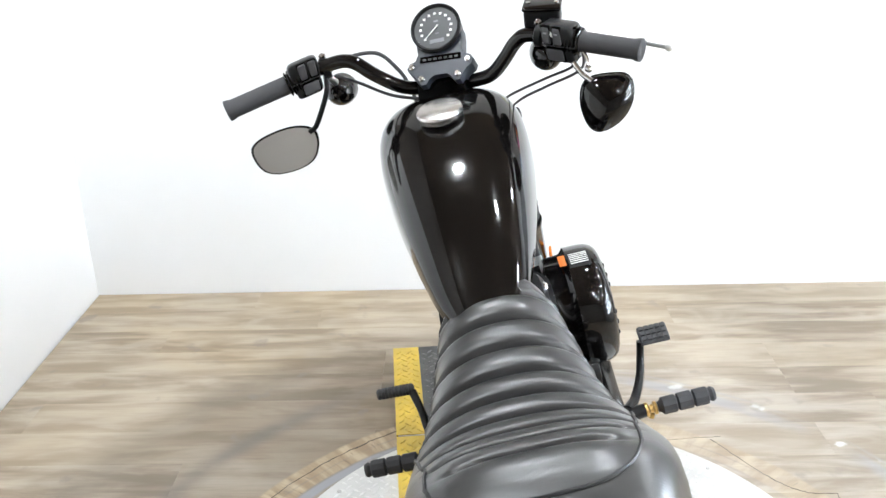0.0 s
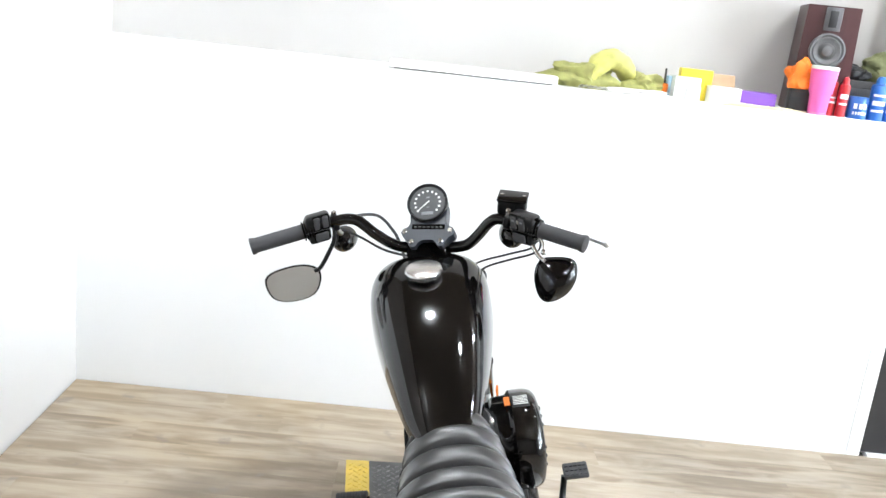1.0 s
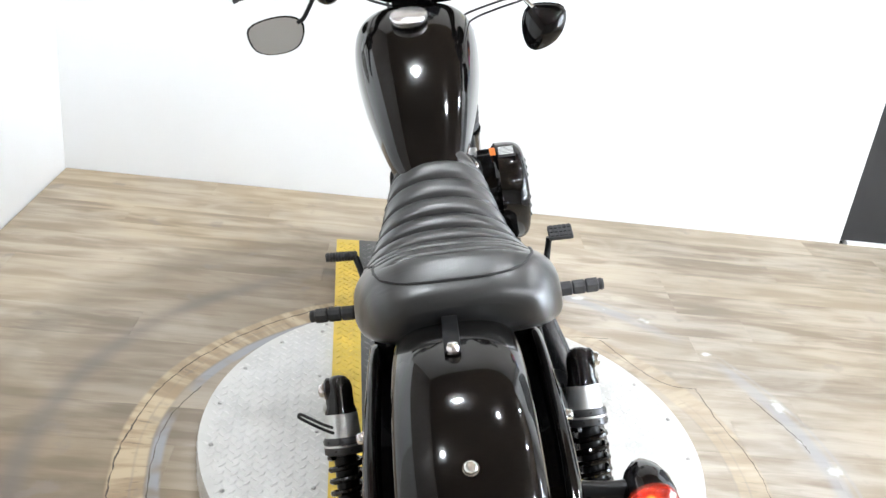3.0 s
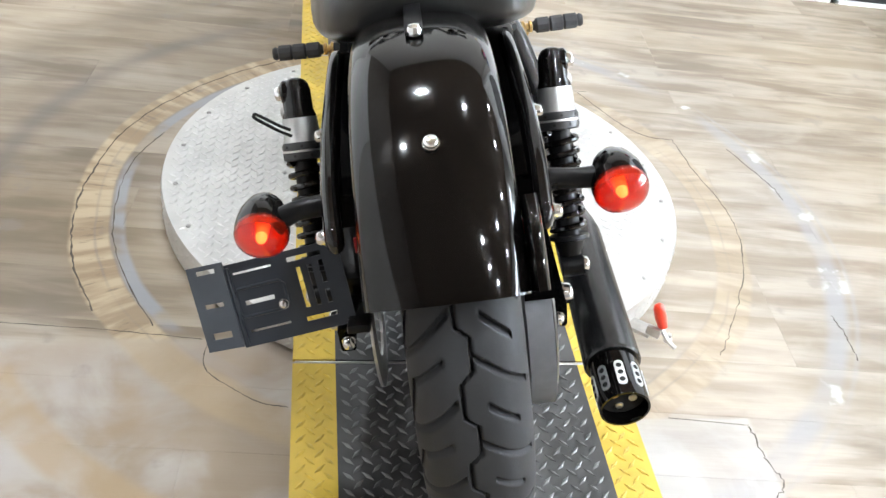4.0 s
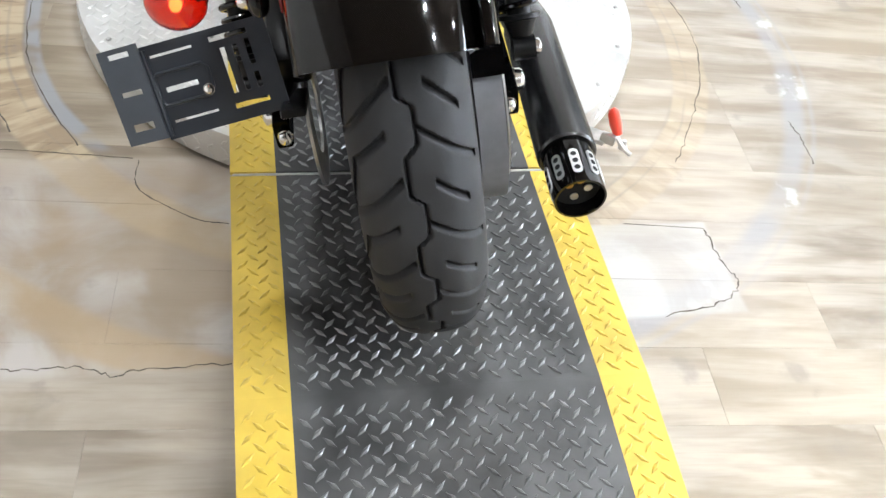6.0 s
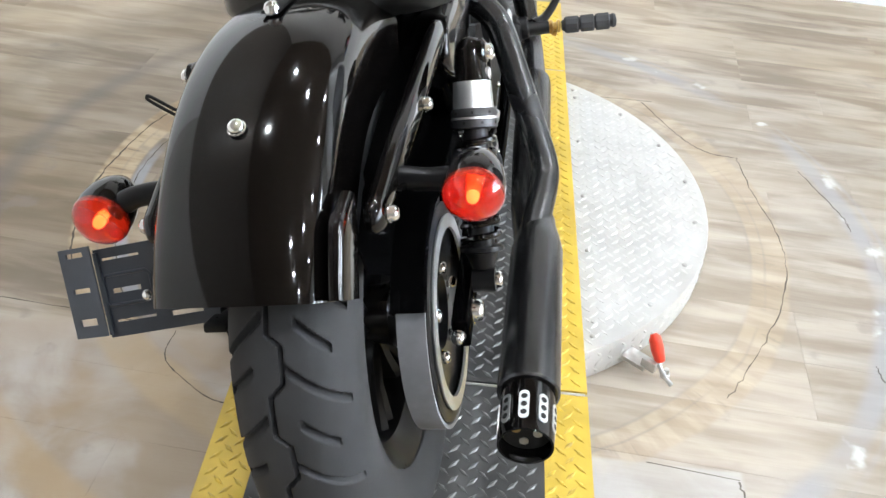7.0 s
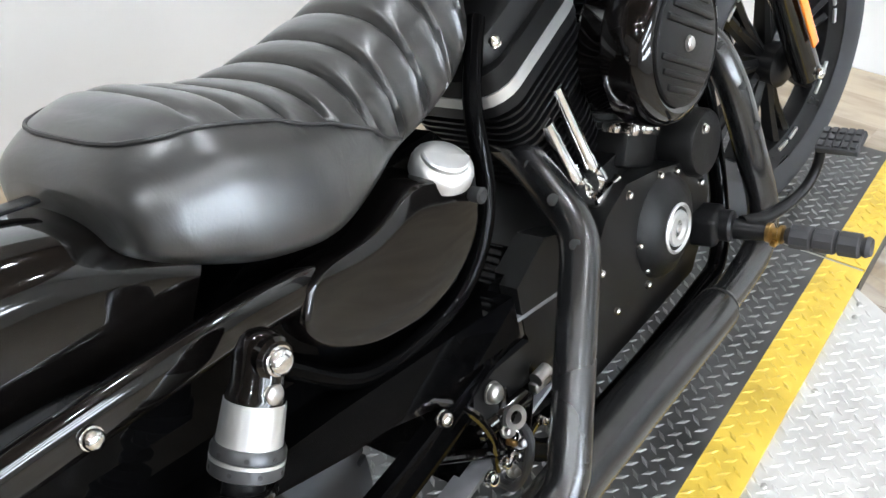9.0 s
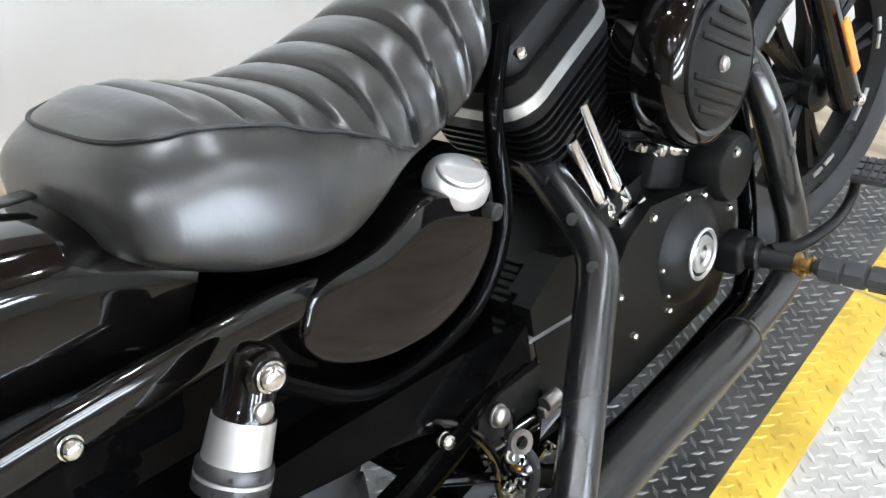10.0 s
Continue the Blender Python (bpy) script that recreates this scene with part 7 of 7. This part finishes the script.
def crack(pts, r, jitter, seed):
    rg = random.Random(seed)
    path = smooth_path([(x, y, 0.0) for x, y in pts], 10)
    path = [q + V((rg.uniform(-1, 1) * jitter, rg.uniform(-1, 1) * jitter, 0)) for q in path]
    rr = [r * rg.uniform(0.3, 1.2) for _ in path]
    bm = bmesh.new()
    loops = []
    for i, q in enumerate(path):
        d = (path[min(i + 1, len(path) - 1)] - path[max(i - 1, 0)]).normalized()
        s = V((-d.y, d.x, 0))
        loops.append([q + s * rr[i] + V((0, 0, -0.0005)), q + s * rr[i] * 0.6 + V((0, 0, 0.0006)), q - s * rr[i] * 0.6 + V((0, 0, 0.0006)), q - s * rr[i] + V((0, 0, -0.0005))])
    rings(bm, loops)
    ob = part("crack", bm, M_CRACK, floor, smooth=False)
    return ob


crack([(0.54, 1.24), (0.62, 1.08), (0.69, 1.0), (0.77, 0.985)], 0.0018, 0.002, 1)
crack([(0.765, 0.985), (0.775, 0.85), (0.80, 0.68), (0.80, 0.56), (0.76, 0.41), (0.67, 0.23), (0.59, 0.11)], 0.0018, 0.003, 2)
crack([(0.42, -0.06), (0.58, -0.08)], 0.0012, 0.001, 3)
crack([(0.58, -0.08), (0.58, -0.16), (0.592, -0.22), (0.54, -0.26), (0.43, -0.285)], 0.002, 0.004, 4)
crack([(-0.30, 1.37), (-0.39, 1.32), (-0.53, 1.21), (-0.66, 1.06), (-0.75, 0.89), (-0.79, 0.71), (-0.80, 0.59), (-0.79, 0.47), (-0.76, 0.35), (-0.70, 0.22)], 0.0026, 0.002, 5)
crack([(-0.65, 0.90), (-0.71, 0.74), (-0.71, 0.51), (-0.66, 0.34), (-0.58, 0.18)], 0.0018, 0.002, 6)
crack([(-0.47, 0.14), (-0.47, 0.07), (-0.42, 0.02), (-0.36, -0.02), (-0.31, -0.03)], 0.0015, 0.001, 7)
crack([(-0.92, -0.30), (-0.70, -0.31), (-0.60, -0.32), (-0.53, -0.32), (-0.48, -0.34), (-0.44, -0.33), (-0.31, -0.33)], 0.0013, 0.003, 8)
crack([(-0.91, 0.19), (-0.68, 0.17), (-0.48, 0.145)], 0.0014, 0.001, 9)
crack([(0.92, 0.95), (0.98, 0.77), (0.99, 0.70)], 0.002, 0.003, 10)
crack([(0.91, 0.24), (0.915, 0.18), (0.905, 0.10)], 0.0018, 0.003, 11)
crack([(0.30, 1.236), (0.45, 1.25), (0.57, 1.25)], 0.0012, 0.001, 12)
